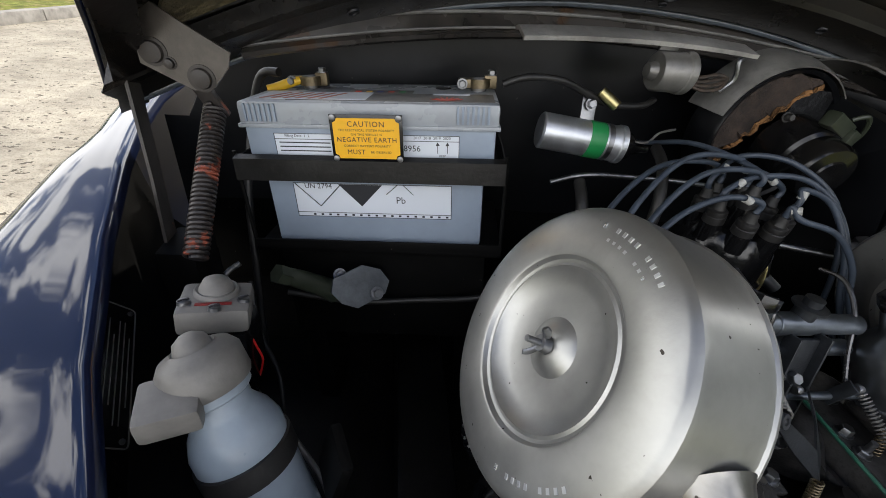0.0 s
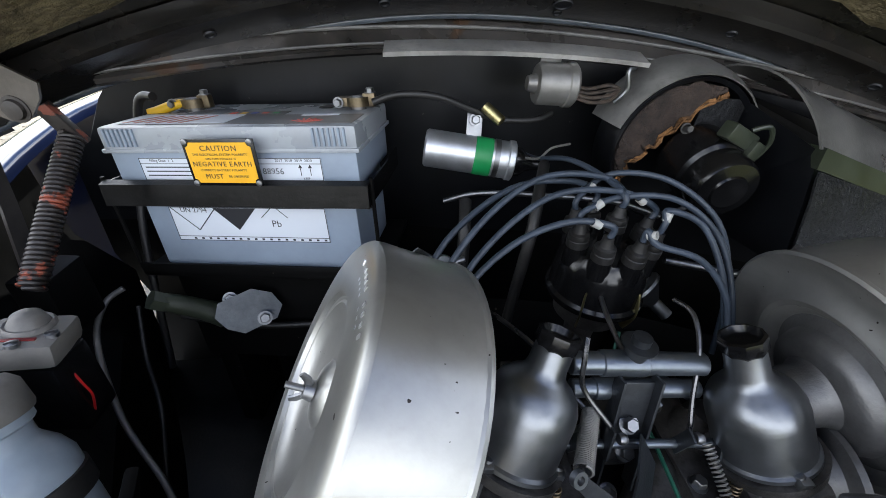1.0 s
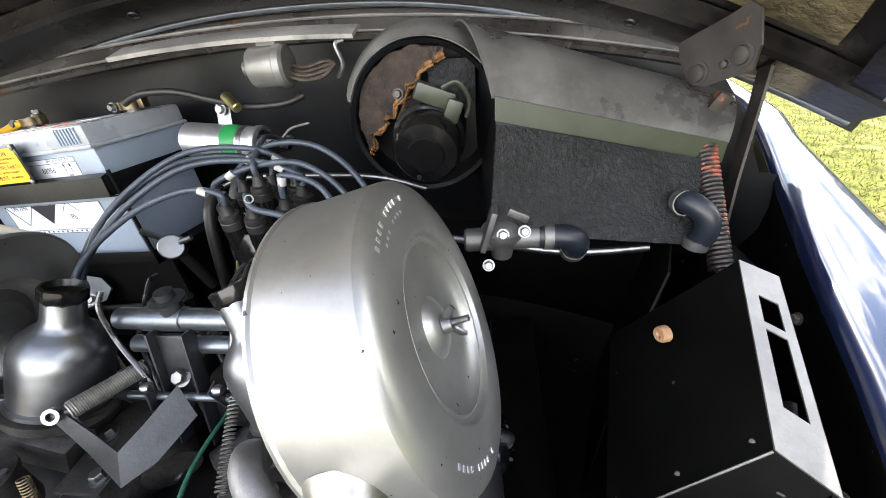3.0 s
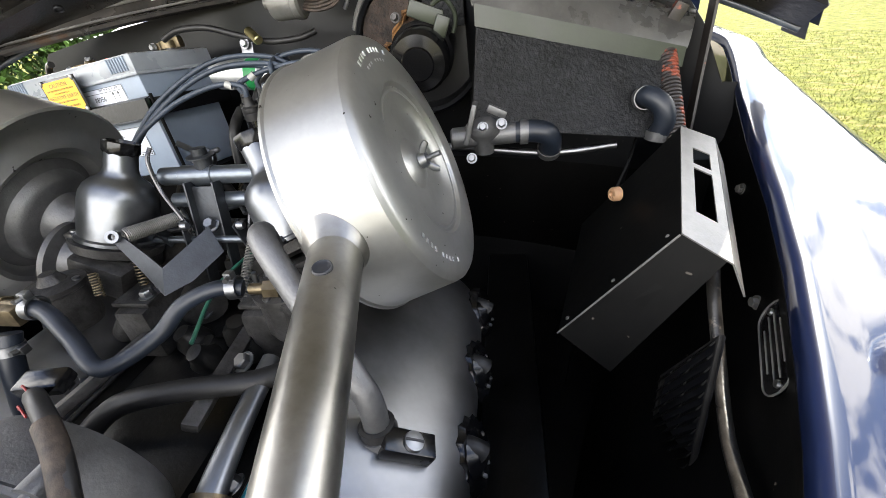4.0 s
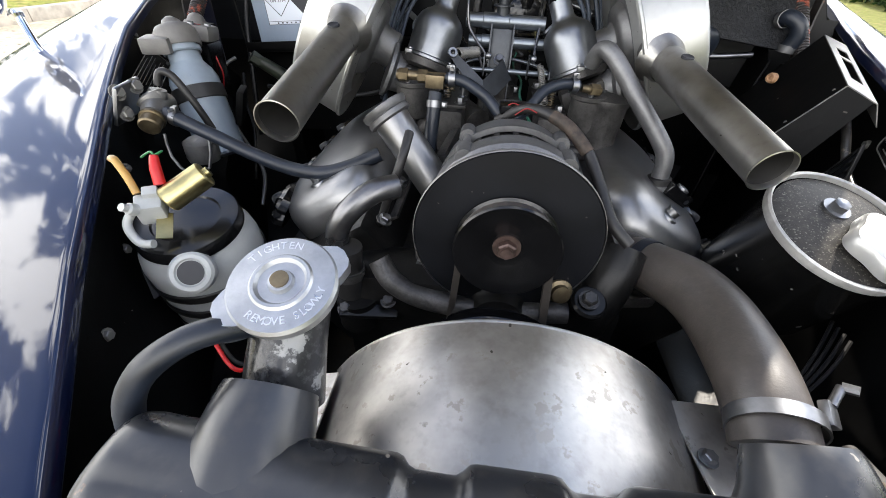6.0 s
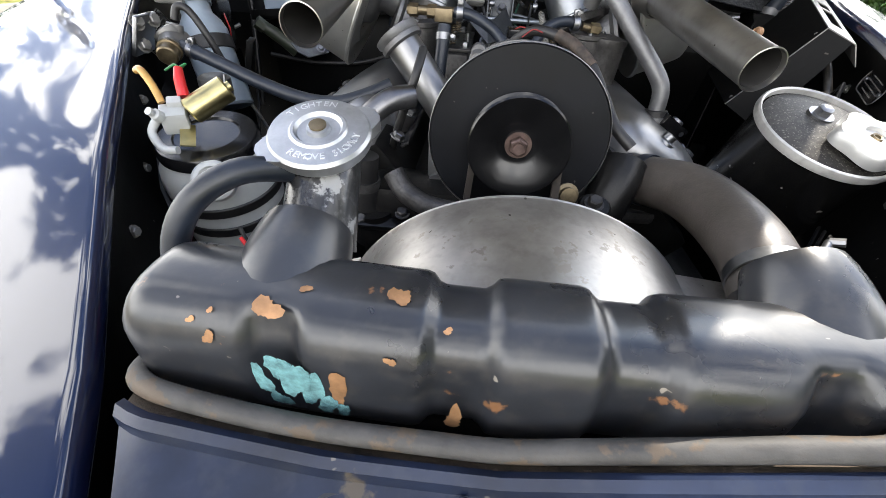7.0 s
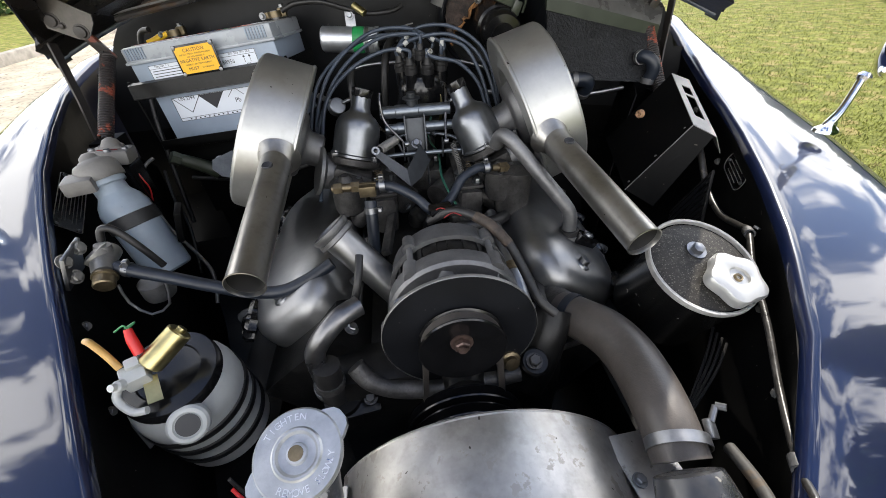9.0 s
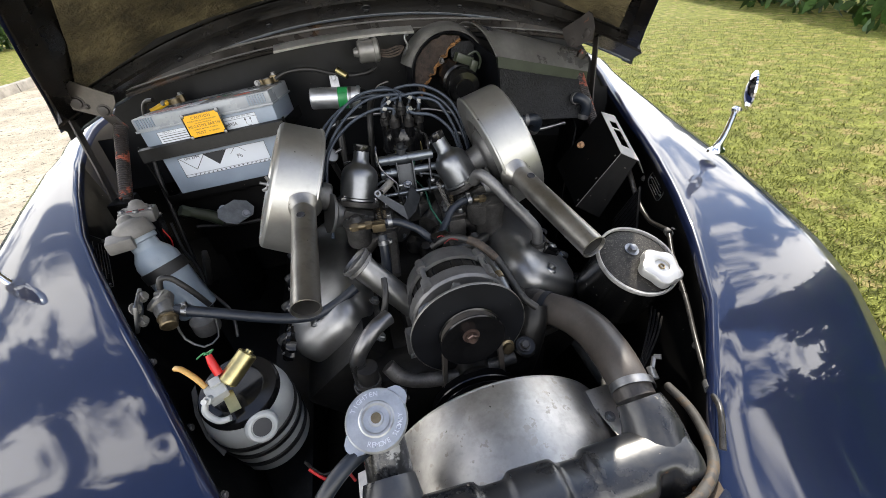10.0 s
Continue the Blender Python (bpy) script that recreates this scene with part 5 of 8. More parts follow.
    for pts in ([(-0.353, -0.062, 0.750), (-0.360, -0.058, 0.752), (-0.372, -0.06, 0.745)], [(-0.353, -0.062, 0.750), (-0.347, -0.055, 0.753), (-0.365, -0.052, 0.742)]):
        g.tube(pts, 0.0013, 6)
    part("wire", g, plain("green_wire", (0.02, 0.16, 0.05)), t)
    return t


build_washer_bottle()


# ---- battery and its neighbours ----
def face(x, y, z):
    """A pose on an upright face that looks towards the front of the car."""
    return pose(x, y, z, 90, 0, 0)


def build_battery():
    t = thing("battery", (-0.468, 0.70, 0.735), "grey plastic car battery with faded labels on its lid", "battery")
    x0, x1, y0, y1 = -0.652, -0.284, 0.618, 0.800
    xc, yc = (x0 + x1) / 2, (y0 + y1) / 2
    w, d = x1 - x0, y1 - y0
    g = Geo()
    g.box((xc, yc, 0.806), (w - 0.034, d - 0.02, 0.142), bevel=0.006)
    part("case", g, BATGREY, t, "blue-grey case")
    g = Geo()
    g.box((xc, yc, 0.898), (w - 0.008, d - 0.008, 0.052), bevel=0.004)
    part("upper_case", g, BATGREY, t)
    g = Geo()
    g.box((xc, yc, 0.941), (w, d, 0.036), bevel=0.007)
    g.box((xc, yc, 0.926), (w + 0.004, d + 0.004, 0.006), bevel=0.002)
    lid = part("lid", g, BATTOP, t, "scuffed grey lid")
    for xa, n in ((x0 + 0.012, 7), (x1 - 0.058, 7)):
        for k in range(n):
            part("rib", Geo().box((xa + 0.007 * k, y0 - 0.001, 0.944), (0.0035, 0.004, 0.024), bevel=0.001), BATGREY, lid)
    # labels on top: dark band, plain red rays and white bars
    g = Geo().box((xc + 0.03, yc - 0.048, 0.9595), (w - 0.075, 0.062, 0.0006))
    part("top_label", g, LABEL_DARK, lid, "dark glossy label")
    for k in range(7):
        a = radians(-60 + 20 * k)
        g = Geo().prism([(-0.0022, 0.0), (0.0022, 0.0), (0.0012, 0.026), (-0.0012, 0.026)], pose(x1 - 0.075, yc - 0.075, 0.9602, 0, 0, -math.degrees(a)), 0.0004)
        part("red_ray", g, RED, lid)
    part("white_bar", Geo().box((x1 - 0.070, yc - 0.022, 0.9602), (0.055, 0.010, 0.0006)), LABEL_WHITE, lid)
    g = Geo().box((x0 + 0.10, yc - 0.045, 0.9601), (0.16, 0.060, 0.0006))
    part("white_label", g, LABEL_WHITE, lid, "worn white label")
    for k in range(6):
        g = Geo().prism([(-0.003, 0), (0.003, 0), (0.006, 0.055), (0.0015, 0.055)], pose(x0 + 0.03 + 0.017 * k, yc - 0.074, 0.9606, 0, 0, -24), 0.0004)
        part("red_stripe", g, plain("faded_red", (0.42, 0.13, 0.09), 0.4) if k == 0 else bpy.data.materials["faded_red"], lid)
    part("charge_label", Geo().box((xc + 0.005, yc - 0.004, 0.9598), (0.10, 0.030, 0.0006)), LABEL_DARK, lid)
    for k, m in enumerate((RED, YELLOW_LEVER, plain("label_blue", (0.04, 0.07, 0.30)), RED, GREEN_BAND)):
        part("symbol", Geo().box((xc - 0.03 + 0.017 * k, yc - 0.004, 0.9603), (0.009, 0.009, 0.0006)), m, lid)
    part("vent_plug", Geo().lathe((x1 - 0.085, yc + 0.045, 0.9588), (0, 0, 1), [(0, 0.0015), (0.012, 0.0015), (0.013, 0)], 20), BAKELITE, lid)
    # front labels
    yf = y0 + 0.0035
    up = part("upper_label", Geo().box((xc - 0.005, yf, 0.899), (0.268, 0.001, 0.032)), LABEL_WHITE, t, "white date label")
    for dz in (-0.0158, 0.0158, 0.008):
        part("label_line", Geo().box((xc - 0.005, yf - 0.0006, 0.899 + dz), (0.268, 0.0005, 0.0008)), INK, up)
    for dx in (-0.1335, 0.1335):
        part("label_line", Geo().box((xc - 0.005 + dx, yf - 0.0006, 0.899), (0.0008, 0.0005, 0.032)), INK, up)
    words("lettering", "2017  2018  2019  2020", face(xc + 0.090, yf - 0.0006, 0.9115), 0.0055, INK, up, 0.0001)
    words("lettering", "Filling Date  1  2", face(xc - 0.105, yf - 0.0006, 0.9115), 0.0055, INK, up, 0.0001)
    words("lettering", "88956", face(xc + 0.058, yf - 0.0006, 0.896), 0.0125, INK, up, 0.0001)
    words("lettering", "KEEP", face(xc + 0.105, yf - 0.0006, 0.886), 0.0045, INK, up, 0.0001)
    for dx in (-0.007, 0.007):
        g = Geo().box((xc + 0.105 + dx, yf - 0.0006, 0.896), (0.0009, 0.0005, 0.012))
        g.prism([(-0.003, 0), (0.003, 0), (0, 0.005)], face(xc + 0.105 + dx, yf - 0.0004, 0.901), 0.0005)
        part("arrow", g, INK, up)
    for k in range(3):
        part("text_bar", Geo().box((xc - 0.095, yf - 0.0006, 0.902 - 0.006 * k), (0.075, 0.0005, 0.0016)), INK, up)
    yl = y0 + 0.0092
    lo = part("lower_label", Geo().box((xc - 0.004, yl, 0.810), (0.246, 0.001, 0.056)), LABEL_WHITE, t, "white hazard label")
    for dz in (-0.0278, 0.0278, -0.021):
        part("label_line", Geo().box((xc - 0.004, yl - 0.0006, 0.810 + dz), (0.246, 0.0005, 0.0009)), INK, lo)
    for dx in (-0.1226, 0.1226):
        part("label_line", Geo().box((xc - 0.004 + dx, yl - 0.0006, 0.810), (0.0009, 0.0005, 0.056)), INK, lo)
    words("lettering", "UN 2794", face(xc - 0.088, yl - 0.0006, 0.833), 0.0115, INK, lo, 0.0001)
    words("lettering", "Pb", face(xc + 0.040, yl - 0.0006, 0.812), 0.0155, INK, lo, 0.0001)
    g = Geo()
    for a, b in (((-0.125, 0.838), (-0.088, 0.800)), ((-0.088, 0.800), (-0.051, 0.838))):
        g.tube([(xc + a[0], yl - 0.0006, a[1]), (xc + b[0], yl - 0.0006, b[1])], 0.0008, 4, smooth=1)
    part("hazard_diamond", g, INK, lo)
    part("hazard_block", Geo().prism([(-0.034, 0.036), (0.034, 0.036), (0.0, 0.0)], face(xc - 0.022, yl - 0.0004, 0.801), 0.0006), INK, lo)
    g = Geo()
    for a, b in (((0.018, 0.822), (0.036, 0.838)), ((0.060, 0.822), (0.044, 0.838))):
        g.tube([(xc + a[0], yl - 0.0006, a[1]), (xc + b[0], yl - 0.0006, b[1])], 0.0006, 4, smooth=1)
    part("bin_mark", g, INK, lo)
    for k in range(18):
        part("scale_mark", Geo().box((xc - 0.10 + 0.0125 * k, yl - 0.0006, 0.7855), (0.004, 0.0005, 0.003)), INK, lo)
    # terminals
    for x, y in ((-0.585, 0.742), (-0.312, 0.735)):
        g = Geo()
        g.lathe((x, y, 0.958), (0, 0, 1), [(0, 0), (0.012, 0), (0.010, 0.02), (0, 0.021)], 20)
        c = part("terminal_post", g, GREYCAST, t)
        g = Geo()
        g.lathe((x, y, 0.964), (0, 0, 1), [(0.0105, 0), (0.018, 0.0), (0.018, 0.013), (0.0105, 0.013)], 24, closed=True)
        g.box((x - 0.022, y, 0.9705), (0.022, 0.024, 0.013), bevel=0.002)
        g.box((x + 0.018, y + 0.004, 0.972), (0.02, 0.014, 0.02), bevel=0.003)
        part("clamp", g, BRASS, c, "tarnished battery clamp")
        part("clamp_bolt", Geo().hexbolt((x - 0.026, y - 0.014, 0.971), (0, -1, 0), 0.006, 0.006).cyl((x - 0.026, y - 0.012, 0.971), (x - 0.026, y + 0.02, 0.971), 0.003, seg=8), ZINC, c)
        part("clamp_bolt", Geo().hexbolt((x + 0.020, y + 0.003, 0.982), (0, 0, 1), 0.0065, 0.006), ZINC, c)
    g = Geo()
    g.tube([(-0.596, 0.736, 0.972), (-0.615, 0.728, 0.968), (-0.634, 0.722, 0.962), (-0.648, 0.716, 0.960)], [0.006, 0.0075, 0.0075, 0.006], 12)
    part("yellow_lever", g, YELLOW_LEVER, t, "yellow plastic terminal lever")
    return t


build_battery()


def build_battery_clamp():
    t = thing("battery_clamp", (-0.468, 0.61, 0.73), "black steel battery strap and tray", "battery clamp")
    g = Geo()
    g.slab([[(-0.665, y, z), (-0.272, y, z)] for y, z in ((0.612, 0.884), (0.602, 0.882), (0.600, 0.852), (0.612, 0.850))], 0.0025)
    part("strap", g, ENGINE_BLACK, t, "gloss black strap")
    for x, d in ((-0.272, 1), (-0.665, -1)):
        g = Geo()
        g.slab([[(x, 0.602, z), (x + 0.002 * d, 0.70, z), (x, 0.80, z)] for z in (0.852, 0.883)], 0.0025 * d)
        part("side_strap", g, BAKELITE, t, "gloss black strap")
    g = Geo()
    g.box((-0.468, 0.715, 0.728), (0.40, 0.21, 0.012), bevel=0.003)
    g.box((-0.468, 0.612, 0.735), (0.40, 0.004, 0.022), bevel=0.001)
    part("tray", g, BLACK_PAINT, t, "black battery tray")
    for x in (-0.668, -0.27):
        part("tie_rod", Geo().cyl((x, 0.613, 0.735), (x, 0.613, 0.89), 0.003, seg=8), BLACK_PAINT, t)
    part("tray_leg", Geo().box((-0.62, 0.72, 0.49), (0.04, 0.12, 0.48), bevel=0.004), BLACK_PAINT, t)
    part("tray_leg", Geo().box((-0.32, 0.74, 0.49), (0.04, 0.10, 0.48), bevel=0.004), BLACK_PAINT, t)
    part("tray_front", Geo().box((-0.47, 0.655, 0.62), (0.36, 0.01, 0.21), bevel=0.003), BLACK_PAINT, t)
    return t


build_battery_clamp()


def build_caution_plate():
    t = thing("caution_plate", (-0.466, 0.600, 0.884), "yellow caution plate on a black backing, screwed to the strap", "sign")
    c = (-0.466, 0.5985, 0.915)
    g = Geo()
    g.box((c[0], 0.600, c[2]), (0.100, 0.003, 0.064), bevel=0.001)
    part("backing", g, BAKELITE, t, "black backing plate")
    g = Geo()
    a, b, k = 0.0455, 0.0275, 0.006
    out = [(-a + k, -b), (a - k, -b), (a - k * 0.7, -b + k * 0.7), (a, -b + k), (a, b - k), (a - k * 0.7, b - k * 0.7), (a - k, b), (-a + k, b), (-a + k * 0.7, b - k * 0.7), (-a, b - k), (-a, -b + k), (-a + k * 0.7, -b + k * 0.7)]
    g.prism(out, face(c[0], 0.5984, c[2]), 0.0008)
    part("yellow_face", g, YELLOW, t, "yellow enamel face")
    for line, dz, size in (("CAUTION", 0.0195, 0.0105), ("THE ELECTRICAL SYSTEM POLARITY", 0.0115, 0.0043), ("ON THIS VEHICLE IS", 0.0058, 0.0043), ("NEGATIVE EARTH", -0.0015, 0.0095), ("CORRECT BATTERY POLARITY", -0.0098, 0.0043)):
        words("lettering", line, face(c[0], 0.5974, c[2] + dz), size, INK, t, 0.00015, space=1.12)
    words("lettering", "MUST", face(c[0] - 0.016, 0.5974, c[2] - 0.0185), 0.0095, INK, t, 0.00015, space=1.1)
    words("lettering", "BE OBSERVED", face(c[0] + 0.019, 0.5974, c[2] - 0.0185), 0.0043, INK, t, 0.00015, space=1.1)
    for dx in (-0.045, 0.045):
        for dz in (-0.028, 0.028):
            part("screw", Geo().lathe((c[0] + dx, 0.5985, c[2] + dz), (0, -1, 0), [(0.0042, 0), (0.004, 0.0018), (0.0015, 0.0026), (0, 0.0022)], 14), ZINC, t)
    return t


build_caution_plate()


def cable(name, pts, r, mat, label, category="cable", seg=10):
    g = Geo().tube(pts, r, seg)
    return single(name, g, mat, pts[len(pts) // 2], label, category)


cable("battery_cable", [(-0.290, 0.708, 0.985), (-0.255, 0.708, 0.998), (-0.20, 0.712, 0.998), (-0.15, 0.722, 0.982), (-0.10, 0.735, 0.966), (-0.04, 0.745, 0.966), (-0.01, 0.76, 0.975)], 0.0055, RUBBER, "black battery cable along the bulkhead")
cable("earth_cable", [(-0.605, 0.722, 0.985), (-0.64, 0.74, 0.97), (-0.665, 0.74, 0.88), (-0.672, 0.70, 0.78), (-0.665, 0.66, 0.66), (-0.66, 0.62, 0.5)], 0.0065, RUBBER, "grey-black earth cable beside the battery")


def build_coil():
    a, b = Vector((-0.212, 0.722, 0.919)), Vector((-0.072, 0.706, 0.910))
    t = thing("ignition_coil", (-0.14, 0.72, 0.885), "bright aluminium ignition coil with green band", "coil")
    d = (b - a).normalized()
    ln = (b - a).length
    g = Geo()
    g.lathe(a, d, [(0, 0), (0.026, 0), (0.029, 0.003), (0.029, ln - 0.012), (0.031, ln - 0.010), (0.031, ln - 0.002), (0.027, ln), (0, ln)], 40)
    part("can", g, COILCAN, t, "brushed aluminium can")
    part("green_band", Geo().lathe(a + d * ln * 0.55, d, [(0.0293, 0), (0.0296, 0.001), (0.0296, 0.026), (0.0293, 0.027)], 40), GREEN_BAND, t)
    g = Geo()
    g.lathe(b, d, [(0.024, -0.002), (0.022, 0.010), (0.013, 0.020), (0.009, 0.032), (0.006, 0.045), (0, 0.045)], 24)
    part("tower", g, BAKELITE, t, "black coil tower")
    g = Geo()
    m = a + d * 0.075
    g.box((m.x, m.y + 0.012, m.z + 0.042), (0.024, 0.003, 0.046), rot=(-18, 0, 0), bevel=0.001)
    g.lathe(a + d * 0.108, d, [(0.0292, 0), (0.0298, 0.0), (0.0298, 0.008), (0.0292, 0.008)], 40, closed=True)
    part("bracket", g, ZINC, t, "zinc bracket")
    part("bolt", Geo().hexbolt((m.x, m.y + 0.008, m.z + 0.052), (0, -1, 0.3), 0.007, 0.006), ZINC, t)
    part("suppressor", Geo().cyl((m.x + 0.012, m.y + 0.012, m.z + 0.072), (m.x + 0.038, m.y - 0.006, m.z + 0.055), 0.0085, seg=18, chamfer=0.0015), GOLD, t, "small gold cylinder")
    g = Geo()
    g.tube([b + d * 0.01 + Vector((0, -0.012, 0.012)), b + d * 0.035 + Vector((0, -0.01, 0.014)), b + d * 0.055 + Vector((0, 0, 0.03)), b + d * 0.085 + Vector((0, 0.01, 0.038))], 0.002, 6)
    part("wire", g, DUSTY_METAL, t)
    return t


build_coil()


def build_relay():
    t = thing("relay_can", (-0.03, 0.735, 1.0), "small grey round solenoid can with brown wires", "solenoid")
    g = Geo()
    g.lathe((-0.062, 0.728, 1.020), (1, 0.03, 0.02), [(0, -0.012), (0.010, -0.012), (0.014, 0.0), (0.026, 0.001), (0.029, 0.005), (0.029, 0.042), (0.031, 0.044), (0.031, 0.054), (0.027, 0.058), (0, 0.058)], 36)
    part("can", g, DUSTY_METAL, t, "grey can")
    for k in range(4):
        g = Geo()
        g.tube([(-0.006, 0.722 + 0.006 * k, 1.008 + 0.004 * k), (0.02, 0.715 + 0.006 * k, 1.002 + 0.005 * k), (0.05, 0.718 + 0.005 * k, 1.006 + 0.006 * k), (0.066, 0.73, 1.02)], 0.0028, 6)
        part("wire", g, TAPE, t, "brown wire")
    g = Geo()
    g.tube([(0.066, 0.735, 1.0), (0.078, 0.73, 1.02), (0.072, 0.73, 1.045), (0.083, 0.735, 1.05)], 0.0035, 8)
    part("terminal_ring", g, ZINC, t)
    part("mount_tab", Geo().box((-0.04, 0.745, 1.048), (0.03, 0.004, 0.03), bevel=0.001), DUSTY_METAL, t)
    return t


build_relay()


def build_deflector():
    g = Geo()
    n = 16
    rows = []
    for dy, dz in ((-0.020, -0.004), (-0.022, 0.002), (0.018, 0.012), (0.032, 0.010)):
        rows.append([(-0.268 + 0.378 * k / n, 0.716 + 0.018 * k / n + dy, 1.066 + 0.010 * k / n - 0.03 * ((k / n - 0.5) ** 2) + dz) for k in range(n + 1)])
    g.slab(rows, 0.006)
    return single("drip_shield", g, SHIELD_M, (-0.08, 0.73, 1.06), "scratched grey metal drip shield along the bulkhead", "shield")


build_deflector()


# ---- heater and blower ----
def quad_block(front, back):
    """A block from two four-point faces."""
    g = Geo()
    g.add(list(front) + list(back), [(0, 1, 2, 3), (7, 6, 5, 4), (0, 4, 5, 1), (1, 5, 6, 2), (2, 6, 7, 3), (3, 7, 4, 0)])
    return g


def build_heater():
    t = thing("heater_box", (0.46, 0.68, 0.80), "black heater box covered in coarse felt", "heater")
    bl, br, tr, tl = Vector((0.304, 0.500, 0.845)), Vector((0.568, 0.520, 0.812)), Vector((0.612, 0.605, 0.916)), Vector((0.314, 0.552, 0.998))
    back = [Vector((0.285, 0.74, 0.83)), Vector((0.60, 0.69, 0.80)), Vector((0.64, 0.69, 0.955)), Vector((0.280, 0.73, 1.045))]
    g = quad_block((bl, br, tr, tl), back)
    part("casing", g, BULK, t, "black steel casing", 20)
    n = (br - bl).cross(tl - bl).normalized()
    if n.y > 0:
        n = -n
    rng = random.Random(31)
    rows = []
    for i in range(15):
        rows.append([bl.lerp(br, k / 22).lerp(tl.lerp(tr, k / 22), i / 14 * 0.84) + n * (0.008 + 0.0022 * rng.random()) for k in range(23)])
    part("felt_cover", Geo().slab(rows, 0.003), FELT, t, "coarse black felt", 60)
    # olive strip under the lid
    strip = quad_block([tl + n * 0.013 + Vector((-0.004, 0, -0.024)), tr + n * 0.013 + Vector((0.006, 0, -0.024)), tr + n * 0.010 + Vector((0.008, 0, 0.004)), tl + n * 0.010 + Vector((-0.004, 0, 0.005))],
                       [tl + Vector((0, 0.02, -0.024)), tr + Vector((0, 0.02, -0.024)), tr + Vector((0, 0.02, 0.004)), tl + Vector((0, 0.02, 0.005))])
    part("olive_strip", strip, OLIVE, t, "dull olive plastic strip")
    # curved lid from the front edge up to the blower
    rows = []
    for i in range(13):
        u = i / 12
        row = []
        for k in range(17):
            w = k / 16
            p = (tl + Vector((-0.006, -0.006, 0.006))).lerp(tr + Vector((0.012, -0.006, 0.005)), w)
            q = Vector((0.255, 0.715, 1.075)).lerp(back[2] + Vector((0.014, 0.0, 0.012)), w)
            row.append(p.lerp(q, u) + Vector((0, -0.012, 0.034 * (1 - 0.55 * w))) * math.sin(math.pi * u) ** 0.8)
        rows.append(row)
    # lid colour is raised to carry the sun and sky it reflects
    part("lid", Geo().slab(rows, 0.003), DUSTY_LIT, t, "dusty dark lid, curved, made paler for the light it catches", 50)
    # hose elbow and stubs
    g = Geo()
    g.tube([(0.552, 0.540, 0.865), (0.556, 0.520, 0.872), (0.572, 0.508, 0.860), (0.578, 0.507, 0.838), (0.572, 0.512, 0.815)], 0.0145, 20)
    part("hose_elbow", g, BLUE_HOSE, t, "blue-black rubber elbow")
    for p, d in (((0.553, 0.536, 0.867), (0, -1, 0.2)), ((0.573, 0.512, 0.812), (0.1, 0, 1))):
        part("hose_clip", Geo().lathe(p, d, [(0.015, 0), (0.0168, 0), (0.0168, 0.013), (0.015, 0.013)], 24, closed=True), GREYCAST, t)
    return t


build_heater()


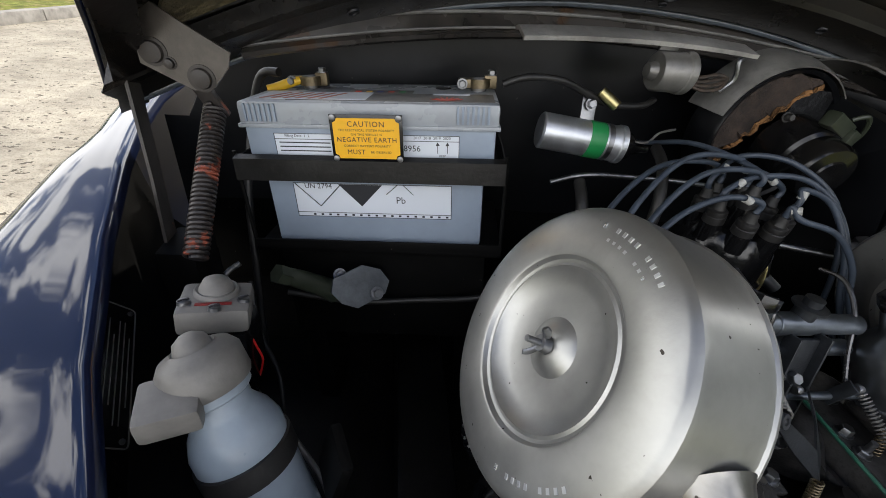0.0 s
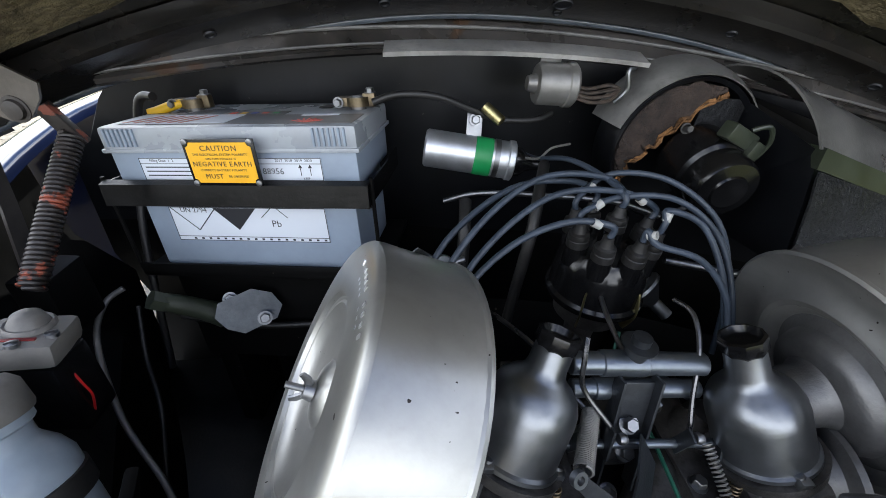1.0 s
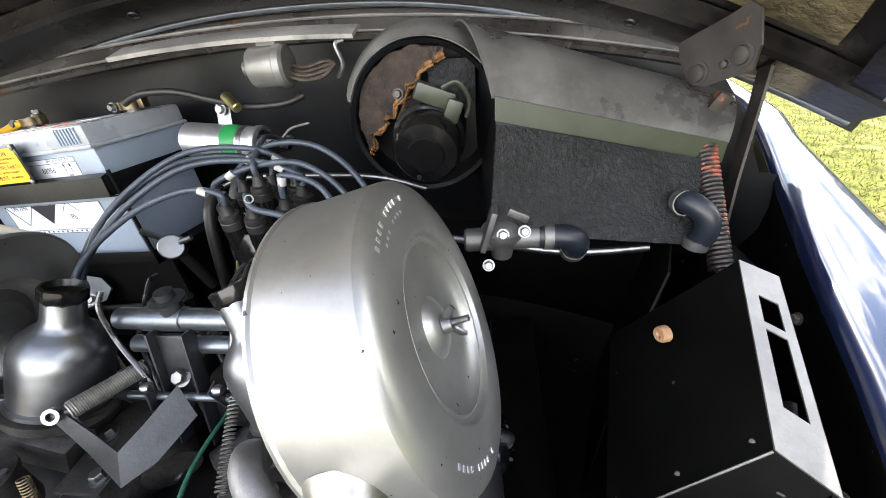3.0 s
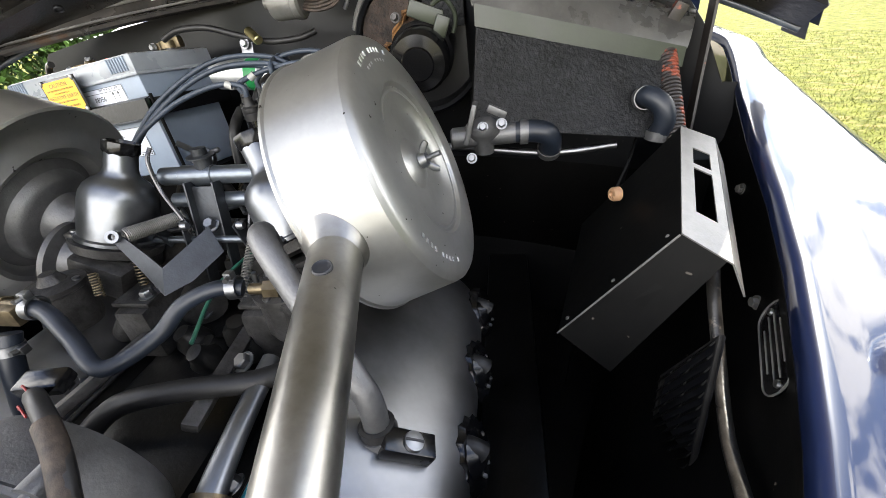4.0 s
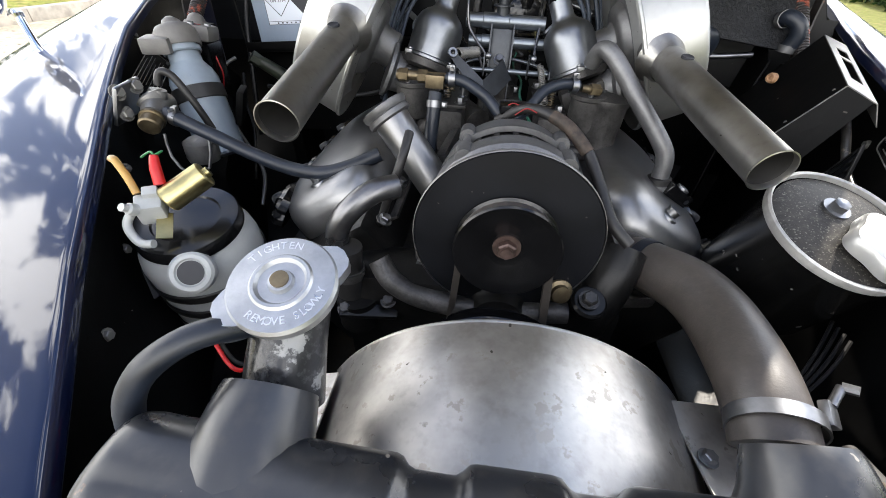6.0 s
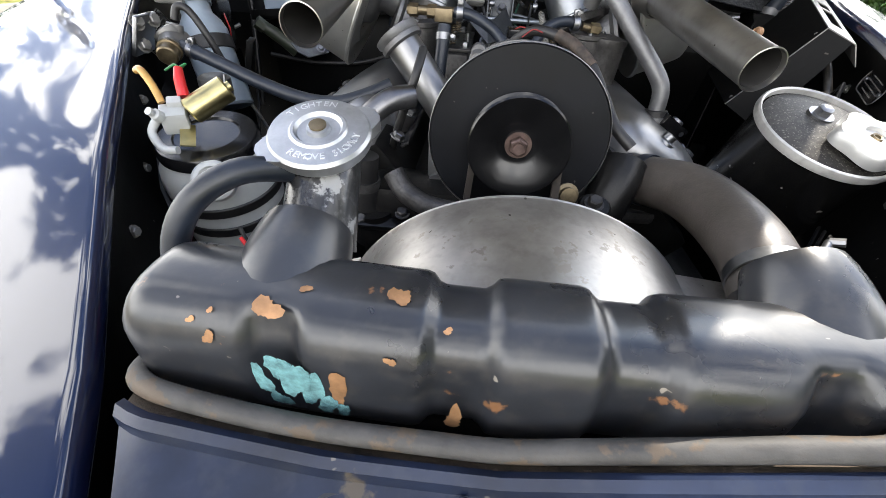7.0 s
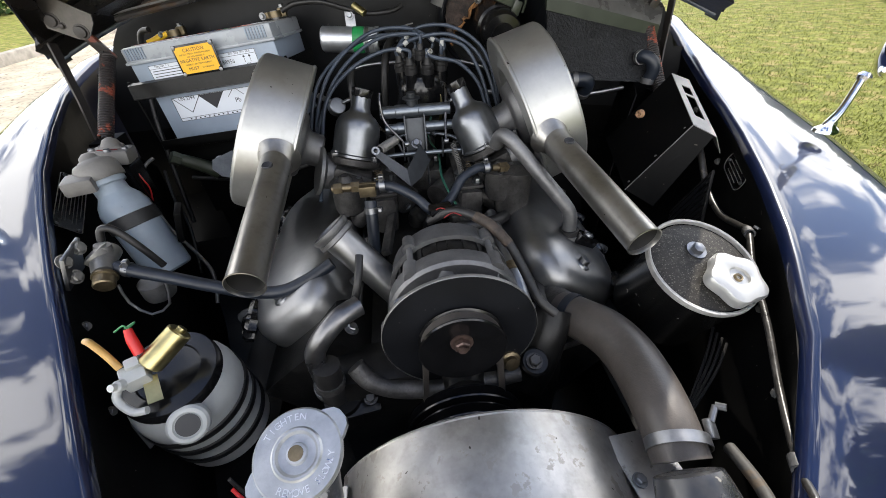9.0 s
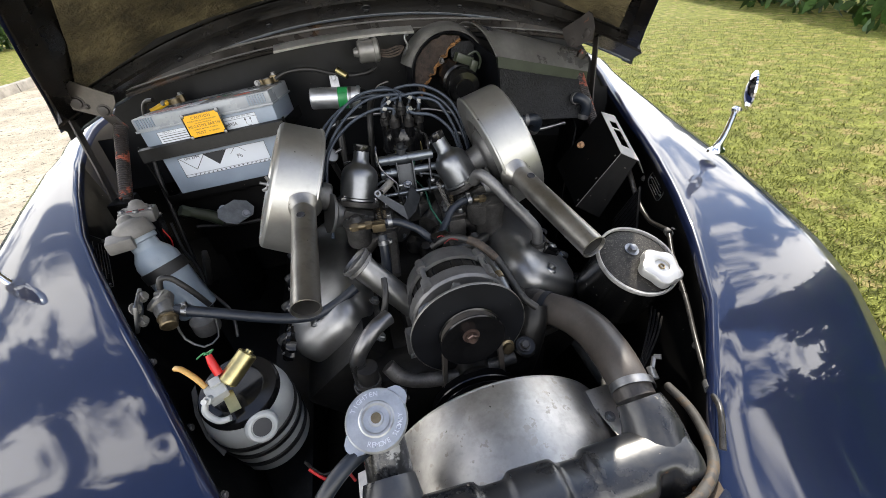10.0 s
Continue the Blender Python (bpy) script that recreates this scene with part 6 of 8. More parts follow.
def build_blower():
    c = Vector((0.212, 0.735, 0.925))
    ax = Vector((0.05, -1, 0.0)).normalized()
    t = thing("heater_blower", (0.212, 0.76, 0.83), "round black heater blower with torn brown foam", "blower")
    g = Geo()
    g.lathe(c - ax * 0.05, ax, [(0.118, 0.0), (0.118, 0.058), (0.114, 0.064), (0.108, 0.060), (0.106, 0.05), (0.105, 0.012), (0.04, 0.010), (0, 0.010)], 56)
    part("scroll", g, BULK, t, "black scroll housing")
    # pale strip over the scroll's top: dust, plus light from above in its colour
    g = Geo()
    rows = []
    for h, r in ((-0.052, 0.134), (-0.02, 0.130), (0.006, 0.122), (0.015, 0.117)):
        rows.append([c + ax * h + Vector((math.sin(radians(k)) * r, 0, math.cos(radians(k)) * r)) for k in range(-74, 80, 6)])
    part("top_band", Geo().slab(rows, 0.002), BAND_M, t, "dusty band over the scroll, made pale as if lit")
    # crescent of dirty foam with a torn, lighter edge
    rng = random.Random(2)
    inner = [(0.030, 0.088), (0.010, 0.073), (-0.016, 0.046), (-0.042, 0.014), (-0.062, -0.004), (-0.083, -0.024), (-0.090, -0.052)]
    rows, edge = [], []
    for k in range(25):
        f = k / 24 * (len(inner) - 1)
        i = min(int(f), len(inner) - 2)
        f -= i
        jag = rng.uniform(-0.006, 0.006)
        q = Vector((inner[i][0] * (1 - f) + inner[i + 1][0] * f + jag, 0, inner[i][1] * (1 - f) + inner[i + 1][1] * f + rng.uniform(-0.004, 0.004)))
        ang = radians(20 - 138 * k / 24)
        o = Vector((math.sin(ang) * 0.104, 0, math.cos(ang) * 0.104))
        rows.append([c + ax * (rng.uniform(0.0, 0.007) + 0.006 * j / 5) + o.lerp(q, j / 5) for j in range(6)])
        wide = rng.uniform(0.05, 0.20)
        edge.append([c + ax * (0.014 + rng.uniform(0.0, 0.006)) + q.lerp(o, wide * j / 3 - 0.02) for j in range(4)])
    part("foam_ring", Geo().slab(rows, 0.005), FOAM_DARK, t, "dirty rust-brown foam lining")
    part("foam_edge", Geo().slab(edge, 0.005), FOAM, t, "torn lighter foam edge")
    part("felt_pad", Geo().box((c.x + 0.045, c.y - 0.002, c.z + 0.055), (0.07, 0.006, 0.06), bevel=0.002), FELT, t)
    m0, m1 = Vector((0.226, 0.715, 0.925)), Vector((0.226, 0.612, 0.908))
    d = (m1 - m0).normalized()
    ln = (m1 - m0).length
    g = Geo()
    g.lathe(m0, d, [(0.052, 0), (0.052, ln - 0.045), (0.047, ln - 0.04), (0.047, ln - 0.010), (0.042, ln - 0.003), (0.026, ln), (0.024, ln + 0.003), (0, ln + 0.003)], 44)
    part("motor", g, BAKELITE, t, "gloss black blower motor")
    for dx, dz in ((0.024, 0.018), (-0.012, -0.032)):
        part("screw", Geo().lathe(m1 + Vector((dx, 0.002, dz)), d, [(0.0035, 0), (0.003, 0.003), (0, 0.003)], 10), ZINC, t)
    part("mount_bolt", Geo().hexbolt((0.268, 0.690, 0.93), (0, -1, 0), 0.006, 0.006), ZINC, t)
    part("mount_bolt", Geo().hexbolt((0.182, 0.690, 0.972), (0, -1, 0.2), 0.006, 0.010), CASTDARK, t)
    g = Geo()
    g.box((0.238, 0.655, 0.975), (0.055, 0.022, 0.024), rot=(0, 22, 10), bevel=0.004)
    g.box((0.262, 0.650, 0.956), (0.022, 0.02, 0.03), rot=(0, 22, 10), bevel=0.004)
    part("connector", g, OLIVE, t, "olive wiring connector")
    g = Geo().tube([(0.25, 0.65, 0.985), (0.27, 0.645, 0.992), (0.285, 0.65, 0.97), (0.28, 0.655, 0.945)], 0.0035, 8)
    part("wire", g, OLIVE, t)
    return t


build_blower()


def build_heater_valve():
    t = thing("heater_valve", (0.34, 0.55, 0.80), "grey cast heater valve with rubber hose elbow", "valve")
    g = Geo()
    g.cyl((0.268, 0.535, 0.824), (0.372, 0.535, 0.830), 0.016, seg=22, chamfer=0.003)
    g.lathe((0.318, 0.535, 0.800), (0, 0, 1), [(0, 0), (0.014, 0), (0.017, 0.02), (0.024, 0.028), (0.028, 0.034), (0.028, 0.042), (0.02, 0.05), (0.012, 0.056), (0, 0.057)], 24)
    part("body", g, GREYCAST, t, "dull grey valve body")
    g = Geo()
    g.box((0.300, 0.520, 0.850), (0.008, 0.03, 0.06), rot=(0, 15, 0), bevel=0.003)
    g.box((0.338, 0.535, 0.862), (0.03, 0.012, 0.012), rot=(0, 25, 0), bevel=0.003)
    part("lever", g, GREYCAST, t)
    for p in ((0.318, 0.512, 0.845), (0.345, 0.515, 0.848), (0.300, 0.510, 0.80)):
        part("bolt", Geo().hexbolt(p, (0, -1, 0.5), 0.006, 0.008), ZINC, t)
    g = Geo()
    g.tube([(0.366, 0.535, 0.830), (0.395, 0.534, 0.830), (0.415, 0.538, 0.822), (0.420, 0.552, 0.802), (0.418, 0.57, 0.785)], 0.0165, 18)
    part("hose", g, BLUE_HOSE, t, "black rubber elbow")
    for p, d in (((0.372, 0.535, 0.830), (1, 0, 0)), ((0.419, 0.558, 0.797), (0, 0.6, -0.7))):
        part("hose_clip", Geo().lathe(p, d, [(0.017, 0), (0.0188, 0), (0.0188, 0.012), (0.017, 0.012)], 24, closed=True), GREYCAST, t)
    part("pipe", Geo().tube([(0.18, 0.60, 0.80), (0.30, 0.575, 0.795), (0.42, 0.565, 0.785), (0.52, 0.56, 0.795)], 0.006, 10), ZINC, t)
    return t


build_heater_valve()


# ---- bonnet hinges ----
def build_hinge(s):
    t = thing("bonnet_stay", (s * 0.67, 0.58, 0.75), "black steel bonnet hinge with rust-streaked coil spring", "hinge", "bonnet hinges")
    k = 0.0 if s < 0 else -0.058
    back = 0.0 if s < 0 else 0.055

    def at(x, y, z):
        return Vector((s * (x + k), y, z))

    g = Geo()
    m = pose(-0.634, 0.520, 0.992, 90, 0, 0) @ Matrix.Scale(0.9, 4) if s < 0 else pose(0.640 + k, 0.60, 1.0, 90, 0, -62)
    out = [(-s * x, y) for x, y in ((-0.051, 0.075), (-0.038, 0.081), (-0.017, 0.067), (0.039, 0.036), (0.034, 0.018), (0.015, -0.006), (-0.009, -0.011), (-0.063, 0.015), (-0.063, 0.040))]
    g.prism(out, m, 0.004)
    # left plate has paler steel, standing in for light from outside
    part("link_plate", g, LINK_M if s < 0 else RUSTY, t, "worn dark steel link plate with rusty edges")
    g = Geo()
    g.tube([m @ Vector((x, y, 0.002)) for x, y in (out[-1], out[0], out[1])], 0.0022, 6, smooth=1)
    part("rusty_edge", g, SPRING, t, "orange rusty edge")
    for dx, dy, r in ((-0.046, 0.029, 0.011), (0.002, 0.004, 0.011), (-0.030, 0.018, 0.005)):
        part("pivot", Geo().lathe(m @ Vector((-s * dx, dy, 0.003)), m.to_3x3() @ Vector((0, 0, 1)), [(r * 1.3, 0), (r * 1.3, 0.002), (r, 0.0022), (r * 0.9, 0.006), (r * 0.4, 0.007), (0, 0.007)], 20), RUSTY, t)
    g = Geo()
    g.slab([[at(0.730, 0.555 + back, 1.01), at(0.725, 0.535 + back, 0.86), at(0.715, 0.50 + back, 0.74)], [at(0.730, 0.580 + back, 1.01), at(0.725, 0.558 + back, 0.86), at(0.715, 0.53 + back, 0.74)]], 0.004)
    part("stay_arm", g, RUSTY, t, "flat black stay arm")
    g = Geo()
    g.box(tuple(at(0.668, 0.61, 0.950)), (0.02, 0.012, 0.06), rot=(10, s * 25, 0), bevel=0.002)
    part("spring_hook", g, SPRING, t, "rust-red spring hook")
    top = at(0.664, 0.612, 0.935)
    low = Vector((-0.655, 0.450, 0.800)) if s < 0 else at(0.664, 0.468, 0.790)
    part("spring", Geo().coil(top, low, 0.0120, 0.0030, 34, 7, 14), SPRING, t, "tight coil spring with red rust")
    part("spring_core", Geo().cyl(top, low, 0.0080, seg=10), INK, t)
    part("bracket", Geo().box(tuple(at(0.70, 0.52, 0.73)), (0.05, 0.07, 0.10), bevel=0.006), BLACK_PAINT, t)
    part("rail_bracket", Geo().box(tuple(at(0.70, 0.68, 1.055)), (0.03, 0.13, 0.03), rot=(-28, 0, s * 20), bevel=0.004), BONNET_UNDER, t)
    return t


for side in (-1, 1):
    build_hinge(side)


# ---- carburettors and linkage ----
def build_carb(s):
    foot = Vector((s * 0.127 - 0.005, 0.291, 0.783))
    tip = Vector((s * 0.087 - 0.014, 0.328, 0.889))
    ax = (tip - foot).normalized()
    ln = (tip - foot).length
    t = thing("carburettor", (s * 0.15, 0.34, 0.70), "polished aluminium carburettor with bell-shaped dashpot", "carburettor", "carburettors between the air cleaners")
    k = ln / 0.131
    g = Geo()
    g.lathe(foot, ax, [(0.041, 0), (0.0450, 0.001), (0.0450, 0.005), (0.0420, 0.007), (0.0418, 0.050), (0.0405, 0.060), (0.0365, 0.0690), (0.0300, 0.0760), (0.0235, 0.0805), (0.0195, 0.0850), (0.0178, 0.091), (0.0170, 0.128 * k), (0.0145, 0.1285 * k), (0.0140, 0.118 * k), (0, 0.118 * k)], 48)
    part("dashpot", g, STEEL, t, "polished bell dashpot", 30)
    part("damper_cap", Geo().lathe(foot, ax, [(0.0172, 0.122 * k), (0.0196, 0.126 * k), (0.0196, 0.139 * k), (0.0165, 0.140 * k), (0.0140, 0.133 * k), (0, 0.132 * k)], 9), BAKELITE, t, "black faceted cap")
    _, u, w = frame_of(ax, (s, 0, 0.2))
    g = Geo()
    g.lathe(foot - ax * 0.016, ax, [(0, 0), (0.040, 0), (0.048, 0.004), (0.050, 0.015), (0, 0.016)], 40)
    g.box(tuple(foot - ax * 0.035), (0.07, 0.075, 0.045), rot=(0, -s * 25, 0), bevel=0.008)
    part("body", g, CASTDARK, t, "grimy cast body")
    g = Geo()
    g.lathe(foot - ax * 0.03 + Vector((s * 0.032, -0.006, 0.004)), (s * 0.9, -0.2, 0.37), [(0.03, 0), (0.032, 0.02), (0.045, 0.026), (0.045, 0.032), (0, 0.032)], 32)
    part("intake_flange", g, GREYCAST, t)
    for a in (40, 150, 270):
        q = foot + (u * math.cos(radians(a)) + w * math.sin(radians(a))) * 0.0435
        g = Geo()
        g.box((0, 0, 0.002), (0.012, 0.012, 0.010), bevel=0.002, m=Matrix.Translation(q))
        g.lathe(q + ax * 0.006, ax, [(0, 0), (0.004, 0), (0.004, 0.003), (0, 0.0035)], 10)
        part("clip_screw", g, ZINC, t)
    g = Geo()
    fl = foot + Vector((s * 0.012, -0.085, -0.035))
    g.lathe(fl, (0, 0, 1), [(0, -0.03), (0.024, -0.03), (0.027, -0.022), (0.027, 0.018), (0.030, 0.020), (0.030, 0.026), (0.014, 0.030), (0.008, 0.04), (0, 0.04)], 28)
    part("float_chamber", g, CASTDARK, t, "cast float chamber")
    for a in range(3):
        th = radians(120 * a + 20)
        part("screw", Geo().lathe(fl + Vector((0.024 * math.cos(th), 0.024 * math.sin(th), 0.026)), (0, 0, 1), [(0.004, 0), (0.004, 0.004), (0, 0.004)], 10), ZINC, t)
    g = Geo()
    hp = foot - ax * 0.02 - Vector((s * 0.045, 0.02, 0))
    part("spring", Geo().coil(hp, hp + Vector((0, -0.01, -0.04)), 0.005, 0.0010, 10, 5, 10), BRASS, t, "small return spring")
    return t


for side in (-1, 1):
    build_carb(side)


def build_linkage():
    t = thing("balance_pipe", (-0.01, 0.33, 0.74), "silver balance pipe and throttle linkage across the vee", "pipe")
    for z, y, r, x0, x1 in ((0.846, 0.340, 0.0115, -0.075, 0.062), (0.815, 0.335, 0.0095, -0.068, 0.066)):
        g = Geo()
        g.cyl((x0, y, z), (x1, y, z), r, seg=22, chamfer=0.001)
        g.cyl((-0.045, y, z), (0.0, y, z), r + 0.0015, seg=22, chamfer=0.0008)
        part("tube", g, DULL_TUBE, t, "smooth dull silver tube")
    g = Geo()
    g.lathe((-0.012, 0.342, 0.852), (0, 0, 1), [(0.011, 0), (0.011, 0.016), (0.017, 0.017), (0.017, 0.019), (0.009, 0.020), (0.009, 0.028), (0, 0.029)], 20)
    part("banjo_bolt", g, BRACKET_M, t)
    g = Geo()
    g.box((-0.010, 0.318, 0.795), (0.036, 0.006, 0.085), rot=(-12, 0, 0), bevel=0.002)
    part("bracket", g, BRACKET_M, t, "grey steel bracket")
    for dx in (-0.019, 0.019):
        part("bracket_cheek", Geo().box((-0.010 + dx, 0.310, 0.775), (0.003, 0.018, 0.14), rot=(-12, 0, 0), bevel=0.001), BRACKET_M, t)
    for p in ((-0.010, 0.312, 0.790), (-0.010, 0.300, 0.762), (-0.035, 0.27, 0.742)):
        part("bolt", Geo().hexbolt(p, (0, -0.7, 0.7), 0.0075, 0.008), ZINC, t)
    # folded vee-shaped lever plate with its eye, and the return spring hooked to it
    lever = [[Vector((-0.092, 0.250, 0.803)), Vector((-0.062, 0.238, 0.772)), Vector((-0.030, 0.222, 0.745))],
             [Vector((-0.080, 0.254, 0.806)), Vector((-0.052, 0.246, 0.786)), Vector((-0.034, 0.240, 0.772))]]
    part("throttle_lever", Geo().slab(lever, 0.002), BRACKET_M, t, "dark grey folded lever plate")
    part("lever_wing", Geo().slab([[(-0.030, 0.222, 0.745), (-0.008, 0.245, 0.750), (0.014, 0.285, 0.766)], [(-0.034, 0.240, 0.772), (-0.020, 0.262, 0.782), (-0.004, 0.298, 0.795)]], 0.002), BRACKET_M, t)
    part("lever_eye", Geo().lathe((-0.088, 0.251, 0.808), (0.3, -0.8, 0.5), [(0.004, -0.002), (0.0075, -0.002), (0.0075, 0.004), (0.004, 0.004)], 20, closed=True), STEEL, t)
    spring = part("spring", Geo().coil((-0.080, 0.258, 0.806), (-0.050, 0.316, 0.800), 0.0078, 0.0013, 34, 6, 12), DUSTY_METAL, t, "close-wound grey return spring")
    part("spring_hook", Geo().tube([(-0.088, 0.250, 0.808), (-0.084, 0.254, 0.807), (-0.080, 0.258, 0.806)], 0.0014, 6), DUSTY_METAL, spring)
    part("spring", Geo().coil((-0.082, 0.205, 0.790), (-0.081, 0.198, 0.764), 0.0042, 0.0009, 9, 5, 10), BRASS, t, "small brass spring")
    part("pull_rod", Geo().tube([(-0.070, 0.335, 0.885), (-0.072, 0.325, 0.87), (-0.066, 0.318, 0.835), (-0.035, 0.30, 0.80), (-0.033, 0.298, 0.785)], 0.0026, 8), DARKPIPE, t)
    part("pull_rod", Geo().tube([(0.052, 0.40, 0.878), (0.058, 0.375, 0.880), (0.055, 0.345, 0.86), (0.050, 0.32, 0.82), (0.048, 0.30, 0.79)], 0.0025, 8), DARKPIPE, t)
    return t


build_linkage()


# ---- distributor and leads ----
def build_distributor():
    c = Vector((0.030, 0.470, 0.800))
    t = thing("distributor", (0.022, 0.492, 0.70), "black bakelite distributor cap with nine lead towers", "distributor")
    g = Geo()
    g.lathe(c, (0, 0, 1), [(0.018, -0.10), (0.022, -0.04), (0.044, -0.03), (0.046, 0.018), (0.044, 0.02)], 36)
    part("body", g, CASTDARK, t, "grimy cast body")
    g = Geo()
    g.lathe(c, (0, 0, 1), [(0.052, 0.000), (0.061, 0.002), (0.063, 0.005), (0.063, 0.011), (0.059, 0.015), (0.0575, 0.044), (0.054, 0.062), (0.046, 0.073), (0.022, 0.079), (0, 0.080)], 56)
    part("cap", g, BAKELITE, t, "gloss black cap")
    towers = []
    for k in range(9):
        a = radians(45 * k + 12)
        p = c + (Vector((0.043 * math.cos(a), 0.043 * math.sin(a), 0.056)) if k < 8 else Vector((0, 0, 0.074)))
        up = Vector((0.10 * math.cos(a), 0.10 * math.sin(a), 1)).normalized() if k < 8 else Vector((0, 0, 1))
        tw = part("tower", Geo().lathe(p, up, [(0.0150, 0), (0.0125, 0.030), (0, 0.031)], 18), BAKELITE, t)
        g = Geo()
        g.lathe(p + up * 0.024, up, [(0.0120, 0.0), (0.0132, 0.001), (0.0132, 0.010), (0.0122, 0.011), (0.0128, 0.013), (0.0122, 0.018), (0.0085, 0.020), (0.0068, 0.026), (0.0062, 0.032), (0, 0.032)], 18)
        part("boot", g, RUBBER, tw, "ribbed rubber boot")
        towers.append((p + up * 0.052, up))
    for s in (-1, 1):
        g = Geo()
        g.tube([c + Vector((s * 0.030, -0.042, -0.02)), c + Vector((s * 0.034, -0.050, 0.005)), c + Vector((s * 0.033, -0.046, 0.03)), c + Vector((s * 0.031, -0.043, 0.036))], 0.0045, 8, squash=0.35)
        part("spring_clip", g, GOLD, t, "brass spring clip")
    # vacuum capsule
    g = Geo()
    d = Vector((0.60, -0.42, -0.42)).normalized()
    p = Vector((0.098, 0.475, 0.806))
    g.lathe(p, d, [(0, -0.004), (0.020, -0.004), (0.028, -0.002), (0.031, 0.0), (0.031, 0.004), (0.026, 0.008), (0.014, 0.022), (0.009, 0.028), (0.0085, 0.052), (0, 0.053)], 36)
    part("vacuum_capsule", g, STEEL, t, "silver vacuum capsule")
    return towers


TOWERS = build_distributor()
LEAD_ENDS = {
    5: [(-0.045, 0.462, 0.945), (-0.11, 0.435, 0.918), (-0.165, 0.385, 0.865), (-0.185, 0.33, 0.79), (-0.19, 0.22, 0.72)],
    1: [(0.010, 0.530, 0.972), (-0.075, 0.505, 0.965), (-0.155, 0.44, 0.905), (-0.195, 0.38, 0.82), (-0.20, 0.25, 0.72)],
    0: [(0.020, 0.505, 0.965), (-0.065, 0.480, 0.955), (-0.145, 0.42, 0.895), (-0.19, 0.36, 0.81), (-0.21, 0.33, 0.74)],
    2: [(-0.025, 0.535, 0.962), (-0.10, 0.515, 0.948), (-0.175, 0.455, 0.895), (-0.205, 0.40, 0.83), (-0.22, 0.36, 0.74)],
    3: [(0.030, 0.545, 0.970), (0.10, 0.525, 0.965), (0.16, 0.48, 0.92), (0.187, 0.44, 0.84), (0.20, 0.42, 0.74)],
    4: [(0.030, 0.505, 0.958), (0.095, 0.490, 0.955), (0.15, 0.455, 0.91), (0.178, 0.41, 0.83), (0.20, 0.38, 0.72)],
    7: [(0.075, 0.480, 0.955), (0.12, 0.465, 0.935), (0.15, 0.425, 0.875), (0.168, 0.39, 0.80), (0.19, 0.34, 0.72)],
    6: [(0.050, 0.442, 0.932), (0.10, 0.425, 0.915), (0.138, 0.40, 0.87), (0.155, 0.37, 0.81), (0.18, 0.30, 0.72)],
    8: [(0.015, 0.52, 0.950), (-0.005, 0.58, 0.945), (-0.02, 0.66, 0.915), (-0.03, 0.702, 0.907), (-0.04, 0.703, 0.908)],
}
for number, ends in LEAD_ENDS.items():
    ends = [(x, y - d, z - 0.6 * d) for (x, y, z), d in zip(ends, (0.030, 0.022, 0.010, 0.0, 0.0))] if number != 8 else ends
    start, rise = TOWERS[number]
    path = [start, start + rise * 0.018] + ends
    lead = thing("ignition_lead", tuple(start), "blue-grey ignition lead with white number tag", "ignition lead", "ignition leads on the distributor")
    part("cable", Geo().tube(path, 0.0037, 12), LEAD, lead, "blue-grey cable")
    if number != 8:
        tag = Vector(ends[0]).lerp(start + rise * 0.02, 0.62)
        part("tag", Geo().lathe(tag, Vector(ends[0]) - start, [(0.0038, -0.005), (0.0049, -0.005), (0.0049, 0.005), (0.0038, 0.005)], 16, closed=True), TAG_M, lead, "white number tag")


# ---- fuel and breather plumbing ----
def clip_on(parent, p, d, r, mat=None):
    g = Geo().lathe(p, d, [(r, -0.0045), (r + 0.0014, -0.0045), (r + 0.0014, 0.0045), (r, 0.0045)], 22, closed=True)
    a, u, w = frame_of(d)
    q = Vector(p) + u * (r + 0.004)
    g.box(tuple(q), (0.008, 0.008, 0.008), bevel=0.0015)
    g.cyl(q, q + w * 0.010, 0.0026, seg=8)
    return part("hose_clip", g, mat or ZINC, parent, "bright worm-drive clip")


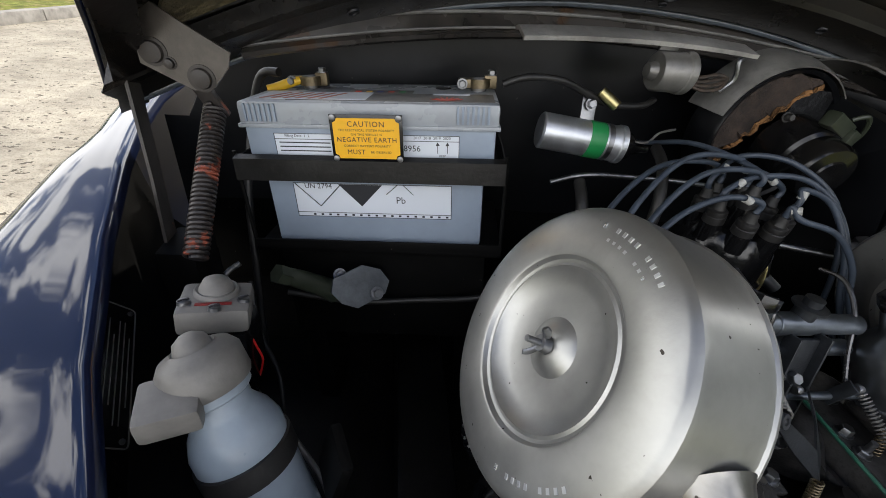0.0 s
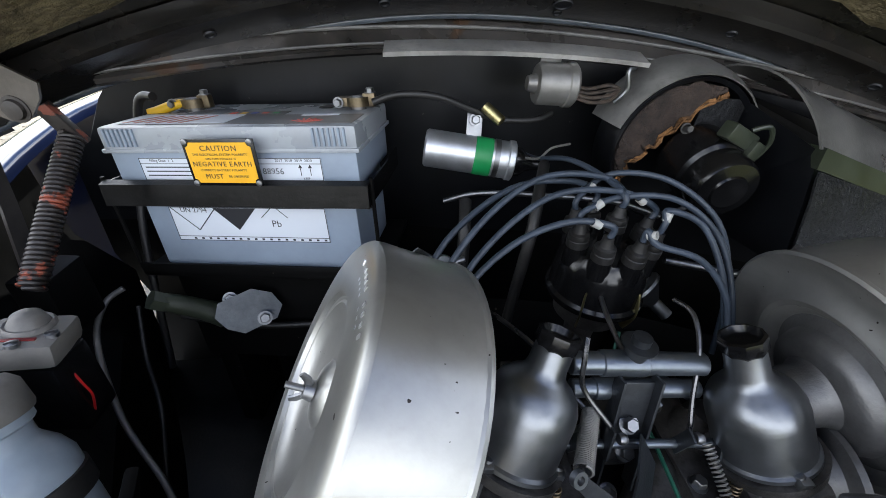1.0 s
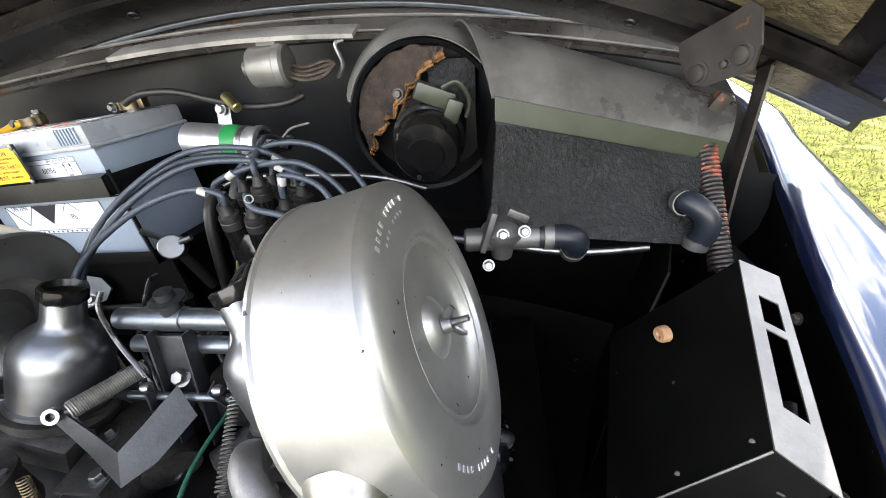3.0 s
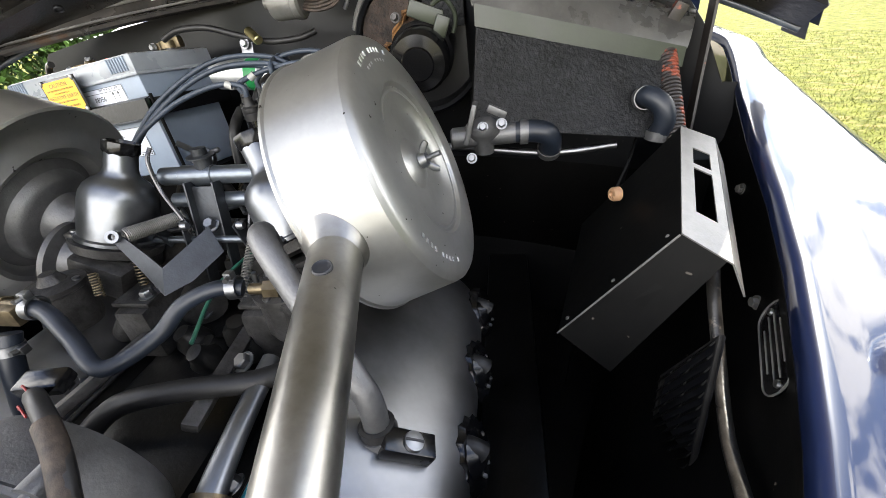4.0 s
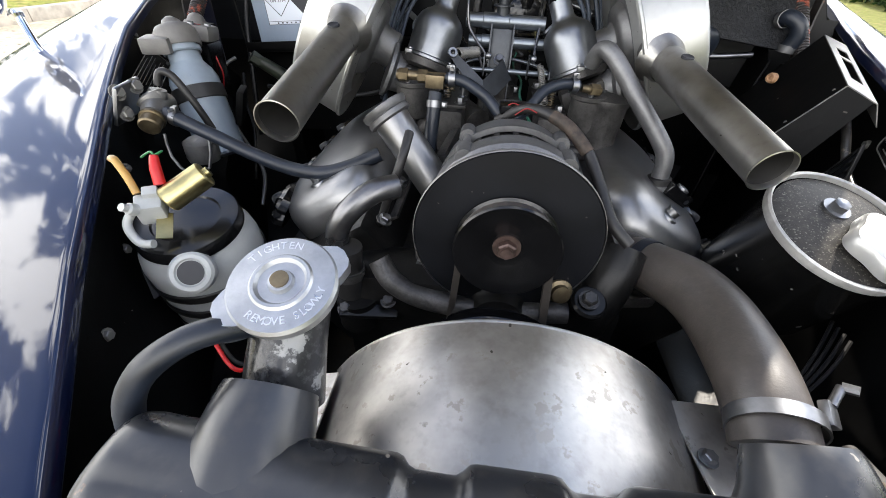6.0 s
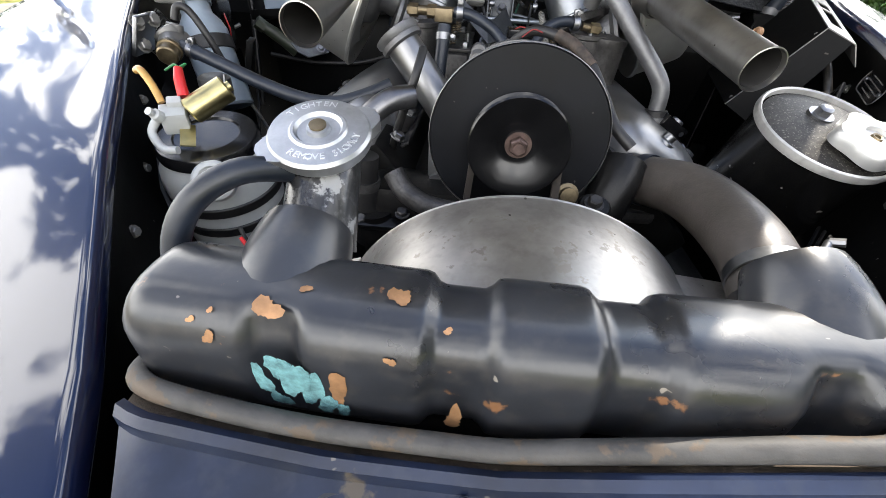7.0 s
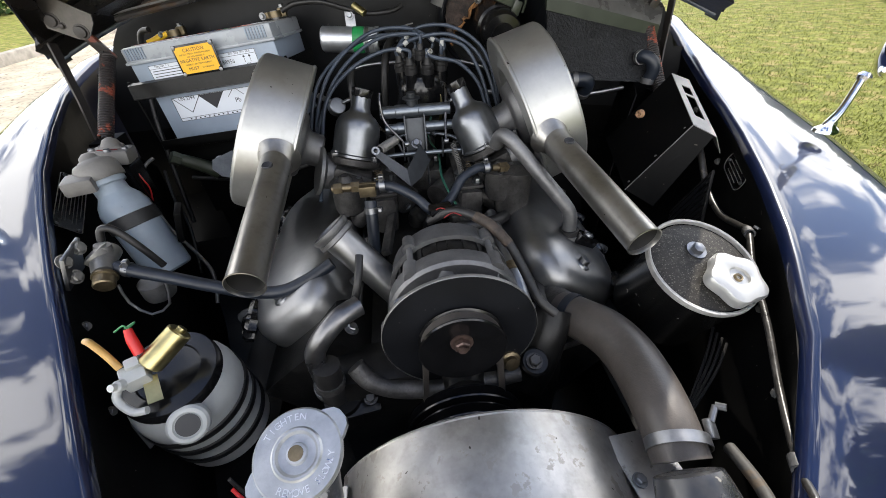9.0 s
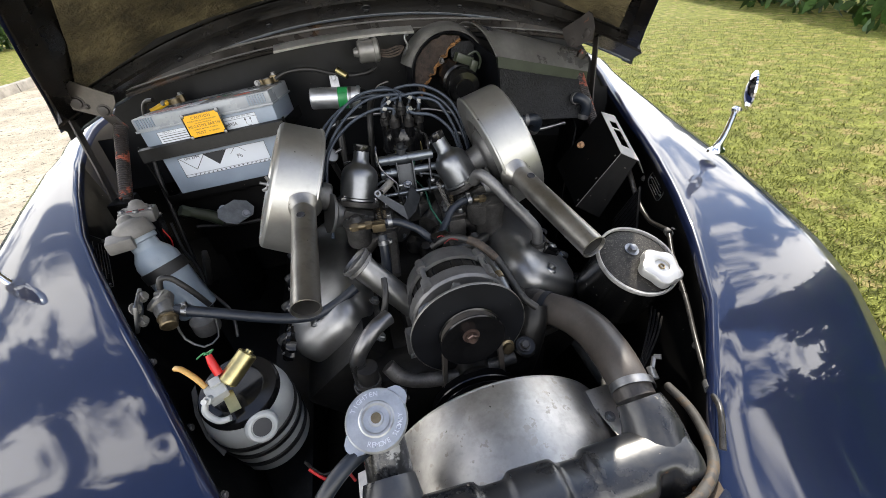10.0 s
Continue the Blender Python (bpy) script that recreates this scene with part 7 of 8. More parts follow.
def build_fuel_hoses():
    t = thing("fuel_hose", (-0.03, 0.14, 0.74), "black braided fuel hose with brass unions", "hose")
    pts = [(-0.088, 0.146, 0.784), (-0.062, 0.140, 0.782), (-0.030, 0.125, 0.768), (0.0, 0.12, 0.754)]
    pts2 = [(0.100, 0.187, 0.776), (0.078, 0.180, 0.780), (0.050, 0.165, 0.772), (0.03, 0.145, 0.752), (0.02, 0.13, 0.740)]
    part("hose", Geo().tube(pts[:3] + [(0.000, 0.112, 0.745)] + list(reversed(pts2[:4])), 0.0076, 16), BLUE_HOSE, t, "dark rubber hose dipping between the carburettors")
    part("hose", Geo().tube([(-0.100, 0.128, 0.768), (-0.101, 0.115, 0.74), (-0.104, 0.10, 0.69)], 0.0095, 14), BLUE_HOSE, t)
    g = Geo()
    g.cyl((-0.158, 0.150, 0.783), (-0.088, 0.146, 0.784), 0.0065, seg=12)
    for x in (-0.155, -0.128):
        g.lathe((x, 0.149, 0.783), (1, 0, 0), [(0, 0), (0.009, 0), (0.009, 0.013), (0, 0.013)], 6)
    g.box((-0.103, 0.142, 0.780), (0.026, 0.018, 0.018), bevel=0.002)
    part("union", g, BRASS, t, "tarnished brass union")
    g = Geo()
    g.cyl((0.105, 0.188, 0.774), (0.135, 0.195, 0.770), 0.0055, seg=12)
    g.lathe((0.118, 0.191, 0.772), (1, 0.2, -0.1), [(0, 0), (0.009, 0), (0.009, 0.014), (0, 0.014)], 6)
    part("union", g, BRASS, t, "tarnished brass union")
    clip_on(t, (-0.080, 0.145, 0.784), (1, 0, 0), 0.0098)
    clip_on(t, (-0.1005, 0.122, 0.755), (0, -0.3, -1), 0.0098)
    clip_on(t, (0.093, 0.185, 0.778), (1, 0.2, 0), 0.0098)
    return t


build_fuel_hoses()


def build_fuel_bowl():
    t = thing("fuel_bowl", (0.148, 0.205, 0.66), "dark grey filter bowl beside the carburettor", "filter")
    g = Geo()
    g.lathe((0.148, 0.205, 0.672), (0.05, 0.05, 1), [(0, 0), (0.026, 0), (0.030, 0.004), (0.031, 0.075), (0.033, 0.078), (0.033, 0.086), (0.012, 0.092), (0, 0.093)], 32)
    part("bowl", g, CASTDARK, t, "ribbed dark bowl")
    return t


build_fuel_bowl()


def build_breather(s):
    if s > 0:
        pts = [(0.118, 0.222, 0.800), (0.124, 0.208, 0.822), (0.138, 0.188, 0.818), (0.175, 0.160, 0.775), (0.215, 0.132, 0.728), (0.228, 0.124, 0.705), (0.230, 0.121, 0.675)]
        base = (0.23, 0.12, 0.665)
    else:
        pts = [(-0.105, -0.030, 0.702), (-0.128, -0.045, 0.700), (-0.152, -0.058, 0.682), (-0.168, -0.062, 0.655), (-0.170, -0.060, 0.615), (-0.170, -0.058, 0.585)]
        base = (-0.17, -0.058, 0.57)
    t = thing("steel_pipe", base, "bent silver steel pipe ending in a rubber sleeve", "pipe", "bent engine pipes")
    part("pipe", Geo().tube(pts, 0.0118 if s > 0 else 0.0135, 18, smooth=8), GREYCAST if s > 0 else DARKPIPE, t, "smooth bent pipe")
    e, d = Vector(pts[-1]), Vector(pts[-1]) - Vector(pts[-2])
    d.normalize()
    part("sleeve", Geo().lathe(e - d * 0.004, d, [(0.0125, 0), (0.0165, 0.001), (0.0165, 0.028), (0.013, 0.032), (0.013, 0.04)], 22), RUBBER, t, "black rubber sleeve")
    clip_on(t, tuple(e + d * 0.010), tuple(d), 0.0166, GREYCAST)
    return t


for side in (-1, 1):
    build_breather(side)


def build_oil_filler():
    rim = Vector((-0.148, 0.066, 0.760))
    foot = Vector((-0.055, 0.030, 0.650))
    ax = (rim - foot).normalized()
    t = thing("oil_filler", tuple(foot), "silver oil filler tube with flanged cap", "oil filler")
    ln = (rim - foot).length
    part("tube", Geo().lathe(foot, ax, [(0.0235, 0), (0.0235, ln - 0.016), (0.027, ln - 0.014)], 32), ROCKER, t, "silver tube")
    g = Geo().lathe(foot, ax, [(0.0245, ln - 0.020), (0.0295, ln - 0.018), (0.0295, ln - 0.012), (0.0275, ln - 0.011), (0.0310, ln - 0.006), (0.0310, ln - 0.001), (0.0285, ln), (0.0265, ln - 0.006), (0.012, ln - 0.006), (0, ln - 0.005)], 40)
    part("cap", g, GREYCAST, t, "dull dished cap")
    return t


build_oil_filler()


def build_pressure_valve():
    t = thing("pressure_valve", (-0.455, 0.07, 0.70), "cast fuel valve with brass nut and blue hose", "valve")
    g = Geo()
    g.tube([(-0.455, 0.105, 0.735), (-0.450, 0.075, 0.738), (-0.435, 0.045, 0.734)], [0.014, 0.017, 0.015], 18)
    g.tube([(-0.470, 0.095, 0.715), (-0.452, 0.083, 0.74), (-0.446, 0.085, 0.76)], [0.010, 0.013, 0.011], 16)
    g.lathe((-0.448, 0.078, 0.735), (-0.6, 0.1, 0.8), [(0.012, 0), (0.020, 0.010), (0.021, 0.018), (0.014, 0.022), (0, 0.023)], 24)
    part("body", g, DUSTY_METAL, t, "pale cast body")
    g = Geo()
    g.lathe((-0.434, 0.043, 0.733), (0.25, -0.9, -0.3), [(0.0165, 0), (0.0165, 0.004), (0.014, 0.005), (0.014, 0.018), (0.012, 0.02), (0, 0.02)], 28)
    part("brass_nut", g, BRASS, t, "brass end nut")
    g = Geo()
    g.box((-0.480, 0.060, 0.748), (0.006, 0.06, 0.055), rot=(0, 20, 12), bevel=0.002)
    part("bracket", g, ZINC, t, "zinc bracket")
    for p in ((-0.472, 0.042, 0.765), (-0.472, 0.075, 0.765), (-0.475, 0.045, 0.735)):
        part("bolt", Geo().hexbolt(p, (0.9, -0.2, 0.3), 0.008, 0.007), DUSTY_METAL, t)
    part("hose", Geo().tube([(-0.425, 0.060, 0.735), (-0.40, 0.052, 0.730), (-0.36, 0.048, 0.716), (-0.30, 0.040, 0.696), (-0.24, 0.028, 0.684), (-0.19, 0.022, 0.684), (-0.15, 0.030, 0.694), (-0.11, 0.045, 0.710)], 0.0098, 14), BLUE_HOSE, t, "blue-black rubber hose")
    clip_on(t, (-0.408, 0.055, 0.731), (1, -0.2, -0.2), 0.0099)
    part("outlet_hose", Geo().tube([(-0.446, 0.088, 0.765), (-0.44, 0.092, 0.782), (-0.425, 0.095, 0.778), (-0.405, 0.095, 0.745), (-0.39, 0.10, 0.70)], 0.0055, 10), RUBBER, t)
    g = Geo()
    g.lathe((-0.40, 0.075, 0.660), (0, 0, 1), [(0, 0), (0.022, 0), (0.024, 0.006), (0.024, 0.03), (0.018, 0.034), (0, 0.034)], 28)
    part("filter_bowl", g, GREYCAST, t, "grey filter bowl")
    part("bail_wire", Geo().tube([(-0.432, 0.05, 0.708), (-0.43, 0.045, 0.675), (-0.405, 0.04, 0.650), (-0.378, 0.05, 0.660), (-0.372, 0.06, 0.70)], 0.0022, 8, smooth=2), ZINC, t)
    return t


build_pressure_valve()


# ---- brake fluid bottles ----
def build_brake_bottle():
    cap = Vector((-0.543, 0.298, 0.826))
    foot = Vector((-0.474, 0.236, 0.640))
    ax = (cap - foot).normalized()
    ln = (cap - foot).length
    t = thing("brake_fluid_bottle", tuple(foot), "milky brake fluid bottle with grey moulded cap, black strap", "bottle")
    g = Geo()
    g.lathe(foot, ax, [(0, 0), (0.036, 0), (0.040, 0.004), (0.040, 0.112), (0.041, 0.118), (0.041, 0.135), (0.036, 0.150), (0.028, 0.162), (0.026, 0.166), (0.026, ln - 0.006)], 40)
    part("bottle", g, BLUE_MILK, t, "milky white bottle")
    part("strap", Geo().lathe(foot, ax, [(0.0412, 0.098), (0.0435, 0.099), (0.0435, 0.121), (0.0412, 0.122)], 40), RUBBER, t, "black strap")
    g = Geo()
    g.lathe(foot, ax, [(0.034, ln - 0.018), (0.0355, ln - 0.014), (0.0345, ln + 0.008), (0.029, ln + 0.016), (0.020, ln + 0.019), (0.018, ln + 0.021), (0.016, ln + 0.0195), (0.013, ln + 0.028), (0.006, ln + 0.033), (0, ln + 0.034)], 36)
    m = pose(*(cap + ax * 0.0 + Vector((-0.012, -0.034, -0.006))), 0, 0, 18)
    g.box((0, 0, 0), (0.046, 0.044, 0.026), bevel=0.006, m=m)
    part("cap", g, GREYPLASTIC, t, "grey-brown moulded cap")
    part("thread_collar", Geo().lathe(foot, ax, [(0.029, ln - 0.028), (0.031, ln - 0.026), (0.031, ln - 0.018)], 32), BLUE_MILK, t)
    g = Geo().box((-0.43, 0.26, 0.73), (0.012, 0.05, 0.06), rot=(0, 15, 20), bevel=0.004)
    part("bracket", g, BLACK_PAINT, t)
    return t


def build_pump_cap():
    c = Vector((-0.560, 0.378, 0.822))
    t = thing("level_switch", (-0.560, 0.378, 0.69), "grey square moulded cap with two screws on a black body", "switch")
    m = pose(*c, -8, 6, 12)
    g = Geo()
    g.box((0, 0, 0), (0.066, 0.058, 0.028), bevel=0.007, m=m)
    g.lathe(m @ Vector((0.0, 0.008, 0.010)), m.to_3x3() @ Vector((0, 0, 1)), [(0.022, 0), (0.021, 0.007), (0.019, 0.009), (0.017, 0.008), (0.012, 0.018), (0.005, 0.022), (0, 0.0225)], 32)
    part("cap", g, GREYPLASTIC, t, "grey moulded cap")
    for dx, dy in ((-0.026, -0.012), (0.026, -0.010), (0.002, -0.024)):
        part("screw", Geo().lathe(m @ Vector((dx, dy, 0.013)), m.to_3x3() @ Vector((0, 0, 1)), [(0.006, 0), (0.0055, 0.004), (0.001, 0.005), (0, 0.004)], 16), ZINC, t)
        part("screw_slot", Geo().box((dx, dy, 0.0180), (0.010, 0.0016, 0.0012), rot=(0, 0, 30), m=m), INK, t)
    part("red_slot", Geo().box((0.0, -0.016, 0.0145), (0.032, 0.0035, 0.0015), m=m), DULL_RED, t)
    part("body", Geo().box((c.x + 0.006, c.y, c.z - 0.065), (0.052, 0.048, 0.10), bevel=0.006), BAKELITE, t, "black body")
    part("wire", Geo().tube([(-0.533, 0.373, 0.795), (-0.525, 0.37, 0.77), (-0.522, 0.37, 0.75), (-0.53, 0.37, 0.72)], 0.0013, 6), REDPLASTIC, t)
    return t


build_brake_bottle()
build_pump_cap()


def build_cylinder_mount():
    t = thing("master_cylinder", (-0.52, 0.62, 0.66), "olive grey hydraulic cylinder on a two-bolt flange", "cylinder")
    g = Geo()
    m = Vector((-0.488, 0.606, 0.686))
    d = Vector((0.35, -0.75, 0.55)).normalized()
    a, u, w = frame_of(d)
    mm = Matrix((w, u, a)).transposed().to_4x4()
    mm.translation = m
    g.prism([(-0.052, -0.004), (-0.040, -0.024), (0.012, -0.036), (0.036, -0.022), (0.050, 0.0), (0.042, 0.022), (-0.010, 0.034), (-0.040, 0.020)], mm, 0.006)
    part("flange", g, material("blue_grey_alloy", (0.11, 0.12, 0.13), 0.5, metal=0.4, vary=0.25, scale=40, bump=0.3, dark=(0.05, 0.05, 0.05), amount=0.4), t, "grey alloy flange")
    for p in ((-0.523, 0.624, 0.694), (-0.458, 0.592, 0.682)):
        part("bolt", Geo().hexbolt(p, d, 0.0085, 0.007), ZINC, t)
    g = Geo()
    g.tube([(-0.530, 0.61, 0.668), (-0.555, 0.60, 0.690), (-0.585, 0.585, 0.715), (-0.602, 0.575, 0.728)], [0.020, 0.017, 0.015, 0.013], 18)
    g.lathe((-0.602, 0.575, 0.728), (-0.6, -0.4, 0.6), [(0.016, -0.01), (0.016, 0.012), (0, 0.013)], 6)
    part("barrel", g, OLIVE, t, "olive grey barrel")
    return t


build_cylinder_mount()
cable("pipe_loop", [(-0.61, 0.57, 0.735), (-0.63, 0.55, 0.72), (-0.62, 0.50, 0.69), (-0.56, 0.42, 0.63), (-0.49, 0.36, 0.58), (-0.45, 0.31, 0.56), (-0.44, 0.26, 0.52)], 0.0042, DUSTY_METAL, "thin grey brake pipe curving down", "pipe")
cable("pipe_loop", [(-0.60, 0.57, 0.70), (-0.58, 0.52, 0.64), (-0.54, 0.46, 0.60), (-0.53, 0.40, 0.5)], 0.0035, RUBBER, "thin black hose behind the bottles", "hose")
cable("bulkhead_hose", [(-0.60, 0.61, 0.645), (-0.48, 0.60, 0.635), (-0.36, 0.60, 0.642), (-0.28, 0.58, 0.665), (-0.22, 0.56, 0.70)], 0.0055, RUBBER, "black hose under the battery tray", "hose")
cable("vacuum_hose", [(-0.148, 0.66, 0.86), (-0.150, 0.62, 0.83), (-0.150, 0.60, 0.76), (-0.148, 0.58, 0.66)], 0.0095, RUBBER, "black vertical hose behind the vee", "hose")
cable("heater_pipe", [(-0.17, 0.70, 0.845), (-0.11, 0.695, 0.865), (0.0, 0.69, 0.868), (0.12, 0.69, 0.862), (0.20, 0.69, 0.84)], 0.0045, ZINC, "thin bright pipe along the bulkhead", "pipe")


# ---- fittings on the inner wings ----
def build_side_tray():
    t = thing("side_baffle", (0.46, 0.25, 0.70), "black sheet metal baffle with slotted bare flange", "baffle")
    A, B, C, D = Vector((0.562, 0.412, 0.858)), Vector((0.508, 0.228, 0.815)), Vector((0.409, 0.232, 0.688)), Vector((0.47, 0.46, 0.70))
    rows = [[B.lerp(A, k / 6).lerp(C.lerp(D, k / 6), i / 4) for k in range(7)] for i in range(5)]
    part("panel", Geo().slab(rows, 0.002), BLACK_PAINT, t, "black sheet panel")
    A2, B2 = Vector((0.598, 0.400, 0.845)), Vector((0.545, 0.205, 0.797))
    low = Vector((0.462, 0.205, 0.658))
    part("front_panel", Geo().slab([[B, C], [B.lerp(B2, 0.9), low]], 0.002), BLACK_PAINT, t, "black front panel")
    g = Geo()

    def fl(u, v):
        return B.lerp(A, u).lerp(B2.lerp(A2, u), v)

    for u0, u1, v0, v1 in ((0, 1, 0, 0.32), (0, 1, 0.78, 1), (0, 0.22, 0.32, 0.78), (0.80, 1, 0.32, 0.78), (0.60, 0.64, 0.32, 0.78)):
        g.slab([[fl(u0, v0), fl(u1, v0)], [fl(u0, v1), fl(u1, v1)]], 0.0015)
    part("flange", g, DUSTY_METAL, t, "bare dusty flange with slot")
    part("flange_lip", Geo().slab([[fl(0, 1), fl(1, 1)], [fl(0, 1) + Vector((0.014, -0.006, -0.03)), fl(1, 1) + Vector((0.014, -0.006, -0.03))]], 0.0015), DUSTY_METAL, t)
    part("worn_edge", Geo().tube([B + Vector((-0.001, -0.001, 0)), C + Vector((-0.001, -0.001, 0))], 0.0011, 6, smooth=1), DUSTY_METAL, t)
    for u in (0.08, 0.5, 0.92):
        p = B.lerp(C, u) + Vector((0.004, 0.012, 0))
        part("rivet", Geo().lathe(p, (-0.8, -0.3, 0.3), [(0.003, 0), (0.0025, 0.002), (0, 0.0024)], 10), DUSTY_METAL, t)
    return t


build_side_tray()
single("grommet", Geo().lathe((0.488, 0.372, 0.790), (-1, -0.35, 0.1), [(0, 0.003), (0.003, 0.0035), (0.004, 0.006), (0.0075, 0.006), (0.009, 0.003), (0.009, -0.004), (0, -0.004)], 24), material("tan_grommet", (0.42, 0.24, 0.13), 0.6, vary=0.15, scale=60), (0.488, 0.372, 0.790), "tan rubber grommet in the inner panel", "grommet")
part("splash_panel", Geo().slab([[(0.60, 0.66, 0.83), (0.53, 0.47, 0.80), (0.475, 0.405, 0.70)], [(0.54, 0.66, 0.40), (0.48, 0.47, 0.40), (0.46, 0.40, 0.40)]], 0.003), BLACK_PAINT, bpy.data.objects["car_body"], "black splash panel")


def build_plate(s):
    """Data plate riveted to the inner wing; the writing is shown as plain bars."""
    y, dz = (0.385, 0.125) if s < 0 else (0.158, 0.050)
    c, a, b = [Vector((s * (half(q, s) + 0.002 + 0.03 * (s < 0)), q, lip_z(q, s) - dz)) for q in (y, y - 0.05, y + 0.05)]
    run, out_way = (b - a).normalized(), Vector((-s * 0.88, -0.30, 0.40 if s < 0 else 0.12))
    out_way = (out_way - run * out_way.dot(run)).normalized()
    m = Matrix((run.cross(out_way), run, out_way)).transposed().to_4x4()
    m.translation = c + out_way * 0.003
    t = thing("data_plate", tuple(c), "black data plate with worn pale markings, riveted to the wing" if s < 0 else "small rounded black data plate riveted to the wing", "plate")
    L, H = (0.190, 0.050) if s < 0 else (0.095, 0.034)
    out = []
    r = 0.006 if s < 0 else 0.015
    for cx, cy, a0 in ((H / 2 - r, L / 2 - r, 0), (-H / 2 + r, L / 2 - r, 90), (-H / 2 + r, -L / 2 + r, 180), (H / 2 - r, -L / 2 + r, 270)):
        out += [(cx + r * math.cos(radians(a0 + 18 * k)), cy + r * math.sin(radians(a0 + 18 * k))) for k in range(6)]
    part("plate", Geo().prism(out, m, 0.002), BAKELITE, t)
    g = Geo()
    for (x0, y0), (x1, y1) in zip(out, out[1:] + out[:1]):
        g.tube([m @ Vector((x0, y0, 0.0025)), m @ Vector((x1, y1, 0.0025))], 0.0009, 5, smooth=1)
    part("edge", g, DUSTY_METAL, t)
    n = 7 if s < 0 else 4
    for k in range(n):
        x = -H / 2 + H * (k + 1) / (n + 1)
        part("text_bar", Geo().box((x, 0, 0.0024), (H / n * 0.16, L * (0.74 if k % 3 else 0.5), 0.0006), m=m), DUSTY_METAL if s < 0 else BAND_M, t)
    for y in (-L / 2 + 0.008, L / 2 - 0.008):
        for x in ((-H / 2 + 0.007, H / 2 - 0.007) if s < 0 else (0,)):
            part("rivet", Geo().lathe(m @ Vector((x, y, 0.002)), m.to_3x3() @ Vector((0, 0, 1)), [(0.0035, 0), (0.003, 0.002), (0, 0.0026)], 12), ZINC, t)
    return t


for side in (-1, 1):
    build_plate(side)


def build_loom():
    t = thing("wiring_loom", (0.47, 0.0, 0.68), "taped wiring loom with metal clips along the wing", "wiring")
    pts = [(0.575, 0.300, 0.775), (0.556, 0.240, 0.748), (0.552, 0.190, 0.702), (0.530, 0.115, 0.690), (0.506, 0.045, 0.712), (0.486, 0.006, 0.728), (0.448, -0.060, 0.715), (0.405, -0.150, 0.700), (0.365, -0.225, 0.685), (0.315, -0.305, 0.690), (0.290, -0.345, 0.705), (0.262, -0.385, 0.690)]
    part("loom", Geo().tube(pts, [0.0062, 0.0062, 0.0060, 0.0058, 0.0055, 0.0050, 0.0045, 0.0042, 0.0040, 0.0040, 0.0040, 0.0040], 12), material("worn_loom_tape", (0.030, 0.028, 0.026), 0.32, vary=0.5, scale=60, bump=0.5, bscale=160, dark=(0.02, 0.018, 0.016), amount=0.5, wear=(0.12, 0.10, 0.08), wear_scale=50, wear_at=0.64), t, "black taped loom")
    for p, d in (((0.486, 0.006, 0.728), (-0.5, -1, 0.2)), ((0.315, -0.305, 0.690), (-0.6, -1, 0.3))):
        g = Geo().lathe(p, d, [(0.0055, -0.008), (0.0075, -0.008), (0.008, 0.008), (0.0055, 0.008)], 14, closed=True)
        g.box((p[0] + 0.012, p[1], p[2] + 0.006), (0.012, 0.008, 0.004), rot=(0, 30, 20), bevel=0.001)
        part("clip", g, GREYCAST, t, "bright metal clip")
    for k in range(4):
        part("wire", Geo().tube([(0.40, -0.12 + 0.01 * k, 0.63), (0.37, -0.15 + 0.008 * k, 0.615), (0.33, -0.18 + 0.004 * k, 0.59), (0.30, -0.2, 0.55)], 0.002, 6), RUBBER, t)
    return t


build_loom()


def build_mirror(s):
    b = Vector((0.745, 0.222, 0.818)) if s > 0 else Vector((-0.700, 0.16, 0.806))
    t = thing("wing_mirror", tuple(b), "chrome stalk wing mirror on the navy wing", "mirror", "wing mirrors")
    g = Geo()
    g.lathe(b - Vector((0, 0, 0.006)), (s * 0.12, 0, 1), [(0.026, 0), (0.024, 0.006), (0.014, 0.012), (0.012, 0.020), (0.010, 0.022)], 28, squash=0.6)
    part("foot", g, CHROME, t)
    n = b + Vector((s * 0.052, 0.030, 0.078))
    part("stalk", Geo().tube([b + Vector((0, 0, 0.01)), b + Vector((s * 0.020, 0.008, 0.034)), n], [0.009, 0.0065, 0.006], 14), CHROME, t, "tapered chrome stalk")
    part("knuckle", Geo().lathe(n - Vector((0, 0, 0.008)), (s * 0.4, 0, 1), [(0, 0), (0.010, 0.002), (0.012, 0.009), (0.008, 0.016), (0, 0.018)], 18), CHROME, t)
    c = n + Vector((s * 0.016, 0.012, 0.040))
    d = Vector((s * 0.80, -0.60, 0.05)).normalized()
    part("head", Geo().lathe(c, d, [(0, 0), (0.018, 0.002), (0.036, 0.008), (0.044, 0.014), (0.044, 0.018), (0.041, 0.018)], 40, squash=0.9), CHROME, t, "round chrome head")
    part("glass", Geo().lathe(c, -d, [(0.0425, -0.0175), (0, -0.0180)], 40, squash=0.9), GLASS_MIRROR, t)
    return t


for side in (-1, 1):
    build_mirror(side)


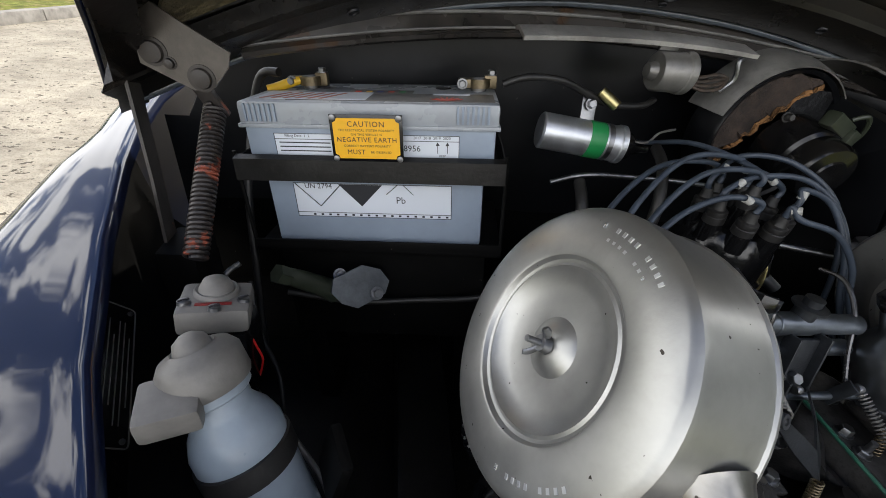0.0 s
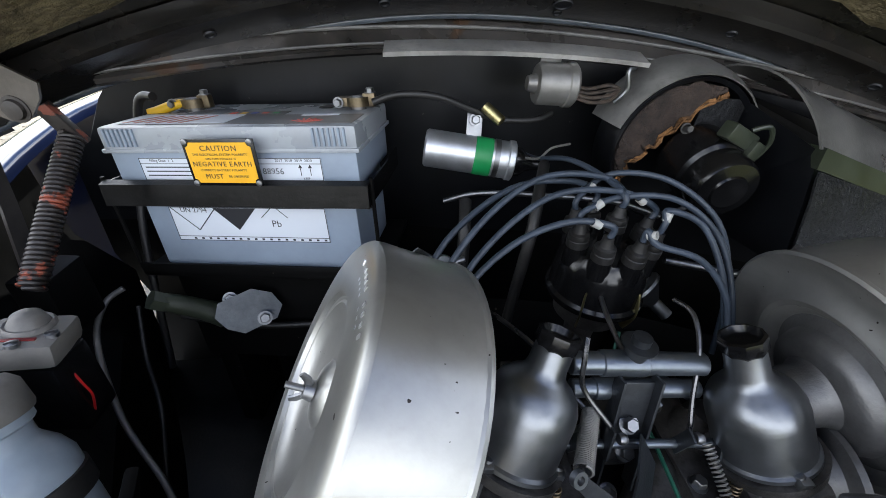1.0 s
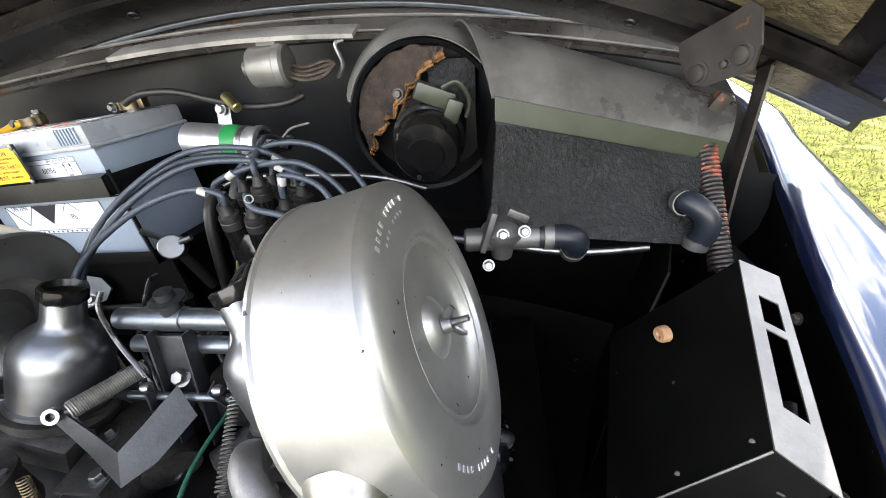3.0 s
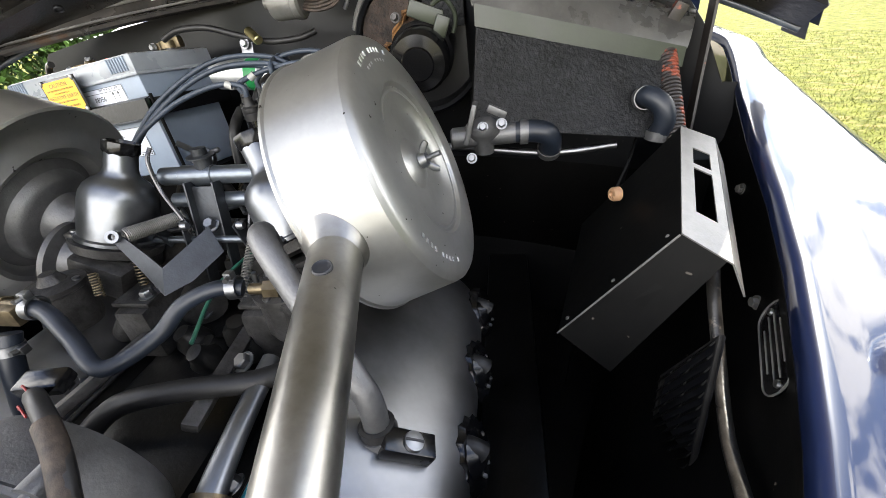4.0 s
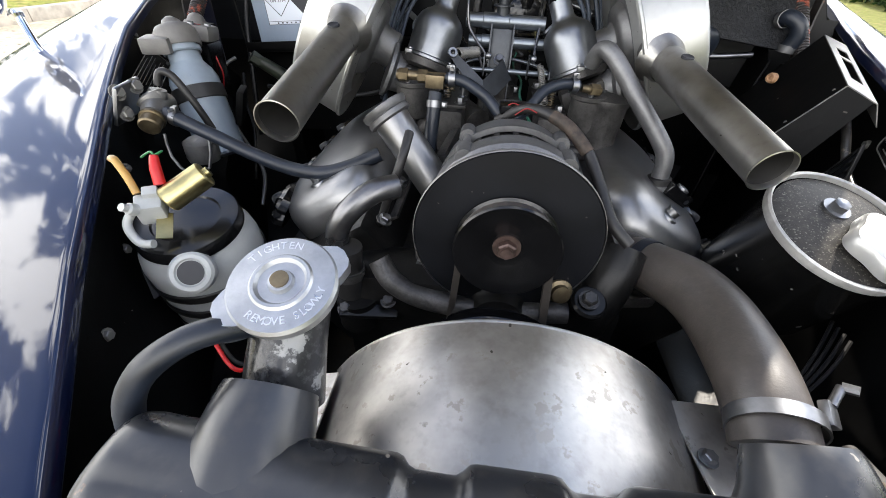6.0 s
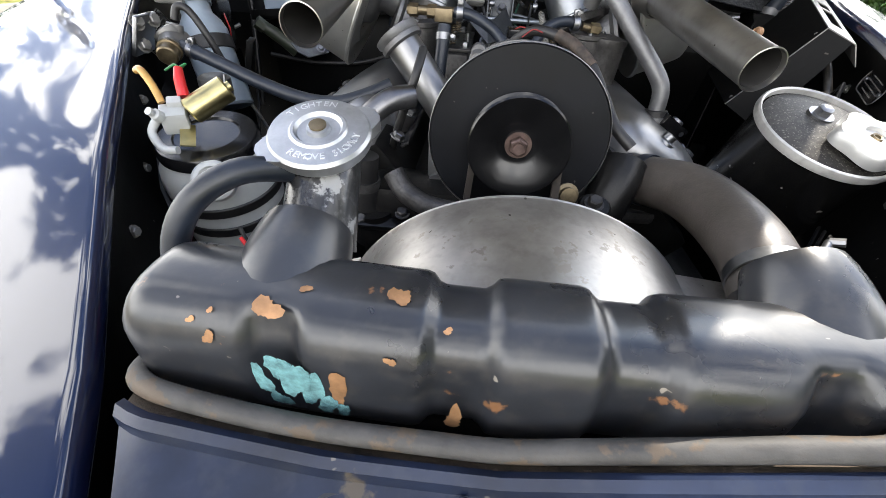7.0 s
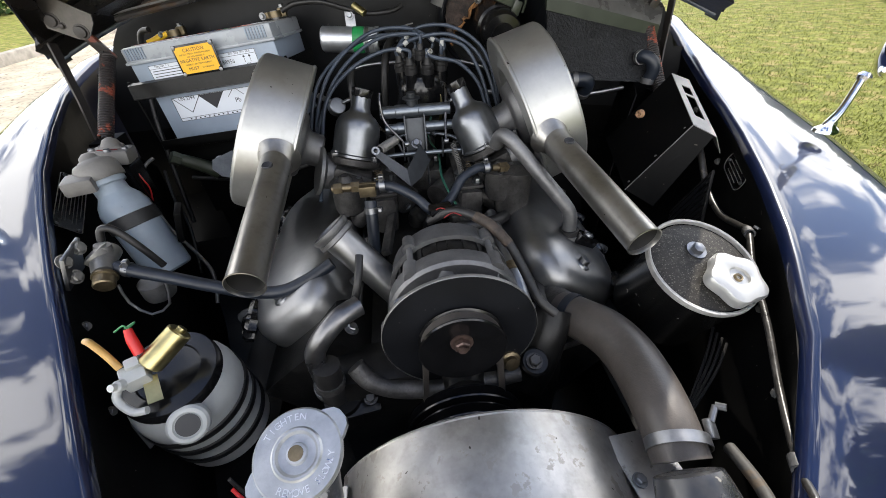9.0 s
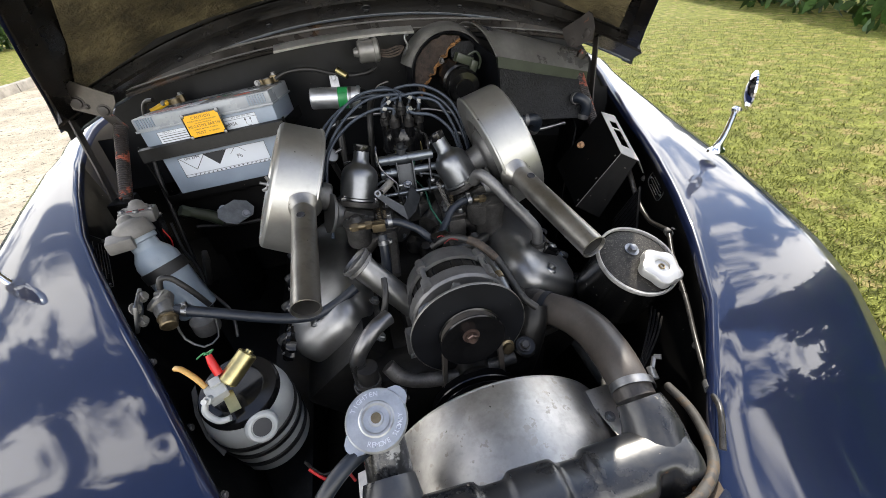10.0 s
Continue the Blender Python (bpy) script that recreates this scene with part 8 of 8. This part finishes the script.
# ---- small engine details ----
engine = bpy.data.objects["engine"]
for k in range(4):
    for s in (-1, 1):
        y = 0.350 - (0.100 if s < 0 else 0.110) * k
        m = pose(s * 0.218, 0.205, 0.628, 0, s * 32, 0)
        p = m @ Vector((0.098 if s > 0 else -0.084, y - 0.205, 0.034))
        d = (m.to_3x3() @ Vector((s * 0.55, -0.05, 0.84))).normalized()
        plug = thing("plug_cap", tuple(p), "black spark plug cap with crimped rubber skirt in the rocker cover", "plug cap", "spark plug caps along the heads")
        rng = random.Random(50 + k)
        a, u, w = frame_of(d)
        rows = []
        for r, h in ((0.034, -0.010), (0.035, 0.002), (0.030, 0.008), (0.022, 0.006), (0.017, 0.010), (0.013, 0.014), (0.0, 0.013)):
            rows.append([p + a * h + (u * math.cos(2 * math.pi * j / 28) * 0.86 + w * math.sin(2 * math.pi * j / 28) * 1.08) * (r * (1 + 0.10 * (j % 2) * (r > 0.015) + 0.05 * rng.random())) for j in range(28)])
        part("skirt", Geo().grid(rows, closed=True), BAKELITE, plug, "crimped black rubber skirt")
        for j in range(4):
            th = radians(150 + 35 * j)
            q = p + a * 0.008 + (u * math.cos(th) * 0.86 + w * math.sin(th) * 1.08) * 0.024
            part("clip", Geo().box(tuple(q), (0.006, 0.004, 0.003), rot=(20 * j, 35, 30 * j), bevel=0.001), DUSTY_METAL, plug)
        b0, b1 = p + a * 0.012, p + a * 0.022 + Vector((-s * 0.018, 0.002, 0.003))
        b2 = b1 + Vector((-s * 0.030, 0.010, 0.004))
        part("boot", Geo().tube([b0, b1, b2], [0.012, 0.0095, 0.0068], 14), RUBBER, plug, "rubber boot")
        part("ring", Geo().lathe(b2, b2 - b1, [(0.0062, -0.005), (0.0078, -0.005), (0.0078, 0.005), (0.0062, 0.005)], 16, closed=True), MILKY, plug, "pale ring")
        part("lead", Geo().tube([b2, b2 + Vector((-s * 0.030, 0.008, 0.004)), b2 + Vector((-s * 0.062, 0.03, -0.006)), b2 + Vector((-s * 0.075, 0.06, -0.018))], 0.0052, 10), LEAD, plug, "blue-grey lead")
for s in (1,):
    m = pose(s * 0.218, 0.205, 0.628, 0, s * 32, 0) @ pose(s * 0.020, -0.112, 0.064, 0, 0, 12)
    blk = thing("lead_clip", tuple(m.translation), "black lead clip block with slotted screw on the rocker cover", "clip")
    part("block", Geo().box((0, 0, 0), (0.048, 0.022, 0.018), bevel=0.002, m=m), BAKELITE, blk)
    g = Geo().lathe(m @ Vector((0.002, 0, 0.009)), m.to_3x3() @ Vector((0, 0, 1)), [(0.0095, 0), (0.009, 0.003), (0.004, 0.004), (0, 0.004)], 22)
    part("screw", g, ZINC, blk, "slotted screw head")
    part("screw_slot", Geo().box((0.002, 0, 0.0130), (0.017, 0.0022, 0.0008), m=m), INK, blk)
    part("hole", Geo().lathe(m @ Vector((0.017, -0.0112, 0)), m.to_3x3() @ Vector((0, -1, 0)), [(0.004, 0), (0, 0.0002)], 14), INK, blk)
part("gasket_line", Geo().tube([(0.135, 0.36, 0.655), (0.132, 0.15, 0.655), (0.134, -0.02, 0.652), (0.150, -0.078, 0.640)], 0.0022, 6), BLUELINE, engine, "blue sealant line")
for s in (-1, 1):
    for k in range(5):
        bolt_on(engine, (s * 0.128, -0.05 + 0.10 * k, 0.668), (-s * 0.5, 0, 0.9), 0.0075, 0.007)
    for k in range(2):
        m = pose(s * 0.218, 0.155, 0.628, 0, s * 32, 0)
        p = m @ Vector((0, -0.12 + 0.24 * k, 0.040))
        part("cover_nut", Geo().lathe(p, m.to_3x3() @ Vector((0, 0, 1)), [(0.016, 0), (0.014, 0.006), (0.009, 0.008), (0.009, 0.016), (0, 0.017)], 18), ZINC, engine)
rng = random.Random(21)
for k in range(26):
    p = Vector((rng.uniform(-0.11, 0.11), rng.uniform(0.10, 0.36), rng.uniform(0.665, 0.70)))
    if k % 3 == 0:
        part("boss", Geo().lathe(p - Vector((0, 0, 0.02)), (rng.uniform(-0.3, 0.3), rng.uniform(-0.5, 0.1), 1), [(0.020, 0), (0.018, 0.016), (0.012, 0.022), (0.010, 0.030), (0, 0.031)], 14), ENGINE_BLACK, engine)
    else:
        bolt_on(engine, p, (rng.uniform(-0.5, 0.5), -0.4, 1), rng.uniform(0.006, 0.009), 0.008, rng.choice([ZINC, CASTDARK, DUSTY_METAL]))
for s in (-1, 1):
    part("inlet_manifold", Geo().tube([(s * 0.115, 0.33, 0.735), (s * 0.075, 0.30, 0.705), (s * 0.03, 0.25, 0.690)], [0.024, 0.026, 0.028], 18), CASTDARK, engine, "cast inlet branch")
    part("valley_rail", Geo().box((s * 0.062, 0.20, 0.695), (0.016, 0.24, 0.012), rot=(0, s * 20, s * 6), bevel=0.003), CASTDARK, engine)
part("bypass_pipe", Geo().tube([(0.115, 0.16, 0.700), (0.118, 0.08, 0.690), (0.122, 0.02, 0.676), (0.126, -0.03, 0.655)], [0.010, 0.011, 0.013, 0.014], 16), STEEL, engine, "silver bypass pipe")
part("bypass_clip", Geo().lathe((0.121, 0.035, 0.680), (0.1, -1, -0.3), [(0.0125, 0), (0.016, 0), (0.016, 0.014), (0.0125, 0.014)], 20, closed=True), BRASS, engine)
cable("alternator_lead", [(0.0, 0.085, 0.745), (0.035, 0.070, 0.768), (0.075, 0.045, 0.762), (0.100, 0.020, 0.745), (0.118, -0.015, 0.715), (0.130, -0.045, 0.692), (0.150, -0.06, 0.675)], 0.0065, RUBBER, "black alternator lead partly bound in brown tape", "cable")
part("tape_binding", Geo().tube([(0.062, 0.053, 0.767), (0.082, 0.038, 0.759), (0.103, 0.015, 0.741)], 0.0076, 10), TAPE, bpy.data.objects["alternator_lead"], "frayed brown tape")
cable("throttle_cable", [(-0.145, 0.02, 0.60), (-0.125, -0.01, 0.66), (-0.105, -0.01, 0.72), (-0.10, 0.02, 0.745)], 0.0055, RUBBER, "black hose by the alternator", "hose")

for y0 in (0.082, 0.066):
    part("red_wire", Geo().tube([(0.004 + (0.082 - y0), y0, 0.760), (0.016 + (0.082 - y0), y0 - 0.004, 0.770), (0.028 + (0.082 - y0), y0 - 0.010, 0.768)], 0.0008, 6), DULL_RED, bpy.data.objects["alternator_lead"], "red wire end")
part("terminal_block", Geo().box((0.018, 0.088, 0.762), (0.034, 0.018, 0.012), rot=(8, 0, 10), bevel=0.003), BAKELITE, bpy.data.objects["alternator_lead"], "black terminal block")
cable("valley_hose", [(-0.06, 0.10, 0.66), (-0.02, 0.115, 0.690), (0.04, 0.13, 0.697), (0.10, 0.15, 0.690), (0.13, 0.18, 0.68)], 0.011, RUBBER, "thick black hose across the valley", "hose")
cable("earth_wire", [(-0.26, -0.20, 0.60), (-0.235, -0.215, 0.585), (-0.215, -0.20, 0.575), (-0.20, -0.215, 0.56)], 0.0022, REDPLASTIC, "thin red wire beside the radiator", "wire")
cable("earth_wire", [(-0.265, -0.19, 0.605), (-0.245, -0.20, 0.575), (-0.22, -0.19, 0.57), (-0.205, -0.17, 0.55)], 0.0022, RUBBER, "thin black wire beside the radiator", "wire")

# bolts and a clip bracket on the inner wings
body = bpy.data.objects["car_body"]
for s in (-1, 1):
    for y, dz in ((-0.22, 0.07), (-0.17, 0.11), (-0.10, 0.09), (0.02, 0.07), (0.24, 0.08), (0.42, 0.06)):
        w = half(y, s) - 0.001 + 0.05 * (s < 0) * max(0.0, min(1.0, (y - 0.05) / 0.2))
        bolt_on(body, (s * w, y, lip_z(y, s) - dz), (-s, 0, 0.15), 0.0055, 0.005, DUSTY_METAL)
clip = thing("hose_bracket", (-0.405, -0.06, 0.62), "black folded bracket beside the washer bottle", "bracket")
part("strap", Geo().slab([[(-0.412, -0.035, 0.665), (-0.408, -0.060, 0.640), (-0.398, -0.085, 0.605), (-0.378, -0.105, 0.575)], [(-0.418, -0.045, 0.660), (-0.416, -0.070, 0.634), (-0.406, -0.095, 0.600), (-0.386, -0.115, 0.570)]], 0.006), RUBBER, clip)
for p in ((-0.404, -0.068, 0.642), (-0.395, -0.094, 0.606)):
    part("bolt", Geo().hexbolt(p, (0.9, -0.2, 0.3), 0.006, 0.006), DUSTY_METAL, clip)


# ---- clutter in the vee between the carburettors ----
def build_inlet_manifold():
    t = thing("carburettor_manifold", (0.0, 0.30, 0.66), "grimy dark cast inlet manifold with bolted runners", "manifold")
    for s in (-1, 1):
        part("runner", Geo().box((s * 0.083, 0.33, 0.690), (0.044, 0.24, 0.075), bevel=0.010), CASTDARK, t, "grimy cast runner")
        for y in (0.25, 0.31, 0.37, 0.43):
            part("branch", Geo().tube([(s * 0.083, y, 0.70), (s * 0.115, y - 0.004, 0.695), (s * 0.145, y - 0.006, 0.665)], 0.017, 14), CASTDARK, t)
        part("flange", Geo().box((s * 0.083, 0.33, 0.731), (0.050, 0.22, 0.006), bevel=0.002), CASTDARK, t)
        for y, dx in ((0.235, 0.014), (0.280, -0.014), (0.325, 0.014), (0.372, -0.014), (0.425, 0.0)):
            part("bolt", Geo().hexbolt((s * 0.083 + dx, y, 0.734), (0, 0, 1), 0.007, 0.008), ZINC, t)
        part("stud", Geo().cyl((s * 0.066, 0.255, 0.730), (s * 0.066, 0.255, 0.755), 0.0035, seg=10).hexbolt((s * 0.066, 0.255, 0.734), (0, 0, 1), 0.0065, 0.006), ZINC, t)
    g = Geo()
    g.box((0.0, 0.36, 0.695), (0.085, 0.055, 0.05), bevel=0.010)
    g.cyl((0.0, 0.36, 0.715), (0.0, 0.36, 0.742), 0.026, seg=28, chamfer=0.003)
    part("water_bridge", g, CASTDARK, t, "cast water bridge")
    for p in ((-0.028, 0.345, 0.722), (0.030, 0.378, 0.722)):
        part("bolt", Geo().hexbolt(p, (0, 0, 1), 0.007, 0.008), ZINC, t)
    return t


build_inlet_manifold()


def build_throttle_rods():
    t = thing("throttle_rods", (0.0, 0.33, 0.76), "bent grey throttle rods with small levers and ball joints", "linkage")
    part("rod", Geo().tube([(-0.150, 0.470, 0.806), (-0.132, 0.440, 0.818), (-0.095, 0.385, 0.822), (-0.078, 0.350, 0.812), (-0.048, 0.318, 0.795), (-0.038, 0.305, 0.772)], 0.0028, 8), DARKPIPE, t)
    part("rod", Geo().tube([(0.060, 0.520, 0.812), (0.030, 0.500, 0.830), (0.004, 0.455, 0.838), (0.002, 0.395, 0.826), (0.012, 0.350, 0.810), (0.030, 0.327, 0.797)], 0.0030, 8), DARKPIPE, t)
    part("cross_shaft", Geo().cyl((-0.115, 0.300, 0.775), (0.118, 0.300, 0.775), 0.0045, seg=14, chamfer=0.0008), DULL_TUBE, t)
    for x, a in ((-0.070, 24), (-0.036, -10), (0.040, 16), (0.078, -22)):
        lever = part("lever", Geo().box((x, 0.296, 0.785), (0.003, 0.014, 0.038), rot=(a, 0, 0), bevel=0.001), BRACKET_M, t)
        part("ball_joint", Geo().lathe((x + 0.003, 0.290, 0.800), (1, 0, 0), [(0, -0.001), (0.005, 0.0), (0.0058, 0.004), (0.004, 0.008), (0, 0.009)], 14), ZINC, lever)
    part("spring", Geo().coil((0.060, 0.290, 0.790), (0.070, 0.220, 0.748), 0.0048, 0.0009, 22, 5, 10), DUSTY_METAL, t, "thin return spring")
    return t


build_throttle_rods()


def build_cap_clip():
    m = Vector((-0.172, 0.516, 0.800))
    t = thing("pipe_clamp", tuple(m), "bright chrome pipe clamp with a flat tail", "clamp")
    part("band", Geo().lathe(m, (0.45, -0.75, 0.5), [(0.0, 0.012), (0.017, 0.011), (0.019, 0.009), (0.019, -0.010), (0.016, -0.010), (0.0, -0.008)], 28), STEEL, t)
    part("tail", Geo().box((m.x - 0.020, m.y + 0.002, m.z + 0.017), (0.046, 0.003, 0.012), rot=(20, 38, 20), bevel=0.001), ZINC, t)
    part("screw", Geo().cyl((m.x + 0.014, m.y, m.z + 0.008), (m.x + 0.034, m.y + 0.004, m.z + 0.014), 0.0045, seg=12, chamfer=0.001), ZINC, t)
    part("stalk", Geo().tube([m, (m.x + 0.004, m.y + 0.01, m.z - 0.03), (m.x + 0.02, m.y + 0.02, m.z - 0.09)], 0.008, 10), RUBBER, t)
    return t


build_cap_clip()
cable("vacuum_pipe", [(-0.060, 0.520, 0.70), (-0.058, 0.515, 0.78), (-0.052, 0.520, 0.86), (-0.040, 0.560, 0.91), (-0.020, 0.62, 0.92)], 0.0085, RUBBER, "black rubber pipe rising behind the balance pipe", "pipe")
cable("fuel_pipe", [(-0.115, 0.385, 0.735), (-0.070, 0.400, 0.765), (0.0, 0.405, 0.775), (0.070, 0.398, 0.765), (0.118, 0.380, 0.738)], 0.0038, DULL_TUBE, "thin metal fuel pipe joining the carburettors", "pipe")
cable("loom_wire", [(0.030, 0.43, 0.80), (0.020, 0.40, 0.765), (0.035, 0.34, 0.752), (0.030, 0.24, 0.750), (0.045, 0.16, 0.735)], 0.0022, material("green_wire", (0.02, 0.11, 0.07), 0.45, vary=0.2, scale=80), "thin green wire running along the vee", "wire")


# ---- louvred duct panel on the inner wing ----
def build_louvres():
    t = thing("louvre_panel", (0.46, 0.15, 0.52), "black louvred duct panel low on the inner wing", "louvre")
    o, along, down = Vector((0.530, 0.232, 0.622)), Vector((0.004, -0.062, 0.125)), Vector((-0.010, -0.048, -0.165))
    nrm = along.cross(down).normalized()
    if nrm.x > 0:
        nrm = -nrm
    part("backing", Geo().slab([[o + nrm * -0.004, o + along + nrm * -0.004], [o + down + nrm * -0.004, o + along + down + nrm * -0.004]], 0.002), INK, t)
    for i in range(13):
        for j in range(3):
            a = o + down * ((i + 0.15) / 13) + along * ((j + 0.08) / 3)
            b = a + along * (0.84 / 3)
            d = down * (0.55 / 13)
            part("slat", Geo().slab([[a, b], [a + d + nrm * 0.005, b + d + nrm * 0.005]], 0.0015), BLACK_PAINT, t)
    part("frame_edge", Geo().tube([o, o + along, o + along + down], 0.003, 8, smooth=1), RUBBER, t)
    part("frame_edge", Geo().tube([o, o + down, o + along + down], 0.003, 8, smooth=1), RUBBER, t)
    return t


build_louvres()


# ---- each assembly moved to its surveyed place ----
def settle(names, pivot, move, turn=(0, 0, 0), size=1.0):
    """Shift, turn (degrees about x, y, z through pivot) and scale a group of things that belong together."""
    m = Matrix.Translation(Vector(pivot) + Vector(move)) @ pose(0, 0, 0, *turn) @ Matrix.Scale(size, 4) @ Matrix.Translation(-Vector(pivot))
    for key in names.split():
        ob = bpy.data.objects[key]
        ob.matrix_basis = m @ ob.matrix_basis


settle("battery battery_clamp caution_plate", (-0.457, 0.645, 0.937), (-0.004, -0.005, 0.005), (-3.4, -6.4, -8.6))
settle("master_cylinder", (-0.49, 0.60, 0.69), (0.003, -0.018, -0.020))
settle("earth_cable bulkhead_hose", (-0.457, 0.645, 0.937), (-0.010, 0.0, -0.015))
settle("ignition_coil battery_cable vacuum_hose", (-0.140, 0.701, 0.933), (0.009, -0.042, 0.011))
settle("relay_can", (0.104, 0.740, 1.066), (0.012, -0.056, 0.016))
settle("drip_shield heater_pipe", (0.104, 0.740, 1.066), (0.002, -0.040, 0.003))
settle("heater_blower", (0.204, 0.651, 0.940), (-0.006, -0.055, 0.024))
settle("bonnet_stay.001", (0.634, 0.570, 0.886), (-0.010, 0.012, 0.004))
settle("heater_valve", (0.318, 0.535, 0.855), (0.003, -0.031, 0.006))
settle("brake_fluid_bottle level_switch pipe_loop pipe_loop.001", (-0.544, 0.340, 0.847), (-0.062, 0.014, -0.030), (0, 0, 0), 1.06)
settle("bonnet_stay", (-0.668, 0.537, 0.844), (-0.016, 0.018, 0.0))
settle("washer_bottle hose_bracket", (-0.319, -0.088, 0.705), (-0.036, -0.011, -0.001))
settle("pressure_valve", (-0.408, 0.053, 0.741), (-0.051, 0.009, 0.008))
settle("radiator fan_cowl earth_wire earth_wire.001", (-0.021, -0.312, 0.698), (-0.008, -0.020, 0.020))
settle("top_hose", (0.207, -0.196, 0.691), (0.022, 0.010, -0.020))
settle("alternator drive_belt alternator_lead throttle_cable steel_pipe", (0.020, -0.112, 0.678), (-0.006, -0.036, 0.035))
settle("air_cleaner", (-0.244, 0.132, 0.819), (-0.015, -0.017, 0.021))
settle("air_cleaner.001", (0.250, 0.122, 0.829), (-0.001, -0.007, 0.012))
settle("carburettor carburettor.001 balance_pipe throttle_rods carburettor_manifold fuel_pipe loom_wire", (-0.011, 0.315, 0.864), (0.003, -0.024, 0.010), (0, 0, 0), 0.97)
settle("distributor vacuum_pipe pipe_clamp ignition_lead ignition_lead.001 ignition_lead.002 ignition_lead.003 ignition_lead.004 ignition_lead.005 ignition_lead.006 ignition_lead.007 ignition_lead.008", (0.039, 0.467, 0.886), (-0.006, 0.006, 0.012))
settle("fuel_hose fuel_bowl steel_pipe.001 valley_hose", (0.093, 0.185, 0.778), (0.008, -0.023, 0.024))
settle("oil_filler", (-0.148, 0.066, 0.760), (-0.004, -0.021, 0.027))
settle("engine lead_clip plug_cap plug_cap.001 plug_cap.002 plug_cap.003 plug_cap.004 plug_cap.005 plug_cap.006 plug_cap.007", (0.275, 0.093, 0.681), (-0.004, -0.003, 0.012))
settle("wing_mirror", (-0.700, 0.160, 0.830), (-0.081, 0.050, -0.058))
settle("wing_mirror.001", (0.745, 0.222, 0.830), (-0.008, -0.042, -0.012))
settle("fluid_reservoir", (0.365, -0.070, 0.739), (-0.005, 0.004, 0.002), (0, 0, 0), 0.94)
